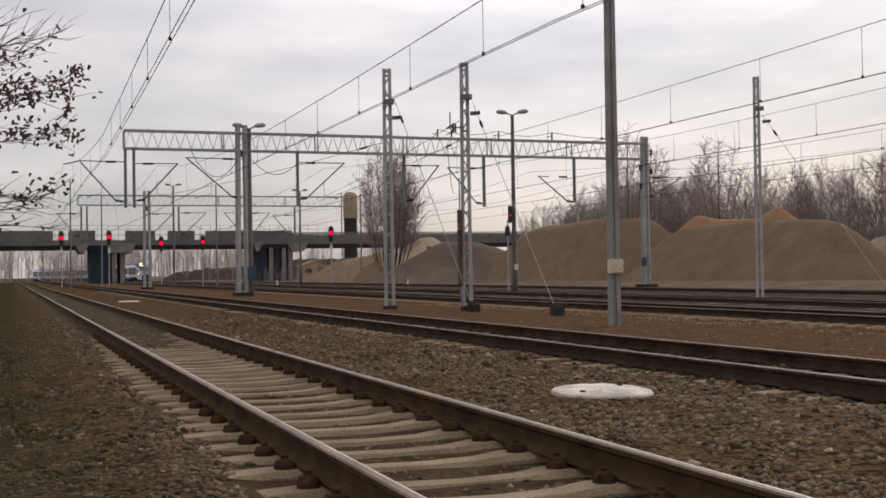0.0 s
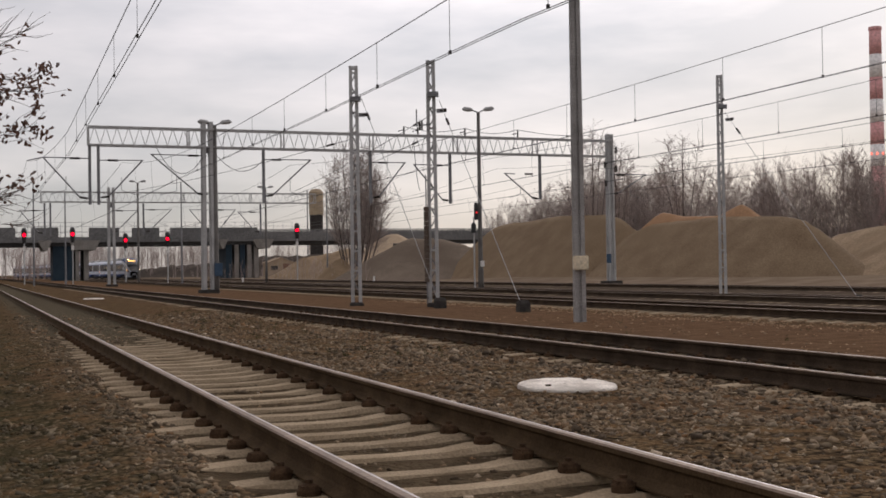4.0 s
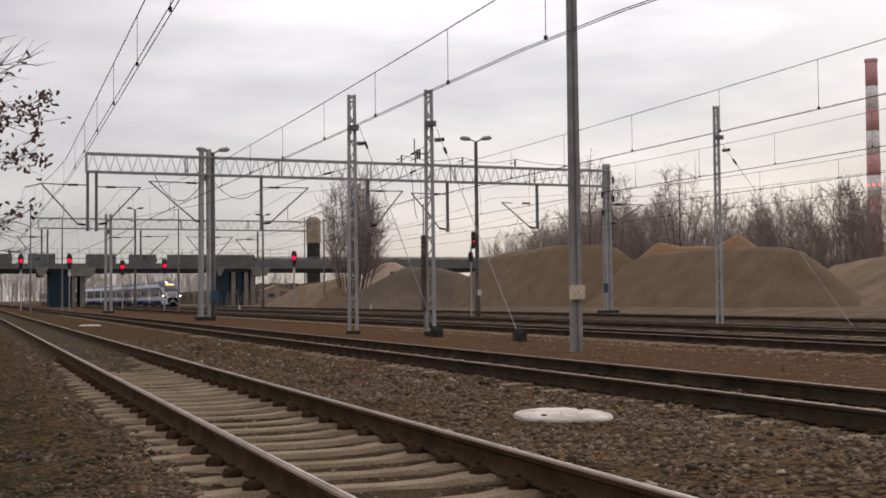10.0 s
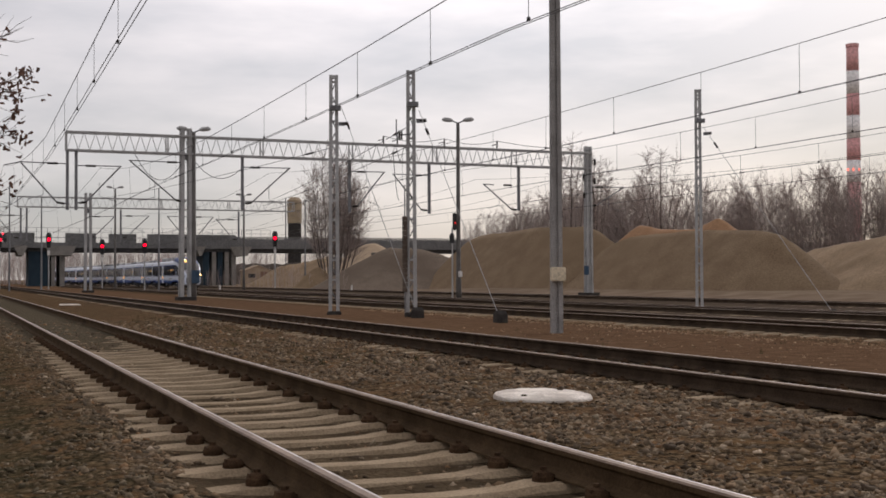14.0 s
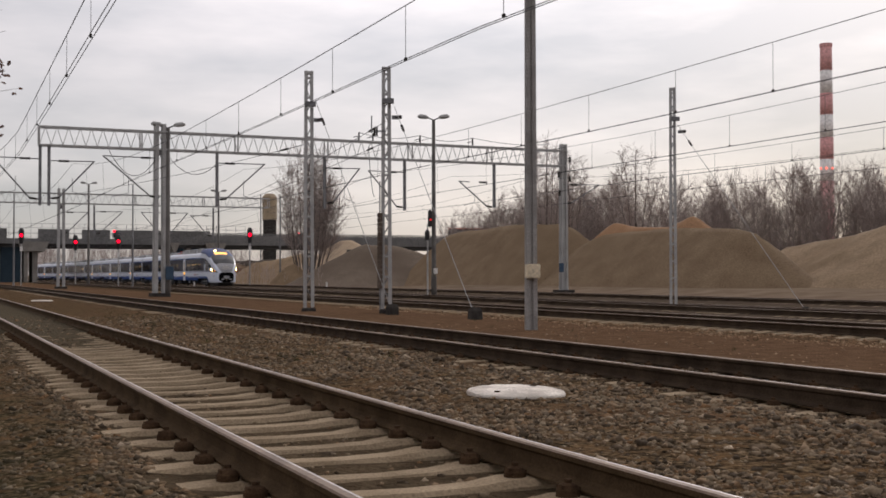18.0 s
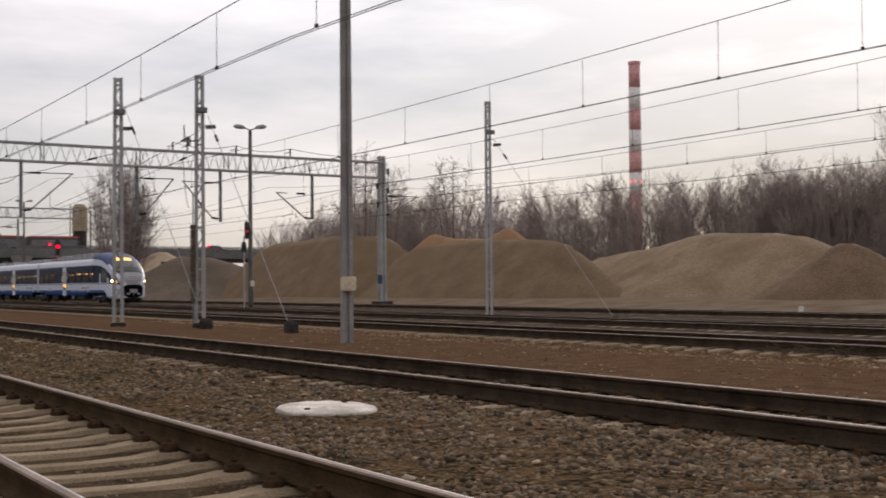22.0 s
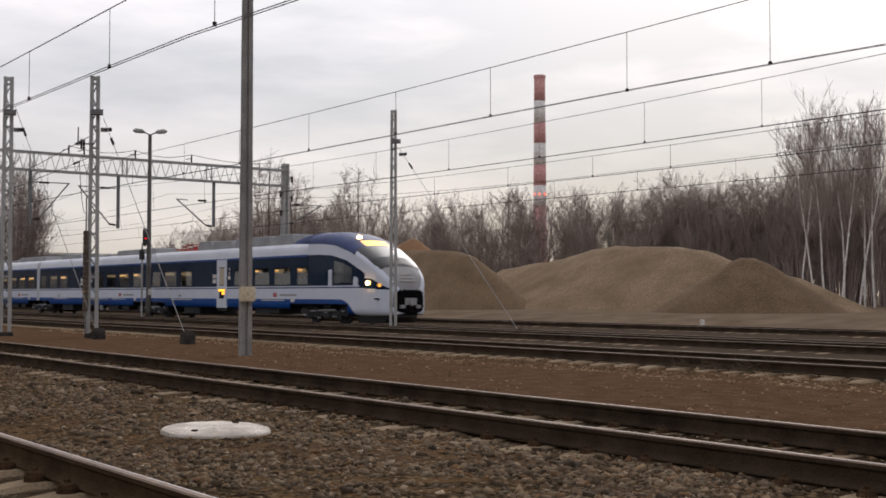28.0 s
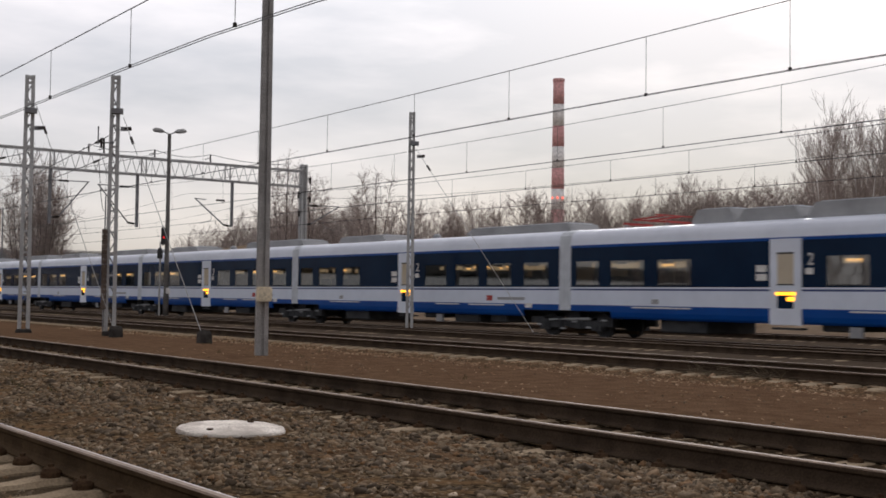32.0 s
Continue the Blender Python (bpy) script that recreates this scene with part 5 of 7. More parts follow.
slim_pole((17.3 + 0.6, 140, -0.1), 11.9, 0.11, "distant yard lamp with two heads", True)
slim_pole((31.3 + 1.6, 140, -0.1), 11.4, 0.11, "distant yard lamp with two heads", True)
slim_pole((6.0, 130, -0.1), 11.3, 0.1, "thin grey pole far along the line")
slim_pole((20.4, 125, -0.1), 10.6, 0.1, "thin grey pole far along the line")
slim_pole((9.0, 128, -0.1), 9.6, 0.1, "thin grey pole far along the line")
slim_pole((43.4, 150, -0.1), 11.5, 0.12, "thin grey pole beside the bare tree")


def counterweight(at, top):
    """Stacked tension weights that slide on a rod beside a mast."""
    w = thing("counterweight", "stack of rusty round tension weights beside the mast", "counterweight", at)
    bm = bmesh.new()
    tube(bm, [(0, 0, -0.1), (0, 0, top + 1.1)], 0.02, 6)
    part("rod", bm, M["galv_dark"], w)
    z = 0.75
    while z < top:
        bm = bmesh.new()
        tube(bm, [(0, 0, z), (0, 0, z + 0.012), (0, 0, z + 0.128), (0, 0, z + 0.14)], [0.075, 0.085, 0.085, 0.075], 12)
        part("weight", bm, M["rust_weight"], w)
        z += 0.15


M["rust_weight"] = mat("rusty_cast_iron", (0.085, 0.066, 0.053), (0.15, 0.118, 0.096), 5, 0.9, 0.3, 40)
counterweight((13.36, 34.95, -0.03), 3.05)


# ---- beyond the yard ----
def silo():
    s = thing("silo", "tan cylindrical silo on a dark frame beyond the overpass", "silo", (84, 300, 0))
    bm = bmesh.new()
    tube(bm, [(0, 0, 15.5), (0, 0, 21.5), (0, 0, 22.3)], [1.9, 1.9, 1.2], 18)
    part("tank", bm, mat("tan_silo_paint", (0.34, 0.26, 0.165), (0.41, 0.32, 0.21), 0.5, 0.7, 0, 4), s, "tan tank")
    bm = bmesh.new()
    tube(bm, [(0, 0, 0), (0, 0, 15.5)], 1.75, 14)
    part("frame", bm, M["found"], s, "dark clad frame")
    bm = bmesh.new()
    tube(bm, [(-2.4, 0, 0), (-2.4, 0, 22)], 0.15, 6)
    part("ladder", bm, M["galv_dark"], s)


silo()
M["sand_tan"] = mat("tan_sand", (0.38, 0.29, 0.2), (0.46, 0.355, 0.25), 0.6, 0.95, 0.5, 8)
heap("sand_mound", [(58.2, 164.6, 6.25), (57.4, 165.4, 6.2)], 0.62, M["sand_tan"], "pale tan cone of sand behind the gravel mound", 3.7, 0.5, 0.05)


def hopper():
    """Two dark boxes on legs at the foot of the sand cone; the hopper form is made up."""
    h = thing("feed_hopper", "two dark boxes of made-up form before the sand cone", "hopper", (56.9, 159.2, 0), -19)
    for x, w, z in ((-0.55, 1.0, 2.6), (0.85, 0.9, 3.4)):
        bm = bmesh.new()
        loft(bm, [[(x + i * w / 2 * k, j * 0.7 * k, q) for i, j in ((-1, -1), (1, -1), (1, 1), (-1, 1))] for k, q in ((0.75, z), (1, z + 0.8), (1, 4.75))])
        part("bin", bm, M["post"], h, "dark box")
    for x in (-1.0, -0.1, 0.5, 1.2):
        for y in (-0.5, 0.5):
            bm = bmesh.new()
            bar(bm, (x, y, -0.2), (x, y, 3.6), 0.12)
            part("leg", bm, M["post"], h)


hopper()
heap("sand_mound", [(44.0, 150, 0.8), (44.9, 149.5, 2.6), (45.6, 150, 1.0)], 1.0, M["sand_pale"], "small pale sand pile before the overpass", 2.2, 0.7, 0.12)
heap("earth_bank", [(66, 176, 0.8), (74, 156, 1.6), (68, 134, 3.0), (58, 122, 2.4)], 0.45, M["soil"], "long brown earth bank behind the yard", 9.2, 1.3, 0.3)
M["bank"] = mat("scrubby_bank", (0.05, 0.041, 0.034), (0.085, 0.068, 0.056), 0.3, 0.95, 0.4, 3)
heap("embankment", [(44, 330, 2.5), (70, 300, 5.0), (110, 275, 6.0), (170, 258, 6.0), (240, 252, 6.0)], 0.5, M["bank"], "scrubby brown embankment beyond the overpass", 1.2, 2.5, 0.2)
heap("gravel_mound", [(52, 215, 0.5), (57, 212, 3.5), (64, 208, 5.2), (68, 205, 4.5)], 0.6, M["sand_pale"], "pale gravel pile under the overpass", 6.4, 1.2, 0.2)


def kiosk(at, sx, sy, sz, label, wall, rise=0.9, rz=0.0):
    """A gabled shed: walls, two roof slopes, a door and a window."""
    k = thing("shed", label, "shed", at, rz)
    bm = bmesh.new()
    loft(bm, [[(x, y, z) for x, z in ((-sx / 2, -0.3), (sx / 2, -0.3), (sx / 2, sz), (0, sz + rise), (-sx / 2, sz))] for y in (-sy / 2, sy / 2)])
    part("wall", bm, wall, k)
    for s in (-1, 1):
        bm = bmesh.new()
        loft(bm, [[(s * x, y, z) for x, z in ((0, sz + rise + 0.02), (sx / 2 + 0.25, sz - 0.08), (sx / 2 + 0.25, sz + 0.06), (0, sz + rise + 0.16))] for y in (-sy / 2 - 0.2, sy / 2 + 0.2)])
        part("roof", bm, wall, k, "weathered tan roof slope")
    bm = bmesh.new()
    box(bm, -sx * 0.38, -sx * 0.12, -sy / 2 - 0.03, -sy / 2 + 0.02, sz * 0.5, sz * 0.8)
    part("window", bm, M["black"], k)
    bm = bmesh.new()
    box(bm, sx * 0.08, sx * 0.34, -sy / 2 - 0.04, -sy / 2 + 0.02, 0, sz * 0.95)
    part("door", bm, M["rust_door"], k, "rust-brown door")


M["rust_door"] = mat("rust_brown_door", (0.16, 0.08, 0.05), (0.22, 0.12, 0.08), 2, 0.8, 0.1, 20)
tan = mat("tan_plaster", (0.34, 0.26, 0.18), (0.42, 0.33, 0.235), 1, 0.9, 0.1, 10)
kiosk((54.5, 222, 0), 5, 4, 2.6, "low tan shed under the overpass", tan)


# ---- ballast stones ----
def stones(name, cells, label, seed, material):
    """Loose crushed stone: jittered chips strewn over stretches of the bed. cells: x0, x1, y0, y1, per square metre, half size."""
    q = np.random.RandomState(seed)
    cube = np.array([(i, j, k) for k in (-0.8, 0.8) for j in (-0.8, 0.8) for i in (-0.8, 0.8)], float)
    quad = np.array(((0, 2, 3), (0, 3, 1), (4, 5, 7), (4, 7, 6), (0, 1, 5), (0, 5, 4), (2, 6, 7), (2, 7, 3), (0, 4, 6), (0, 6, 2), (1, 3, 7), (1, 7, 5)))
    all_v = []
    for x0, x1, y0, y1, dens, size in cells:
        n = int((x1 - x0) * (y1 - y0) * dens)
        x, y = q.uniform(x0, x1, n), q.uniform(y0, y1, n)
        # keep sleepers and rails of the two near tracks mostly clear
        keep = np.ones(n, bool)
        for c, s0, keepers in ((TRACKS[0], 2.2, 0.015), (TRACKS[1], 1.0, 0.4)):
            d = np.abs(x - c)
            dy = np.abs((y - s0 + 0.3) % 0.6 - 0.3)
            on_sleeper = (d < 1.2) & (dy < 0.15) & (q.uniform(0, 1, n) > keepers + (0.7 * np.clip((y - 18) / 9, 0, 1) if c < 5 else 0))
            edge = (d > 1.06 if c < 5 else d > 0.9) & (d < 1.2) & (q.uniform(0, 1, n) < 0.8)
            if c < 5:
                keep &= ~((d < 1.15) & (q.uniform(0, 1, n) > 0.1 + 0.25 * np.clip((y - 17) / 8, 0, 1)))
            keep &= ~(on_sleeper & ~edge)
            keep &= ~(np.abs(d - 0.7525) < 0.085)
        keep &= ~((x < 0.9) & (q.uniform(0, 1, n) < 0.5))
        bare = np.sin(x * 1.9 + 1.3 * np.sin(y * 0.8)) * np.sin(y * 1.25 + 0.9 * np.sin(x * 1.4)) + 0.5 * np.sin(x * 4.7 + y * 3.1)
        keep &= ~((bare > 0.3) & (q.uniform(0, 1, n) < 0.78))
        keep &= ~(np.hypot(x - 5.22, y - 9.98) < 0.55)
        x, y = x[keep], y[keep]
        n = len(x)
        s = size * np.minimum(q.lognormal(0, 0.36, n), 2.0) * np.where(x < 0.9, 0.82, 1.0)
        z = ground_z(x, y) + s * q.uniform(-0.6, 0.15, n)
        v = cube[None] * (1 + q.uniform(-0.3, 0.1, (n, 8, 1))) + q.uniform(-0.4, 0.4, (n, 8, 3))
        v = v * (s[:, None, None] * q.uniform(0.65, 1.15, (n, 1, 3)))
        a, b, c = q.uniform(0, 6.283, (3, n))
        for i, j, t in ((0, 1, a), (1, 2, b), (0, 2, c)):
            ct, st = np.cos(t)[:, None], np.sin(t)[:, None]
            p, r = v[:, :, i].copy(), v[:, :, j].copy()
            v[:, :, i], v[:, :, j] = p * ct - r * st, p * st + r * ct
        v[:, :, 2] *= 0.72
        v += np.stack([x, y, z], -1)[:, None]
        all_v.append(v)
    v = np.concatenate(all_v)
    n = len(v)
    f = (quad[None] + (np.arange(n) * 8)[:, None, None]).reshape(-1, 3)
    me = bpy.data.meshes.new(name)
    me.vertices.add(n * 8)
    me.vertices.foreach_set("co", v.reshape(-1).astype(np.float32))
    me.loops.add(len(f) * 3)
    me.loops.foreach_set("vertex_index", f.reshape(-1).astype(np.int32))
    me.polygons.add(len(f))
    me.polygons.foreach_set("loop_start", np.arange(0, len(f) * 3, 3, dtype=np.int32))
    me.update(calc_edges=True)
    me.materials.append(material)
    tagged(new(name, me), label, "ballast", kind="stuff")


bed = [(5.5, 6.7, 3.6, 16, 150, 0.03), (4.2, 6.5, 3.2, 9, 60, 0.028), (-3.0, 6.9, -6.0, 2.6, 160, 0.017)]
for y0, y1, dens, size in ((2.6, 6, 1000, 0.0175), (6, 10, 640, 0.021), (10, 15, 380, 0.0235), (15, 23, 190, 0.025), (23, 34, 60, 0.03)):
    xa, xb = max(-3.4, -0.2 * y1 - 0.6), min(6.9, 1.6 * y1 + 0.6)
    bed.append((xa, xb, y0, y1, dens, size))
    bed.append((9.6, 16.2, max(5.0, y0), y1, min(dens * 0.03, 10), 0.016))
    bed.append((6.9, 9.6, max(3.6, y0), y1, dens * 0.35, size * 0.9))
stones("ballast_stones", bed, "loose grey-brown crushed stone ballast around the tracks", 3, M["stone"])
stones("tan_stones", [(14.7, 15.95, 7, 24, 95, 0.022), (15.6, 16.6, 7, 34, 60, 0.025), (15.0, 16.2, 24, 44, 60, 0.025), (9.8, 15.2, 6, 26, 5, 0.018), (8.7, 9.5, 4, 20, 50, 0.019)], "loose tan and orange stones beside the yard track", 8, mat("tan_stone", (0.22, 0.12, 0.066), (0.42, 0.31, 0.2), 9, 0.9, 0.2, 60))


# ---- grass tufts beside the near track ----
def grass(name, cells, label, material, seed):
    q = random.Random(seed)
    vs, fs = [], []
    for x0, x1, y0, y1, n in cells:
        for k in range(n):
            x, y = q.uniform(x0, x1), q.uniform(y0, y1)
            z = float(ground_z(x, y)) + 0.01
            for b in range(9):
                a = q.uniform(0, 6.283)
                h, o = q.uniform(0.04, 0.13), q.uniform(0.02, 0.1)
                dx, dy = math.cos(a), math.sin(a)
                bx, by = x + q.gauss(0, 0.03), y + q.gauss(0, 0.03)
                i = len(vs)
                vs += [(bx - dy * 0.004, by + dx * 0.004, z), (bx + dy * 0.004, by - dx * 0.004, z), (bx + dx * o, by + dy * o, z + h)]
                fs.append((i, i + 1, i + 2))
    tagged(new(name, raw_mesh(name, vs, fs, material)), label, "grass", kind="stuff")


grass("grass", [(-3.2, 0.1, 9, 24, 420), (-3.0, -0.6, 5.5, 10, 120), (-6, -1.2, 20, 60, 400), (9.6, 15, 12, 30, 10), (4.2, 6.2, 14, 40, 60)], "sparse olive grass tufts in the gravel", mat("olive_grass", (0.035, 0.042, 0.016), (0.08, 0.075, 0.035), 3, 0.9, 0, 20), 9)


def dry_weeds(x, y0, y1, n, label, seed):
    """Dead stalks that lie and arch over the near rail of a yard track."""
    q = random.Random(seed)
    segs = []
    for k in range(n):
        y = q.uniform(y0, y1)
        p = Vector((x + q.gauss(0, 0.12), y, float(ground_z(x, y))))
        d = Vector((q.gauss(0, 0.4), q.choice((-1, 1)) * q.uniform(0.4, 1.2), q.uniform(0.25, 0.9))).normalized()
        ln = q.uniform(0.2, 0.55)
        for i in range(4):
            e = p + d * ln / 4
            segs.append((p, e, 0.0035 - i * 0.0005, 0.003 - i * 0.0005, 1))
            if q.random() < 0.5:
                segs.append((e, e + (d + Vector((q.gauss(0, 0.6), q.gauss(0, 0.6), q.gauss(0, 0.4)))).normalized() * ln * 0.2, 0.002, 0.0012, 2))
            p, d = e, (d + Vector((0, 0, -0.22))).normalized()
    tagged(new("dry_weeds", raw_mesh("dry_weeds", *seg_arrays(segs, 3, least=0.0012), mat("dead_stalk", (0.12, 0.095, 0.065), (0.22, 0.175, 0.12), 6, 0.95, 0, 30))), label, "weeds", kind="stuff")


dry_weeds(16.2, 12.3, 14.5, 110, "dry brown weeds beside a rail of the yard track", 31)


# ---- train ----
def line_x(y):
    """Centre of the main track, which bends away beyond the yard."""
    return 30.5 - max(0.0, y - 190) ** 2 / 2600


LINE = [(line_x(-40 + 0.5 * k), -40 + 0.5 * k) for k in range(1201)]
ARC = [0.0]
for (xa, ya), (xb, yb) in zip(LINE, LINE[1:]):
    ARC.append(ARC[-1] + math.hypot(xb - xa, yb - ya))


def on_line(s):
    """Place at arc length s, 0 at y = 0."""
    s = s + 40
    return Vector((float(np.interp(s, ARC, [p[0] for p in LINE])), float(np.interp(s, ARC, [p[1] for p in LINE])), 0))


RAIL_Z = float(level(30.5)) + RAIL_TOP
M["train_white"] = mat("train_white_paint", (0.64, 0.69, 0.8), (0.71, 0.76, 0.87), 0.7, 0.3, 0, 3, own=True, grain=0.06, big=0.5)
M["train_roof"] = mat("train_roof_paint", (0.66, 0.7, 0.79), (0.74, 0.78, 0.87), 0.7, 0.4, 0, 3, own=True, grain=0.06)
M["train_blue"] = mat("train_blue_paint", (0.001, 0.052, 0.25), (0.003, 0.068, 0.3), 0.7, 0.35, 0, 3, own=True, grain=0.06)
M["train_navy"] = mat("train_navy_roof", (0.022, 0.045, 0.15), (0.032, 0.06, 0.19), 0.7, 0.55, 0, 3, own=True, grain=0.06)
M["train_band"] = mat("train_dark_band", (0.003, 0.014, 0.04), (0.006, 0.021, 0.053), 0.7, 0.16, 0, 3, own=True, grain=0.06)
M["windscreen"] = mat("windscreen_glass", (0.02, 0.022, 0.024), (0.03, 0.032, 0.034), 0.7, 0.34, 0, 3, own=True, grain=0.06)
# The mouth is flush; the shade of a recess is put into its colour.
M["mouth"] = mat("recess_shade_black", (0.004, 0.004, 0.005), (0.008, 0.008, 0.009), 2, 0.9, 0, 10, own=True, grain=0.06)
M["train_blue"].node_tree.nodes["Principled BSDF"].inputs["Specular IOR Level"].default_value = 0.2
M["train_band"].node_tree.nodes["Principled BSDF"].inputs["Specular IOR Level"].default_value = 0.09
M["train_under"] = mat("train_underframe", (0.016, 0.018, 0.022), (0.046, 0.047, 0.05), 2, 0.8, 0.2, 20, own=True, grain=0.06)
M["train_grey"] = mat("train_grey_panel", (0.27, 0.27, 0.28), (0.35, 0.35, 0.36), 1, 0.5, 0, 5, own=True, grain=0.06)
M["roof_box"] = mat("roof_equipment", (0.24, 0.245, 0.25), (0.33, 0.335, 0.34), 1, 0.6, 0.1, 8, own=True, grain=0.06)
M["bellows"] = mat("gangway_bellows", (0.5, 0.53, 0.57), (0.6, 0.63, 0.67), 3, 0.8, 0.2, 20, own=True, grain=0.06)
M["lining"] = mat("train_lining", (0.5, 0.42, 0.3), (0.58, 0.5, 0.38), 1, 0.7, 0, 5, own=True, grain=0.06)
M["seat"] = mat("train_seat_cloth", (0.05, 0.07, 0.11), (0.1, 0.12, 0.17), 3, 0.9, 0, 30, own=True)
M["curtain"] = mat("grey_curtain", (0.2, 0.21, 0.22), (0.3, 0.31, 0.32), 3, 0.9, 0.2, 30, own=True)
M["strip_light"] = glow("warm_ceiling_light", (1.0, 0.5, 0.15), 5.5)
# No lamp: the rack glows by itself to stand in for saloon light.
M["valance"] = glow("glowing_rack_valance", (1.0, 0.66, 0.36), 0.9)
# Paler than the band: a reflection is put into this pane's base colour.
M["cab_pane"] = mat("reflection_toned_pane", (0.05, 0.058, 0.065), (0.11, 0.12, 0.125), 1.6, 0.1, 0, 3, own=True, grain=0.06)
M["door_led"] = glow("orange_door_light", (1.0, 0.4, 0.02), 3.0)
M["head_light"] = glow("warm_headlight", (1.0, 0.52, 0.17), 45.0)
M["head_lens"] = glow("amber_headlight_lens", (1.0, 0.5, 0.12), 5.0)
M["marker_light"] = glow("amber_marker_light", (1.0, 0.42, 0.07), 1.4)
M["board_light"] = glow("destination_board_light", (1.0, 0.55, 0.13), 1.7)
M["red_paint"] = mat("red_paint", (0.35, 0.03, 0.025), (0.45, 0.05, 0.04), 3, 0.5, 0, 10, own=True)


def pane_glass():
    m = bpy.data.materials.new("tinted_window_glass")
    m.use_nodes = True
    n, l = m.node_tree.nodes, m.node_tree.links
    n.remove(n["Principled BSDF"])
    tr, gl, mx = n.new("ShaderNodeBsdfTransparent"), n.new("ShaderNodeBsdfGlossy"), n.new("ShaderNodeMixShader")
    tr.inputs["Color"].default_value = (0.47, 0.49, 0.49, 1)
    gl.inputs["Roughness"].default_value = 0.03
    mx.inputs["Fac"].default_value = 0.17
    l.new(tr.outputs["BSDF"], mx.inputs[1])
    l.new(gl.outputs["BSDF"], mx.inputs[2])
    l.new(mx.outputs["Shader"], n["Material Output"].inputs["Surface"])
    return m


M["glass"] = pane_glass()
W = 1.43
WZ0, WZ1 = 1.68, 2.5


def slab(name, s, y0, y1, z0, z1, x, material, car, label="", t=0.04):
    """A flat side piece; s = -1 or 1 chooses the side."""
    bm = bmesh.new()
    box(bm, min(s * x, s * (x - t)), max(s * x, s * (x - t)), y0, y1, z0, z1)
    return part(name, bm, material, car, label)


def bogie(car, y, gap=2.6):
    b = part("bogie", bmesh.new(), M["train_under"], car, "dark steel bogie with wheels")
    b.matrix_basis = pose(0, 0, -MAIN_DROP)
    bm = bmesh.new()
    for s in (-1, 1):
        for k in range(6):
            ya, yb = y - gap / 2 - 0.75 + k * (gap + 1.5) / 6, y - gap / 2 - 0.75 + (k + 1) * (gap + 1.5) / 6
            za = 0.5 if k in (0, 5) else 0.42
            box(bm, min(s * 0.95, s * 1.15), max(s * 0.95, s * 1.15), ya, yb, za - 0.1 + 0.05 * (k % 2), za + 0.2)
    box(bm, -1.0, 1.0, y - 0.35, y + 0.35, 0.35, 0.95)
    part("bogie_frame", bm, M["train_under"], b)
    for dy in (-gap / 2, gap / 2):
        for s in (-1, 1):
            bm = bmesh.new()
            tube(bm, [(s * 0.68, y + dy, 0.43), (s * 0.72, y + dy, 0.43), (s * 0.82, y + dy, 0.43)], [0.45, 0.43, 0.42], 20)
            part("wheel", bm, M["train_under"], b)
            bm = bmesh.new()
            tube(bm, [(s * 1.1, y + dy, 0.43), (s * 1.24, y + dy, 0.43)], [0.17, 0.13], 10)
            box(bm, min(s * 1.0, s * 1.2), max(s * 1.0, s * 1.2), y + dy - 0.25, y + dy + 0.25, 0.25, 0.58)
            part("axle_box", bm, M["train_under"], b)
    # Invented pale boxes that stand in for bright specks and highlights.
    for dy, z in ((-1.75, 0.62), (-1.0, 0.36), (-0.25, 0.55), (0.35, 0.3), (0.95, 0.6), (1.6, 0.42)):
        for s in (-1, 1):
            bm = bmesh.new()
            box(bm, min(s * 1.16, s * 1.22), max(s * 1.16, s * 1.22), y + dy - 0.12, y + dy + 0.12, z - 0.03, z + 0.03)
            part("pale_speck_plate", bm, M["roof_box"], b, "small pale box added for bright specks on the bogie")
    for dy in (-0.5, 0.5):
        for s in (-1, 1):
            bm = bmesh.new()
            tube(bm, [(s * 1.12, y + dy, 0.3), (s * 1.12, y + dy, 0.72)], 0.12, 10)
            part("spring", bm, M["train_under"], b)
    for s in (-1, 1):
        bm = bmesh.new()
        tube(bm, [(s * 1.2, y - 1.1, 0.66), (s * 1.2, y + 0.1, 0.63)], 0.05, 8)
        tube(bm, [(s * 1.2, y + 0.1, 0.63), (s * 1.2, y + 0.9, 0.61)], 0.03, 8)
        part("yaw_damper", bm, M["roof_box"], b, "pale yaw damper")
        bm = bmesh.new()
        box(bm, min(s * 0.55, s * 0.62), max(s * 0.55, s * 0.62), y - gap / 2 - 0.3, y + gap / 2 + 0.3, 0.12, 0.24)
        part("track_brake", bm, M["rail_side"], b, "rusty track brake")


def seat_mesh():
    bm = bmesh.new()
    for x in (-1.15, -0.62, 0.15, 0.68):
        box(bm, x, x + 0.46, 0.0, 0.45, 1.5, 1.65)
        box(bm, x, x + 0.46, 0.4, 0.52, 1.55, 2.28)
    bmesh.ops.bevel(bm, geom=bm.edges[:], offset=0.03, segments=1, affect="EDGES")
    return mesh_of("seat_row", bm, M["seat"])


seat_me = seat_mesh()


def text_mesh(body, size):
    cu = bpy.data.curves.new("text", "FONT")
    cu.body, cu.size, cu.extrude = body, size, 0.004
    ob = bpy.data.objects.new("text", cu)
    scene.collection.objects.link(ob)
    dg = bpy.context.evaluated_depsgraph_get()
    me = bpy.data.meshes.new_from_object(ob.evaluated_get(dg))
    bpy.data.objects.remove(ob)
    me.materials.append(M["white"])
    return me


two_me = text_mesh("2", 0.5)


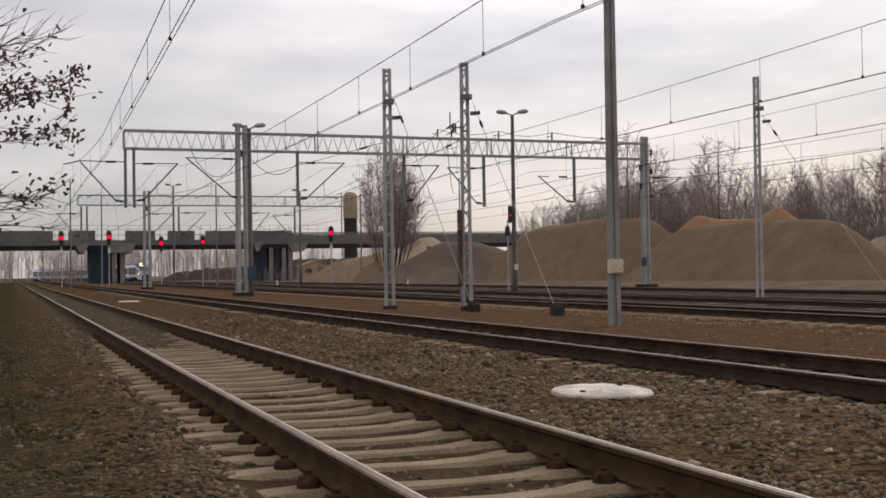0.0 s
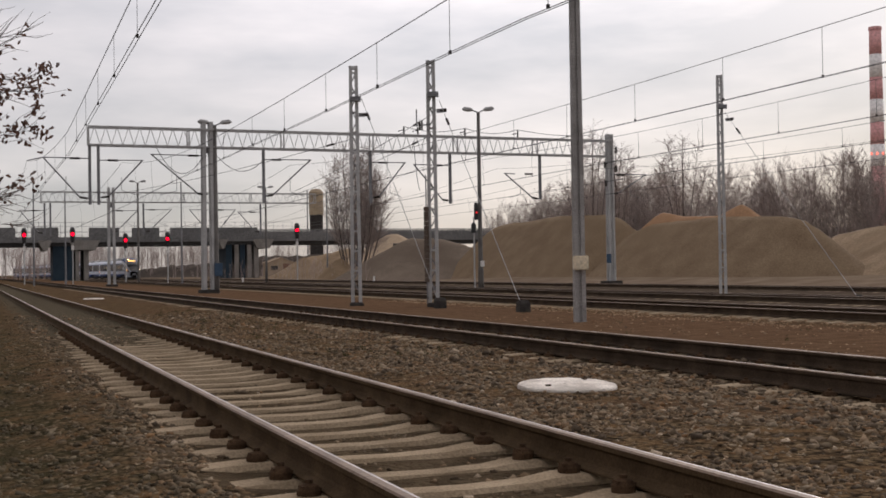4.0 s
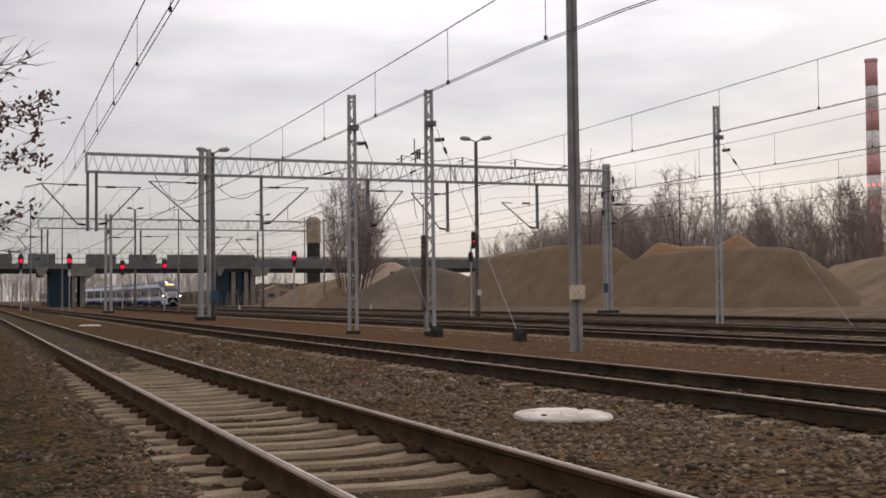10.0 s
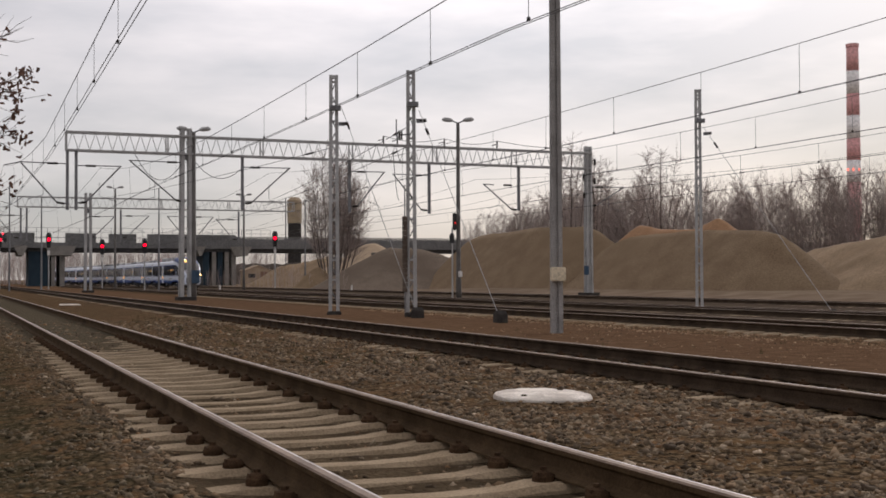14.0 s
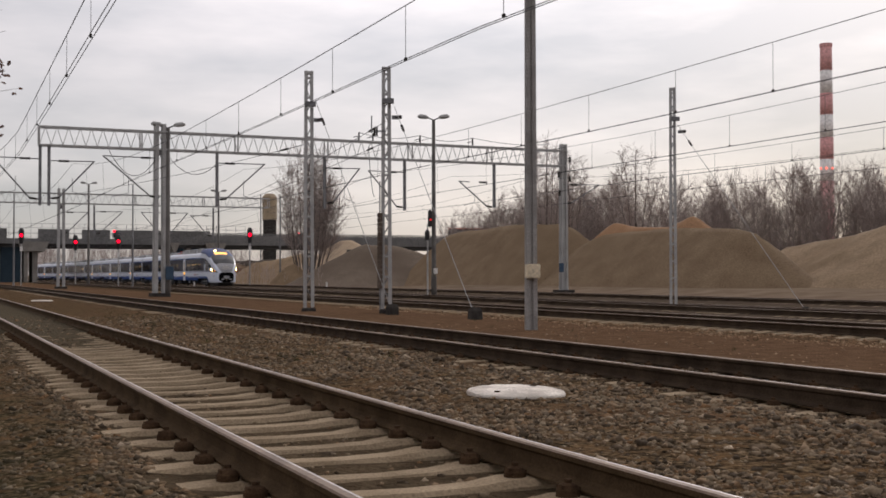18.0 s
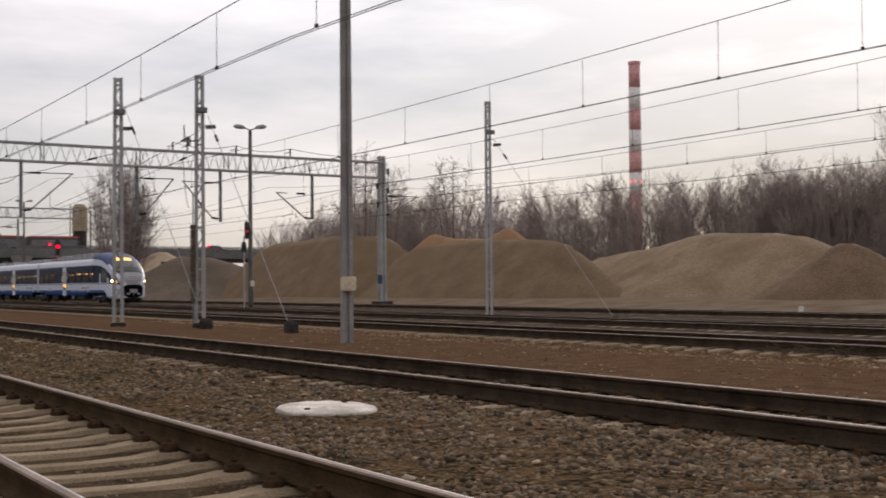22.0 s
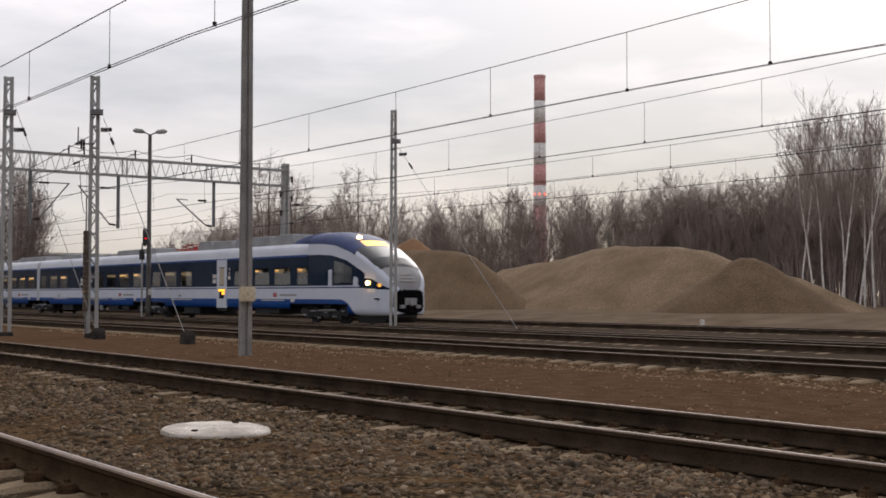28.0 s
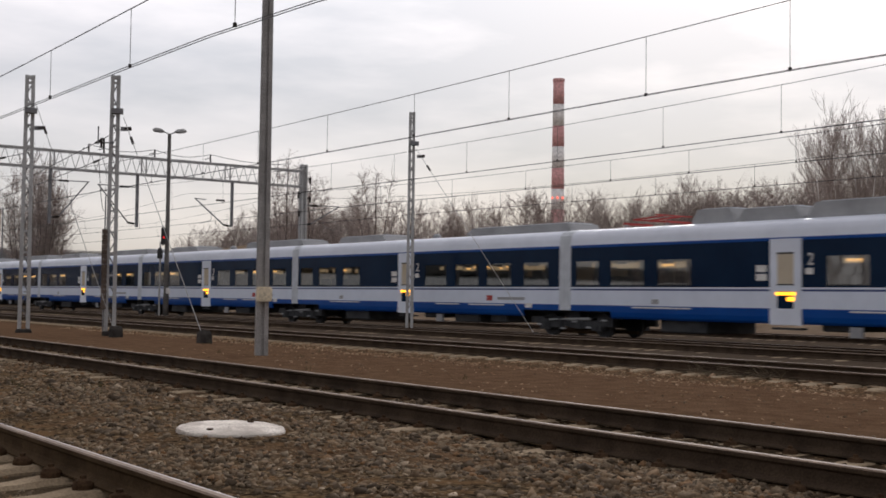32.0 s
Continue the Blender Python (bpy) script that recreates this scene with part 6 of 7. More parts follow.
def saloon(car, a, b, door, windows):
    """The straight length of a car from a to b with its door and windows on both sides."""
    for s in (-1, 1):
        # dark window band in strips so that the windows are openings
        slab("band_top", s, a, b, WZ1, 3.04, W, M["train_band"], car)
        slab("band_foot", s, a, b, 1.6, WZ0, W, M["train_band"], car)
        ys = sorted(windows)
        edges = [a] + [y for w in ys for y in w] + [b]
        for y0, y1 in zip(edges[0::2], edges[1::2]):
            slab("window_pier", s, y0, y1, WZ0, WZ1, W, M["train_band"], car)
        for y0, y1 in ys:
            w = slab("window", s, y0, y1, WZ0, WZ1, W - 0.015, M["glass"], car, "tinted saloon window", 0.01)
            w.visible_shadow = False
            slab("window_rubber", s, y0 - 0.03, y1 + 0.03, WZ0 - 0.03, WZ0, W + 0.004, M["black"], car)
        slab("white_line", s, a, b, 1.545, 1.6, W + 0.002, M["train_white"], car)
        slab("navy_line", s, a, b, 1.485, 1.545, W, M["train_navy"], car)
        slab("side_panel", s, a, b, 0.98, 1.485, W, M["train_white"], car, "white painted side panel")
        bm = bmesh.new()
        prof = [(W, 0.98), (W - 0.005, 0.74), (W - 0.03, 0.6), (W - 0.08, 0.53), (W - 0.12, 0.53), (W - 0.08, 0.62), (W - 0.06, 0.74), (W - 0.06, 0.98)]
        s0, s1 = (8.3 if a > 1 else 2.3), b - 2.0
        loft(bm, [[(s * x, y, z) for x, z in prof] for y in (s0, s1)])
        part("skirt", bm, M["train_blue"], car, "blue painted lower skirt")
        for y0, y1 in ((a, s0), (s1, b)):
            slab("sill_panel", s, y0, y1, 0.77, 0.98, W, M["train_blue"], car, "blue sill panel over the bogie")
        # door
        d0, d1 = door
        bm = bmesh.new()
        for y0, y1, z0, z1 in ((d0, d0 + 0.27, 0.5, 3.03), (d1 - 0.27, d1, 0.5, 3.03), (d0 + 0.27, d1 - 0.27, 0.5, 0.98), (d0 + 0.27, d1 - 0.27, 1.48, 1.68), (d0 + 0.27, d1 - 0.27, 2.6, 3.03)):
            box(bm, min(s * (W + 0.025), s * (W - 0.03)), max(s * (W + 0.025), s * (W - 0.03)), y0, y1, z0, z1)
        dr = part("door", bm, M["train_roof"], car, "pale grey plug door")
        slab("door_window", s, d0 + 0.27, d1 - 0.27, 1.68, 2.6, W + 0.01, M["lining"], dr, "lit upper door window")
        slab("step", s, d0 + 0.05, d1 - 0.05, 0.36, 0.42, W - 0.02, M["train_under"], car, "dark step under the door", 0.3)
        slab("window_rubber", s, d0 + 0.26, d1 - 0.26, 2.58, 2.63, W + 0.03, M["black"], dr)
        slab("window_rubber", s, d0 + 0.26, d1 - 0.26, 1.66, 1.7, W + 0.03, M["black"], dr)
        slab("lower_window", s, d0 + 0.27, d1 - 0.27, 0.98, 1.48, W + 0.01, M["train_band"], dr)
        slab("led_strip", s, d0 + 0.2, d1 - 0.22, 1.37, 1.46, W + 0.035, M["door_led"], dr, "orange glowing strip", 0.03)
        slab("led_button", s, d0 + 0.24, d0 + 0.5, 1.2, 1.32, W + 0.035, M["door_led"], dr, "orange glowing button", 0.03)
        for z in (1.8, 2.06):
            slab("notice", s, d1 + 0.12, d1 + 0.52, z, z + 0.2, W + 0.008, M["white"], car, "white notice plate", 0.01)
        n2 = part("class_number", two_me, None, car, "white class number 2")
        n2.matrix_basis = Matrix.Translation((s * (W + 0.012), d0 - 0.18 if s < 0 else d0 - 0.5, 2.25)) @ Euler((radians(90), 0, radians(-90 if s < 0 else 90))).to_matrix().to_4x4()
        slab("pictogram", s, d0 - 0.4, d0 - 0.12, 1.98, 2.16, W + 0.008, M["white"], car, "white pictogram plate", 0.01)
        slab("lettering_bar", s, d0 - 7.2, d0 - 5.6, 1.12, 1.22, W + 0.006, M["train_grey"], car, "grey lettering", 0.01)
        slab("emblem", s, d0 - 5.3, d0 - 4.95, 1.08, 1.28, W + 0.006, M["red_paint"], car, "small red emblem", 0.01)
        slab("data_plate", s, b - 4.2, b - 3.9, 1.05, 1.2, W + 0.006, M["train_grey"], car, "", 0.01)
        slab("jacking_point", s, s0 - 0.5, s0 - 0.12, 0.84, 1.0, W + 0.01, M["white"], car, "white jacking point", 0.06)
        slab("access_hatch", s, d0 - 1.9, d0 - 1.5, 0.2, 0.5, W - 0.12, M["train_grey"], car, "pale hatch under the skirt", 0.1)
        for y0, ln in ((b - 5.6, 2.6), (d0 - 3.2, 1.6), (d0 - 6.0, 2.2)):
            slab("marking_bar", s, y0, y0 + ln, 0.9, 0.945, W + 0.006, M["white"], car, "pale lettering", 0.01)
    # roof shell
    bm = bmesh.new()
    prof = [(W, 3.04), (W - 0.02, 3.25), (W - 0.05, 3.42), (W - 0.15, 3.54), (W - 0.4, 3.63), (0, 3.7)]
    ring = prof + [(-x, z) for x, z in reversed(prof[:-1])]
    loft(bm, [[(x, y, z) for x, z in ring] for y in np.linspace(a, b, 6)], False)
    part("roof", bm, M["train_roof"], car, "white curved roof", smooth=True)
    for s in (-1, 1):
        slab("gutter_line", s, a, b, 2.98, 3.07, W + 0.004, M["train_blue"], car, "blue line along the roof edge")
    # inside
    bm = bmesh.new()
    box(bm, -1.36, 1.36, a, b, 1.02, 1.1)
    part("floor_plate", bm, M["train_under"], car)
    bm = bmesh.new()
    box(bm, -1.36, 1.36, a, b, 2.86, 2.92)
    part("inner_ceiling", bm, M["lining"], car)
    for y in (a + 0.02, b - 0.06):
        bm = bmesh.new()
        box(bm, -1.36, 1.36, y, y + 0.04, 1.1, 2.86)
        part("end_wall", bm, M["lining"], car)
    for x in (-0.62, 0.62):
        for y0, y1 in windows:
            bm = bmesh.new()
            box(bm, x - 0.05, x + 0.05, y0 + 0.02, y1 - 0.02, 2.31, 2.46)
            part("rack_glow_bar", bm, M["valance"], car, "luggage rack valance with lamplight put in as its own glow")
            if random.random() < 0.42:
                bm = bmesh.new()
                c = random.uniform(0.25, 0.5)
                box(bm, x - 0.08, x + 0.08, y0 + 0.06 + (y1 - y0) * (0.5 - c), y0 + (y1 - y0) * (0.5 + c) - 0.06, 2.36, 2.43)
                part("reading_light", bm, M["strip_light"], car, "warm light strip under the rack")
    y = a + 0.5
    while y < b - 1.0:
        if not door[0] - 1.0 < y < door[1] + 0.4:
            st = part("seat_row", seat_me, None, car)
            st.matrix_basis = pose(0, y, -0.3)
        y += 0.95
    for y0, y1 in windows:
        for s in (-1, 1):
            slab("curtain", s, y0 + 0.02, y0 + 0.28, WZ0, WZ1, W - 0.08, M["curtain"], car, "", 0.02)
    # underfloor
    bm = bmesh.new()
    box(bm, -1.28, 1.28, a, b, 0.72, 1.02)
    part("floor_beam", bm, M["train_under"], car)
    for y0, y1, z0 in ((a + 3.2, a + 4.2, 0.24), (door[0] - 4.2, door[0] - 2.6, 0.2), (door[0] - 1.4, door[0] - 0.5, 0.34), (door[1] + 2.6, door[1] + 4.6, 0.12)):
        bm = bmesh.new()
        box(bm, -1.2, 1.2, y0, y1, z0, 1.0)
        bmesh.ops.bevel(bm, geom=bm.edges[:], offset=0.05, segments=1, affect="EDGES")
        part("underfloor_box", bm, M["train_under"], car)


def roof_box(car, y0, y1, z1, w, label="grey roof equipment cover"):
    bm = bmesh.new()
    loft(bm, [[(-w, y, 3.5), (-w * 0.95, y, 3.55 + (z1 - 3.55) * k), (-w * 0.75, y, 3.6 + (z1 - 3.6) * k), (w * 0.75, y, 3.6 + (z1 - 3.6) * k), (w * 0.95, y, 3.55 + (z1 - 3.55) * k), (w, y, 3.55)]
              for y, k in ((y0, 0.3), (y0 + 0.25, 1.0), (y1 - 0.25, 1.0), (y1, 0.3))])
    rb = part("roof_box", bm, M["roof_box"], car, label)
    # Lid paler than the box: sky light on top is put into its colour.
    bm = bmesh.new()
    box(bm, -w * 0.72, w * 0.72, y0 + 0.3, y1 - 0.3, z1, z1 + 0.045)
    part("lid", bm, M["bellows"], rb, "lid with sky light in its pale colour")


def inner_sill(car, y0, y1):
    bm = bmesh.new()
    box(bm, -0.6, 0.6, y0, y1, 0.5, 1.0)
    part("underframe", bm, M["train_under"], car)


def gangway(car, y):
    bm = bmesh.new()
    rings = []
    for k in range(7):
        d = 0.03 if k % 2 else 0.0
        w = 1.436 - d
        rings.append([(x * w, y - 0.3 + 0.6 * k / 6, z) for x, z in ((-1, 0.78), (-1, 3.05), (-0.97, 3.42), (-0.88, 3.56), (-0.6, 3.66), (0.6, 3.66), (0.88, 3.56), (0.97, 3.42), (1, 3.05), (1, 0.78))])
    loft(bm, rings)
    part("gangway", bm, M["bellows"], car, "grey folded gangway between cars")


def pantograph(car, y):
    for s in (-0.5, 0.5):
        bm = bmesh.new()
        for p, q in (((s, y, 3.82), (s * 0.7, y + 1.6, 3.95)), ((s * 0.7, y + 1.6, 3.95), (s * 0.8, y + 0.1, 4.03))):
            bar(bm, p, q, 0.05)
        part("pantograph_arm", bm, M["red_paint"], car, "folded red pantograph arm")
    for yy in (y - 0.2, y + 1.7):
        bm = bmesh.new()
        box(bm, -0.7, 0.7, yy - 0.04, yy + 0.04, 3.76, 3.84)
        part("pantograph_frame", bm, M["red_paint"], car)
    bm = bmesh.new()
    box(bm, -0.85, 0.85, y + 0.02, y + 0.14, 4.02, 4.06)
    part("collector_bow", bm, M["red_paint"], car)
    for s in (-0.6, 0.6):
        for yy in (y - 0.2, y + 1.7):
            bm = bmesh.new()
            tube(bm, [(s, yy, 3.6), (s, yy, 3.78)], 0.06, 8)
            part("insulator", bm, M["train_grey"], car)


# the leading car: nose, cab and saloon
def nose_values(y):
    def f(table):
        return float(np.interp(y, [r[0] for r in table], [r[1] for r in table]))
    top = f(((0.3, 1.32), (0.38, 1.55), (0.5, 1.78), (0.76, 2.12), (1.22, 2.54), (1.7, 2.87), (2.45, 3.24), (3.5, 3.75), (4.5, 4.02), (5.2, 4.1), (6.2, 4.13), (7.4, 4.08), (8.6, 3.97), (10.2, 3.8)))
    sh = f(((0.3, 1.2), (0.4, 1.42), (0.62, 1.78), (1.2, 2.24), (1.95, 2.72), (2.9, 3.18), (4.2, 3.54), (5.5, 3.66), (7, 3.68), (10.2, 3.62)))
    w = f(((0.3, 0.12), (0.31, 0.3), (0.36, 0.56), (0.45, 0.78), (0.6, 0.96), (0.85, 1.11), (1.2, 1.22), (1.7, 1.31), (2.4, 1.38), (3.5, 1.425), (5, 1.43), (12, 1.43)))
    low = f(((0.3, 0.42), (0.4, 0.35), (0.7, 0.3), (1.2, 0.28), (2.4, 0.27), (2.7, 0.3), (6, 0.3)))
    return top, sh, w, low


def band_top(y):
    return float(np.interp(y, [0.55, 0.9, 1.67, 2.2, 3.3, 4.5, 5.6, 12], [1.5, 1.68, 2.02, 2.28, 2.74, 2.98, 3.04, 3.04]))


def nose_zone(x, y, z):
    """Which piece of the cab a spot of its shell belongs to."""
    top, sh, w, low = nose_values(y)
    ax = abs(x)
    arch = 0.98 if y > 3.9 else (0.98 - 0.94 * (1 - math.sqrt(max(0.0, 1 - ((3.9 - y) / 1.25) ** 2)))) if y > 2.68 else 0.0
    if y < 0.62 and (ax / 0.8) ** 4 + (abs(z - 0.91) / 0.5) ** 4 < 1:
        return "mouth"
    if ax < w * (0.83 + 0.17 * min(1.0, max(0.0, y - 1.0))) and z > sh - 0.119 + 0.1 * max(0.0, 2.0 - y):
        if y > 2.62:
            return "display" if 2.78 < y < 3.3 and ax < 0.62 else "windscreen" if y < 2.72 else "roof_cover"
        if y > 1.12:
            return "windscreen" if ax < 0.9 * w else "cab_shell"
        if z > 1.36:
            return "nose_panel"
    if ax > 0.5 * w and y < 2.25 and y > 0.55 and 1.40 + 0.05 * (y - 0.6) < z < min(1.9, band_top(y) - 0.05):
        return "headlight_housing"
    if y > 1.9 and 1.6 < z < band_top(y) and ax > 0.7 * w:
        if 2.38 < y < 2.74 and z < 1.98 - 0.25 * abs(y - 2.6) or 4.45 < y < 4.8 and z < 2.34 - 0.3 * abs(y - 4.6):
            return "fin"
        if 2.86 < y < 4.3 and 1.72 < z < band_top(y) - 0.2:
            return "cab_window"
        return "side_glass"
    if y > 2.0 and 1.485 < z < 1.545 and ax > 0.9 * w:
        return "navy_line"
    if z < arch and y > 2.66:
        return "skirt" if y < 3.2 or z > 0.76 else "bogie_opening"
    return "cab_shell"


def cab(car, end):
    ys = np.concatenate([[0.3, 0.305, 0.315, 0.33, 0.35, 0.38, 0.41, 0.44, 0.47], np.arange(0.5, 6.0, 0.04), np.arange(6.0, end + 0.01, 0.3), [end]])
    n = 16
    rows = []
    for y in ys:
        top, sh, w, low = nose_values(y)
        half = []
        end_z = sh - 0.12
        marks = [low] + [min(m, low + (end_z - low) * f) for m, f in ((0.98, 0.5), (1.485, 0.7), (1.545, 0.74), (1.6, 0.78), (band_top(y), 0.92))] + [end_z]
        zs = [low]
        for m0, m1, steps in zip(marks, marks[1:], (16, 14, 1, 1, 26, 12)):
            zs += [m0 + (m1 - m0) * (k + 1) / steps for k in range(steps)]
        for k, z in enumerate(zs):
            u = min(1.0, (z - low) / 0.3)
            half.append((w * (0.86 + 0.14 * math.sqrt(max(0.0, 1 - (1 - u) ** 2))) * (1 - 0.02 * max(0.0, (z - 2.2))), z))
        x1 = half[-1][0]
        for k in range(1, n + 1):
            a = k / n * math.pi / 2
            half.append((x1 * math.cos(a) ** 0.75 if k < n else 0.0, sh - 0.12 + (top - sh + 0.12) * math.sin(a) ** 0.9))
        rows.append(half)
    # rounded face: shrink the first ring towards the middle and close it
    face_rows = [[(x * k, 0.8 + (z - 0.8) * k) for x, z in rows[0]] for k in (0.02, 0.25, 0.5, 0.75, 0.92)]
    zones = {}
    full = []
    for y, h in [(0.3, r) for r in face_rows] + list(zip(ys, rows)):
        ring = [(x, y, z) for x, z in h] + [(-x, y, z) for x, z in reversed(h[:-1])]
        full.append(ring)
    for a, b in zip(full, full[1:]):
        for k in range(len(a) - 1):
            q = (a[k], a[k + 1], b[k + 1], b[k])
            c = [sum(p[i] for p in q) / 4 for i in range(3)]
            zone = nose_zone(*c)
            zones.setdefault((zone, c[0] > 0 if zone in ("side_glass", "cab_window", "fin", "skirt", "headlight_housing", "navy_line") else None, zone == "fin" and c[1] > 3.5), []).append(q)
    looks = {"cab_shell": ("train_white", "white moulded cab shell"), "windscreen": ("windscreen", "dark raked windscreen"), "cab_window": ("cab_pane", "cab side window with a grey reflection in its colour"), "nose_panel": ("train_grey", "grey nose panel"),
             "mouth": ("mouth", "flush black patch that paints the shaded coupler opening"), "roof_cover": ("train_navy", "navy roof fairing"), "display": ("board_light", "glowing destination display"),
             "side_glass": ("train_band", "dark cab side window"), "fin": ("train_white", "white pillar fin"), "skirt": ("train_blue", "blue lower skirt"),
             "headlight_housing": ("train_band", "dark headlight housing"), "navy_line": ("train_navy", "")}
    for (zone, side, far_fin), quads in zones.items():
        if zone == "bogie_opening":
            continue
        bm = bmesh.new()
        for q in quads:
            bm.faces.new([bm.verts.new(p) for p in q])
        bmesh.ops.remove_doubles(bm, verts=bm.verts[:], dist=0.0005)
        nm = {"display": "destination_display"}.get(zone, zone)
        part(nm, bm, M[looks[zone][0]], car, looks[zone][1], smooth=True)
    for s in (-1, 1):
        for y, z, r, x in ((1.7, 1.7, 0.12, 1.29), (1.02, 1.6, 0.08, 1.15)):
            bm = bmesh.new()
            bmesh.ops.create_uvsphere(bm, u_segments=14, v_segments=8, radius=r)
            bmesh.ops.scale(bm, vec=(0.75, 1.5, 0.95), verts=bm.verts)
            bmesh.ops.translate(bm, vec=(s * x, y, z), verts=bm.verts)
            hl = part("headlight", bm, M["head_lens" if y > 1.5 else "marker_light"], car, "lit warm headlight", smooth=True)
            if y > 1.5:
                bm = bmesh.new()
                bmesh.ops.create_uvsphere(bm, u_segments=12, v_segments=8, radius=0.085)
                bmesh.ops.translate(bm, vec=(s * (x + 0.055), y - 0.05, z), verts=bm.verts)
                part("bulb", bm, M["head_light"], hl, "bright headlight bulb", smooth=True)
    bm = bmesh.new()
    bmesh.ops.create_uvsphere(bm, u_segments=14, v_segments=8, radius=0.1)
    bmesh.ops.translate(bm, vec=(-0.5, 3.62, 3.78), verts=bm.verts)
    part("top_headlight", bm, M["head_light"], car, "lit headlight over the windscreen", smooth=True)
    for y, z, ln in ((0.72, 2.13, 0.5), (0.6, 1.98, 0.75), (0.5, 1.83, 0.85)):
        bm = bmesh.new()
        box(bm, -ln / 2, ln / 2, y - 0.06, y - 0.02, z - 0.05, z)
        part("lettering_bar", bm, M["white"], car, "white lettering")
    bm = bmesh.new()
    box(bm, -0.3, 0.3, 0.26, 0.5, 0.75, 1.05)
    tube(bm, [(0, 0.16, 0.85), (0, 0.5, 0.85)], 0.14, 12)
    part("coupler", bm, M["train_grey"], car, "grey coupler")
    for s in (-1, 1):
        bm = bmesh.new()
        box(bm, s * 0.42 - 0.12, s * 0.42 + 0.12, 0.28, 0.5, 0.6, 0.75)
        part("buffer_plate", bm, M["train_grey"], car)
    bm = bmesh.new()
    loft(bm, [[(-w, y, 0.34), (-w * 0.92, y, z), (w * 0.92, y, z), (w, y, 0.34)] for y, w, z in ((0.8, 0.7, 0.2), (1.1, 0.95, 0.0), (1.6, 1.12, -0.06), (2.8, 1.16, -0.06))])
    part("cow_catcher", bm, M["black"], car, "black track clearer under the nose")
    # Unseen plates added to stop headlight glow leaking out below the shell.
    bm = bmesh.new()
    box(bm, -0.72, 0.72, 0.5, 1.0, 0.4, 0.46)
    box(bm, -1.24, 1.24, 1.0, end, 0.98, 1.03)
    box(bm, -1.1, 1.1, 1.0, 2.7, 0.36, 0.42)
    part("cab_glow_shield", bm, M["mouth"], car)
    # mirror strut and wiper
    bm = bmesh.new()
    bar(bm, (-0.1, 1.15, 2.74), (0.55, 2.1, 3.2), 0.03)
    part("wiper", bm, M["black"], car)


lead = thing("train_car", "leading white and blue train car with raked nose and lit headlights", "train", group="train cars")
L = 24.9
cab(lead, 6.6)
saloon(lead, 6.6, L - 0.3, (L - 10.08, L - 8.96), [(L - 18.5, L - 17.3), (L - 16.7, L - 15.1), (L - 14.6, L - 13.1), (L - 12.3, L - 10.9), (L - 5.89, L - 4.44), (L - 3.86, L - 2.27), (L - 1.72, L - 0.55)])
bogie(lead, 5.6)
bm = bmesh.new()
box(bm, -0.6, 0.6, 2.9, 8.4, 0.5, 1.0)
part("underframe", bm, M["train_under"], lead)
bm = bmesh.new()
rings = []
for y, w, z in ((6.6, 1.2, 4.12), (7.1, 1.16, 4.09), (7.8, 1.1, 4.03), (8.5, 1.0, 3.92), (8.9, 0.9, 3.8)):
    rings.append([(-w, y, 3.5), (-w * 0.93, y, z - 0.14), (-w * 0.6, y, z - 0.02), (0, y, z), (w * 0.6, y, z - 0.02), (w * 0.93, y, z - 0.14), (w, y, 3.5)])
loft(bm, rings)
part("roof_fairing", bm, M["train_navy"], lead, "navy fairing that ends the roof equipment", smooth=True)
bogie(lead, L, 2.7)
gangway(lead, L)
inner_sill(lead, 23.0, L)
roof_box(lead, 8.9, 10.9, 4.13, 0.9)
roof_box(lead, 11.1, 15.0, 4.1, 0.95)
roof_box(lead, 15.2, 17.6, 4.03, 0.95)
roof_box(lead, 17.7, 19.5, 4.1, 0.9)
pantograph(lead, 21.0)

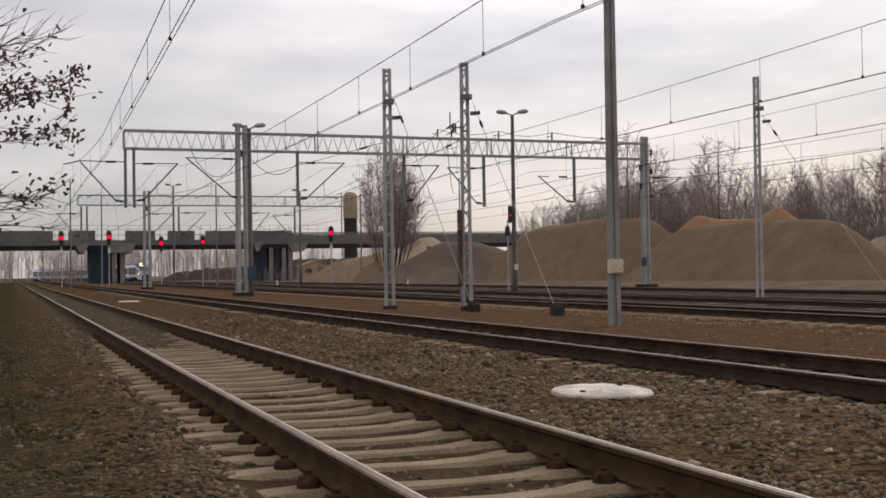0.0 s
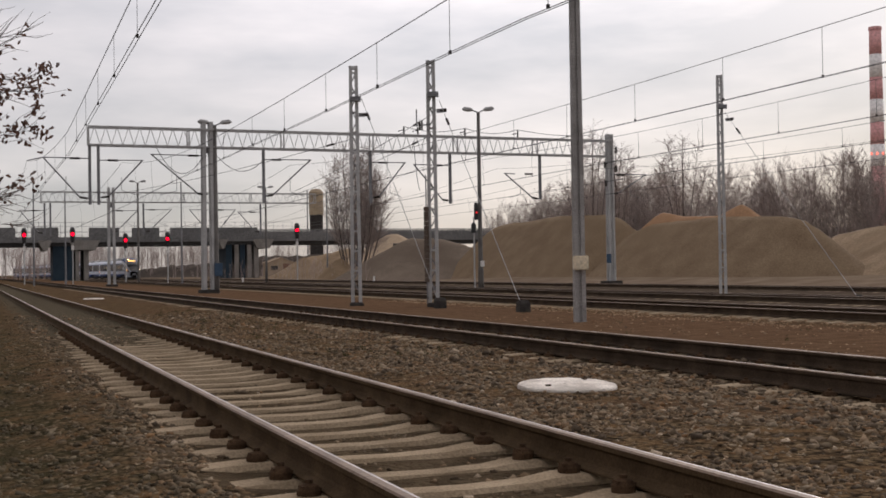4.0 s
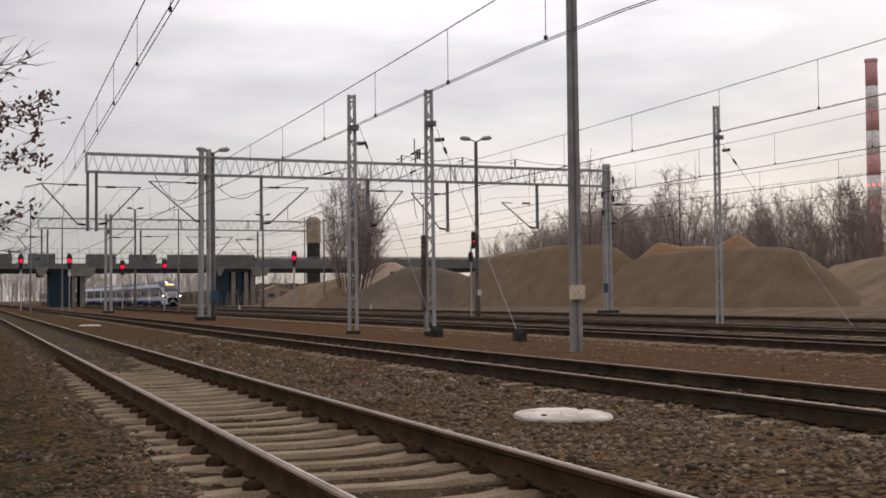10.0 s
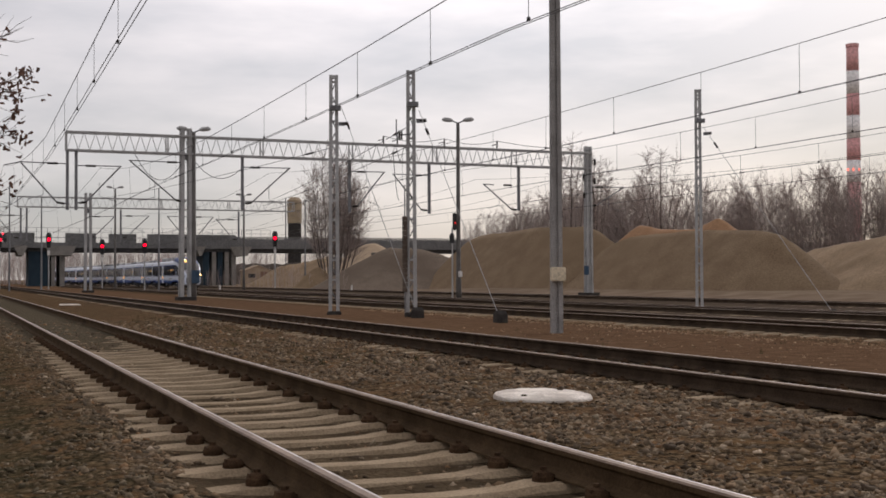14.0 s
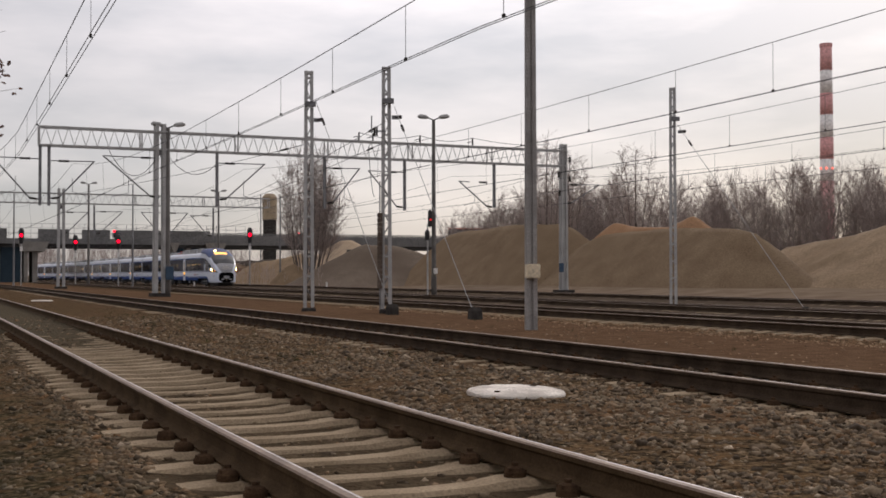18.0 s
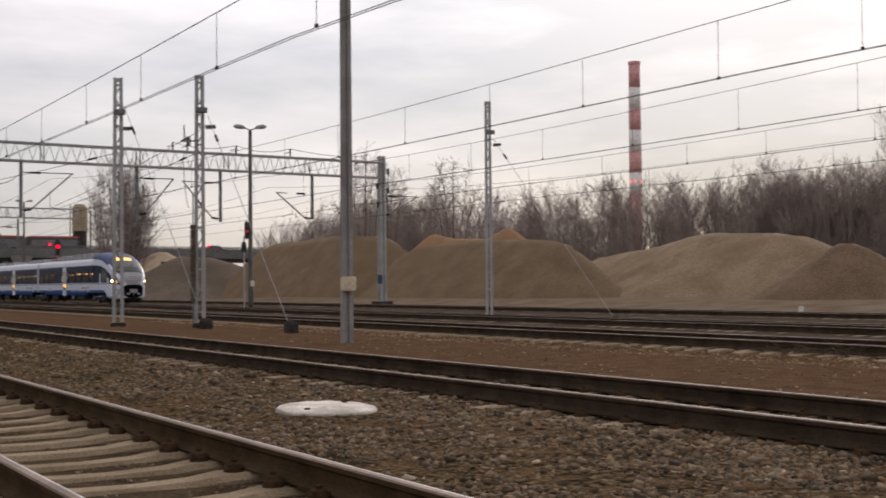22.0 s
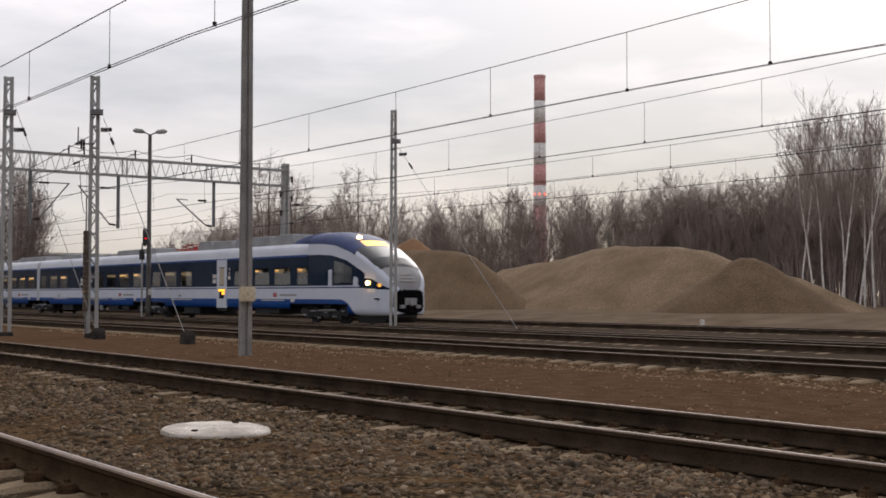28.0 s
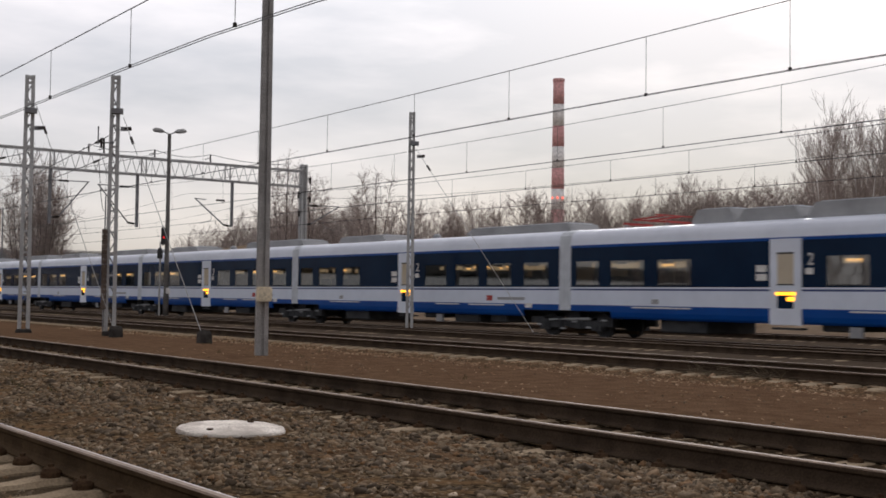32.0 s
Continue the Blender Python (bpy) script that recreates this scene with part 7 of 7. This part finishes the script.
C = 19.5
second = thing("train_car", "white and blue train car with dark band and lit windows", "train", group="train cars")
saloon(second, 0.3, C - 0.3, (C - 10.08, C - 8.96), [(C - 18.6, C - 17.2), (C - 16.5, C - 15.0), (C - 14.5, C - 13.0), (C - 12.4, C - 10.9), (C - 5.89, C - 4.44), (C - 3.86, C - 2.27), (C - 1.72, C - 0.55)])
bogie(second, C, 2.7)
gangway(second, C)
inner_sill(second, 0.0, 2.4)
inner_sill(second, C - 2.2, C)
roof_box(second, 0.4, 6.6, 3.95, 0.8)
roof_box(second, 12.5, 16.5, 3.92, 0.85)
for y in (7.6, 10.0, 17.6):
    bm = bmesh.new()
    tube(bm, [(0.2, y, 3.6), (0.2, y, 3.85), (0.2, y, 3.92)], [0.2, 0.18, 0.08], 10)
    part("roof_vent", bm, M["roof_box"], second)
CARS = [(lead, 0.0, L), (second, L, C)] + [(copy_thing(second, pose(0, 0, 0)), L + C * k, C) for k in range(1, 7)]
NOSE = [(0, 268), (6, 222.6), (9, 199.9), (13, 167.4), (19, 117.4), (23, 84.8), (28, 41.9), (29, 33.3), (30, 24.4), (32, 6.9)]


def nose_at(t):
    """Arc length of the nose along the line; a smooth curve through the timed places."""
    ts, ss = [r[0] for r in NOSE], [r[1] for r in NOSE]
    i = max(0, min(len(ts) - 2, int(np.searchsorted(ts, t, "right")) - 1))
    v = [(ss[min(k + 1, len(ss) - 1)] - ss[max(k - 1, 0)]) / (ts[min(k + 1, len(ts) - 1)] - ts[max(k - 1, 0)]) for k in (i, i + 1)]
    h = ts[i + 1] - ts[i]
    u = (t - ts[i]) / h
    return (2 * u**3 - 3 * u**2 + 1) * ss[i] + (u**3 - 2 * u**2 + u) * h * v[0] + (3 * u**2 - 2 * u**3) * ss[i + 1] + (u**3 - u**2) * h * v[1]


def motions():
    """The cars run on the line; the bus and two cars cross the overpass."""
    for c, back, ln in CARS:
        rows = []
        for k in range(33):
            a = on_line(nose_at(k) + back)
            b = on_line(nose_at(k) + back + ln)
            rows.append((k, pose(a.x, a.y, RAIL_Z, 0, 0, math.degrees(math.atan2(-(b.x - a.x), b.y - a.y)))))
        walk(c, rows)
    walk(bus, [(k, pose(111 - 15.4 * (k - 19), 233.2, 8.0)) for k in range(0, 33, 4)])
    walk(follower, [(k, pose(79.5 + 6.2 * (k - 25), 231.8, 8.0)) for k in range(0, 33, 4)])
    walk(hatchback, [(k, pose(82.7 + 5.1 * (k - 20), 231.8, 8.0)) for k in range(0, 33, 4)])


motions()
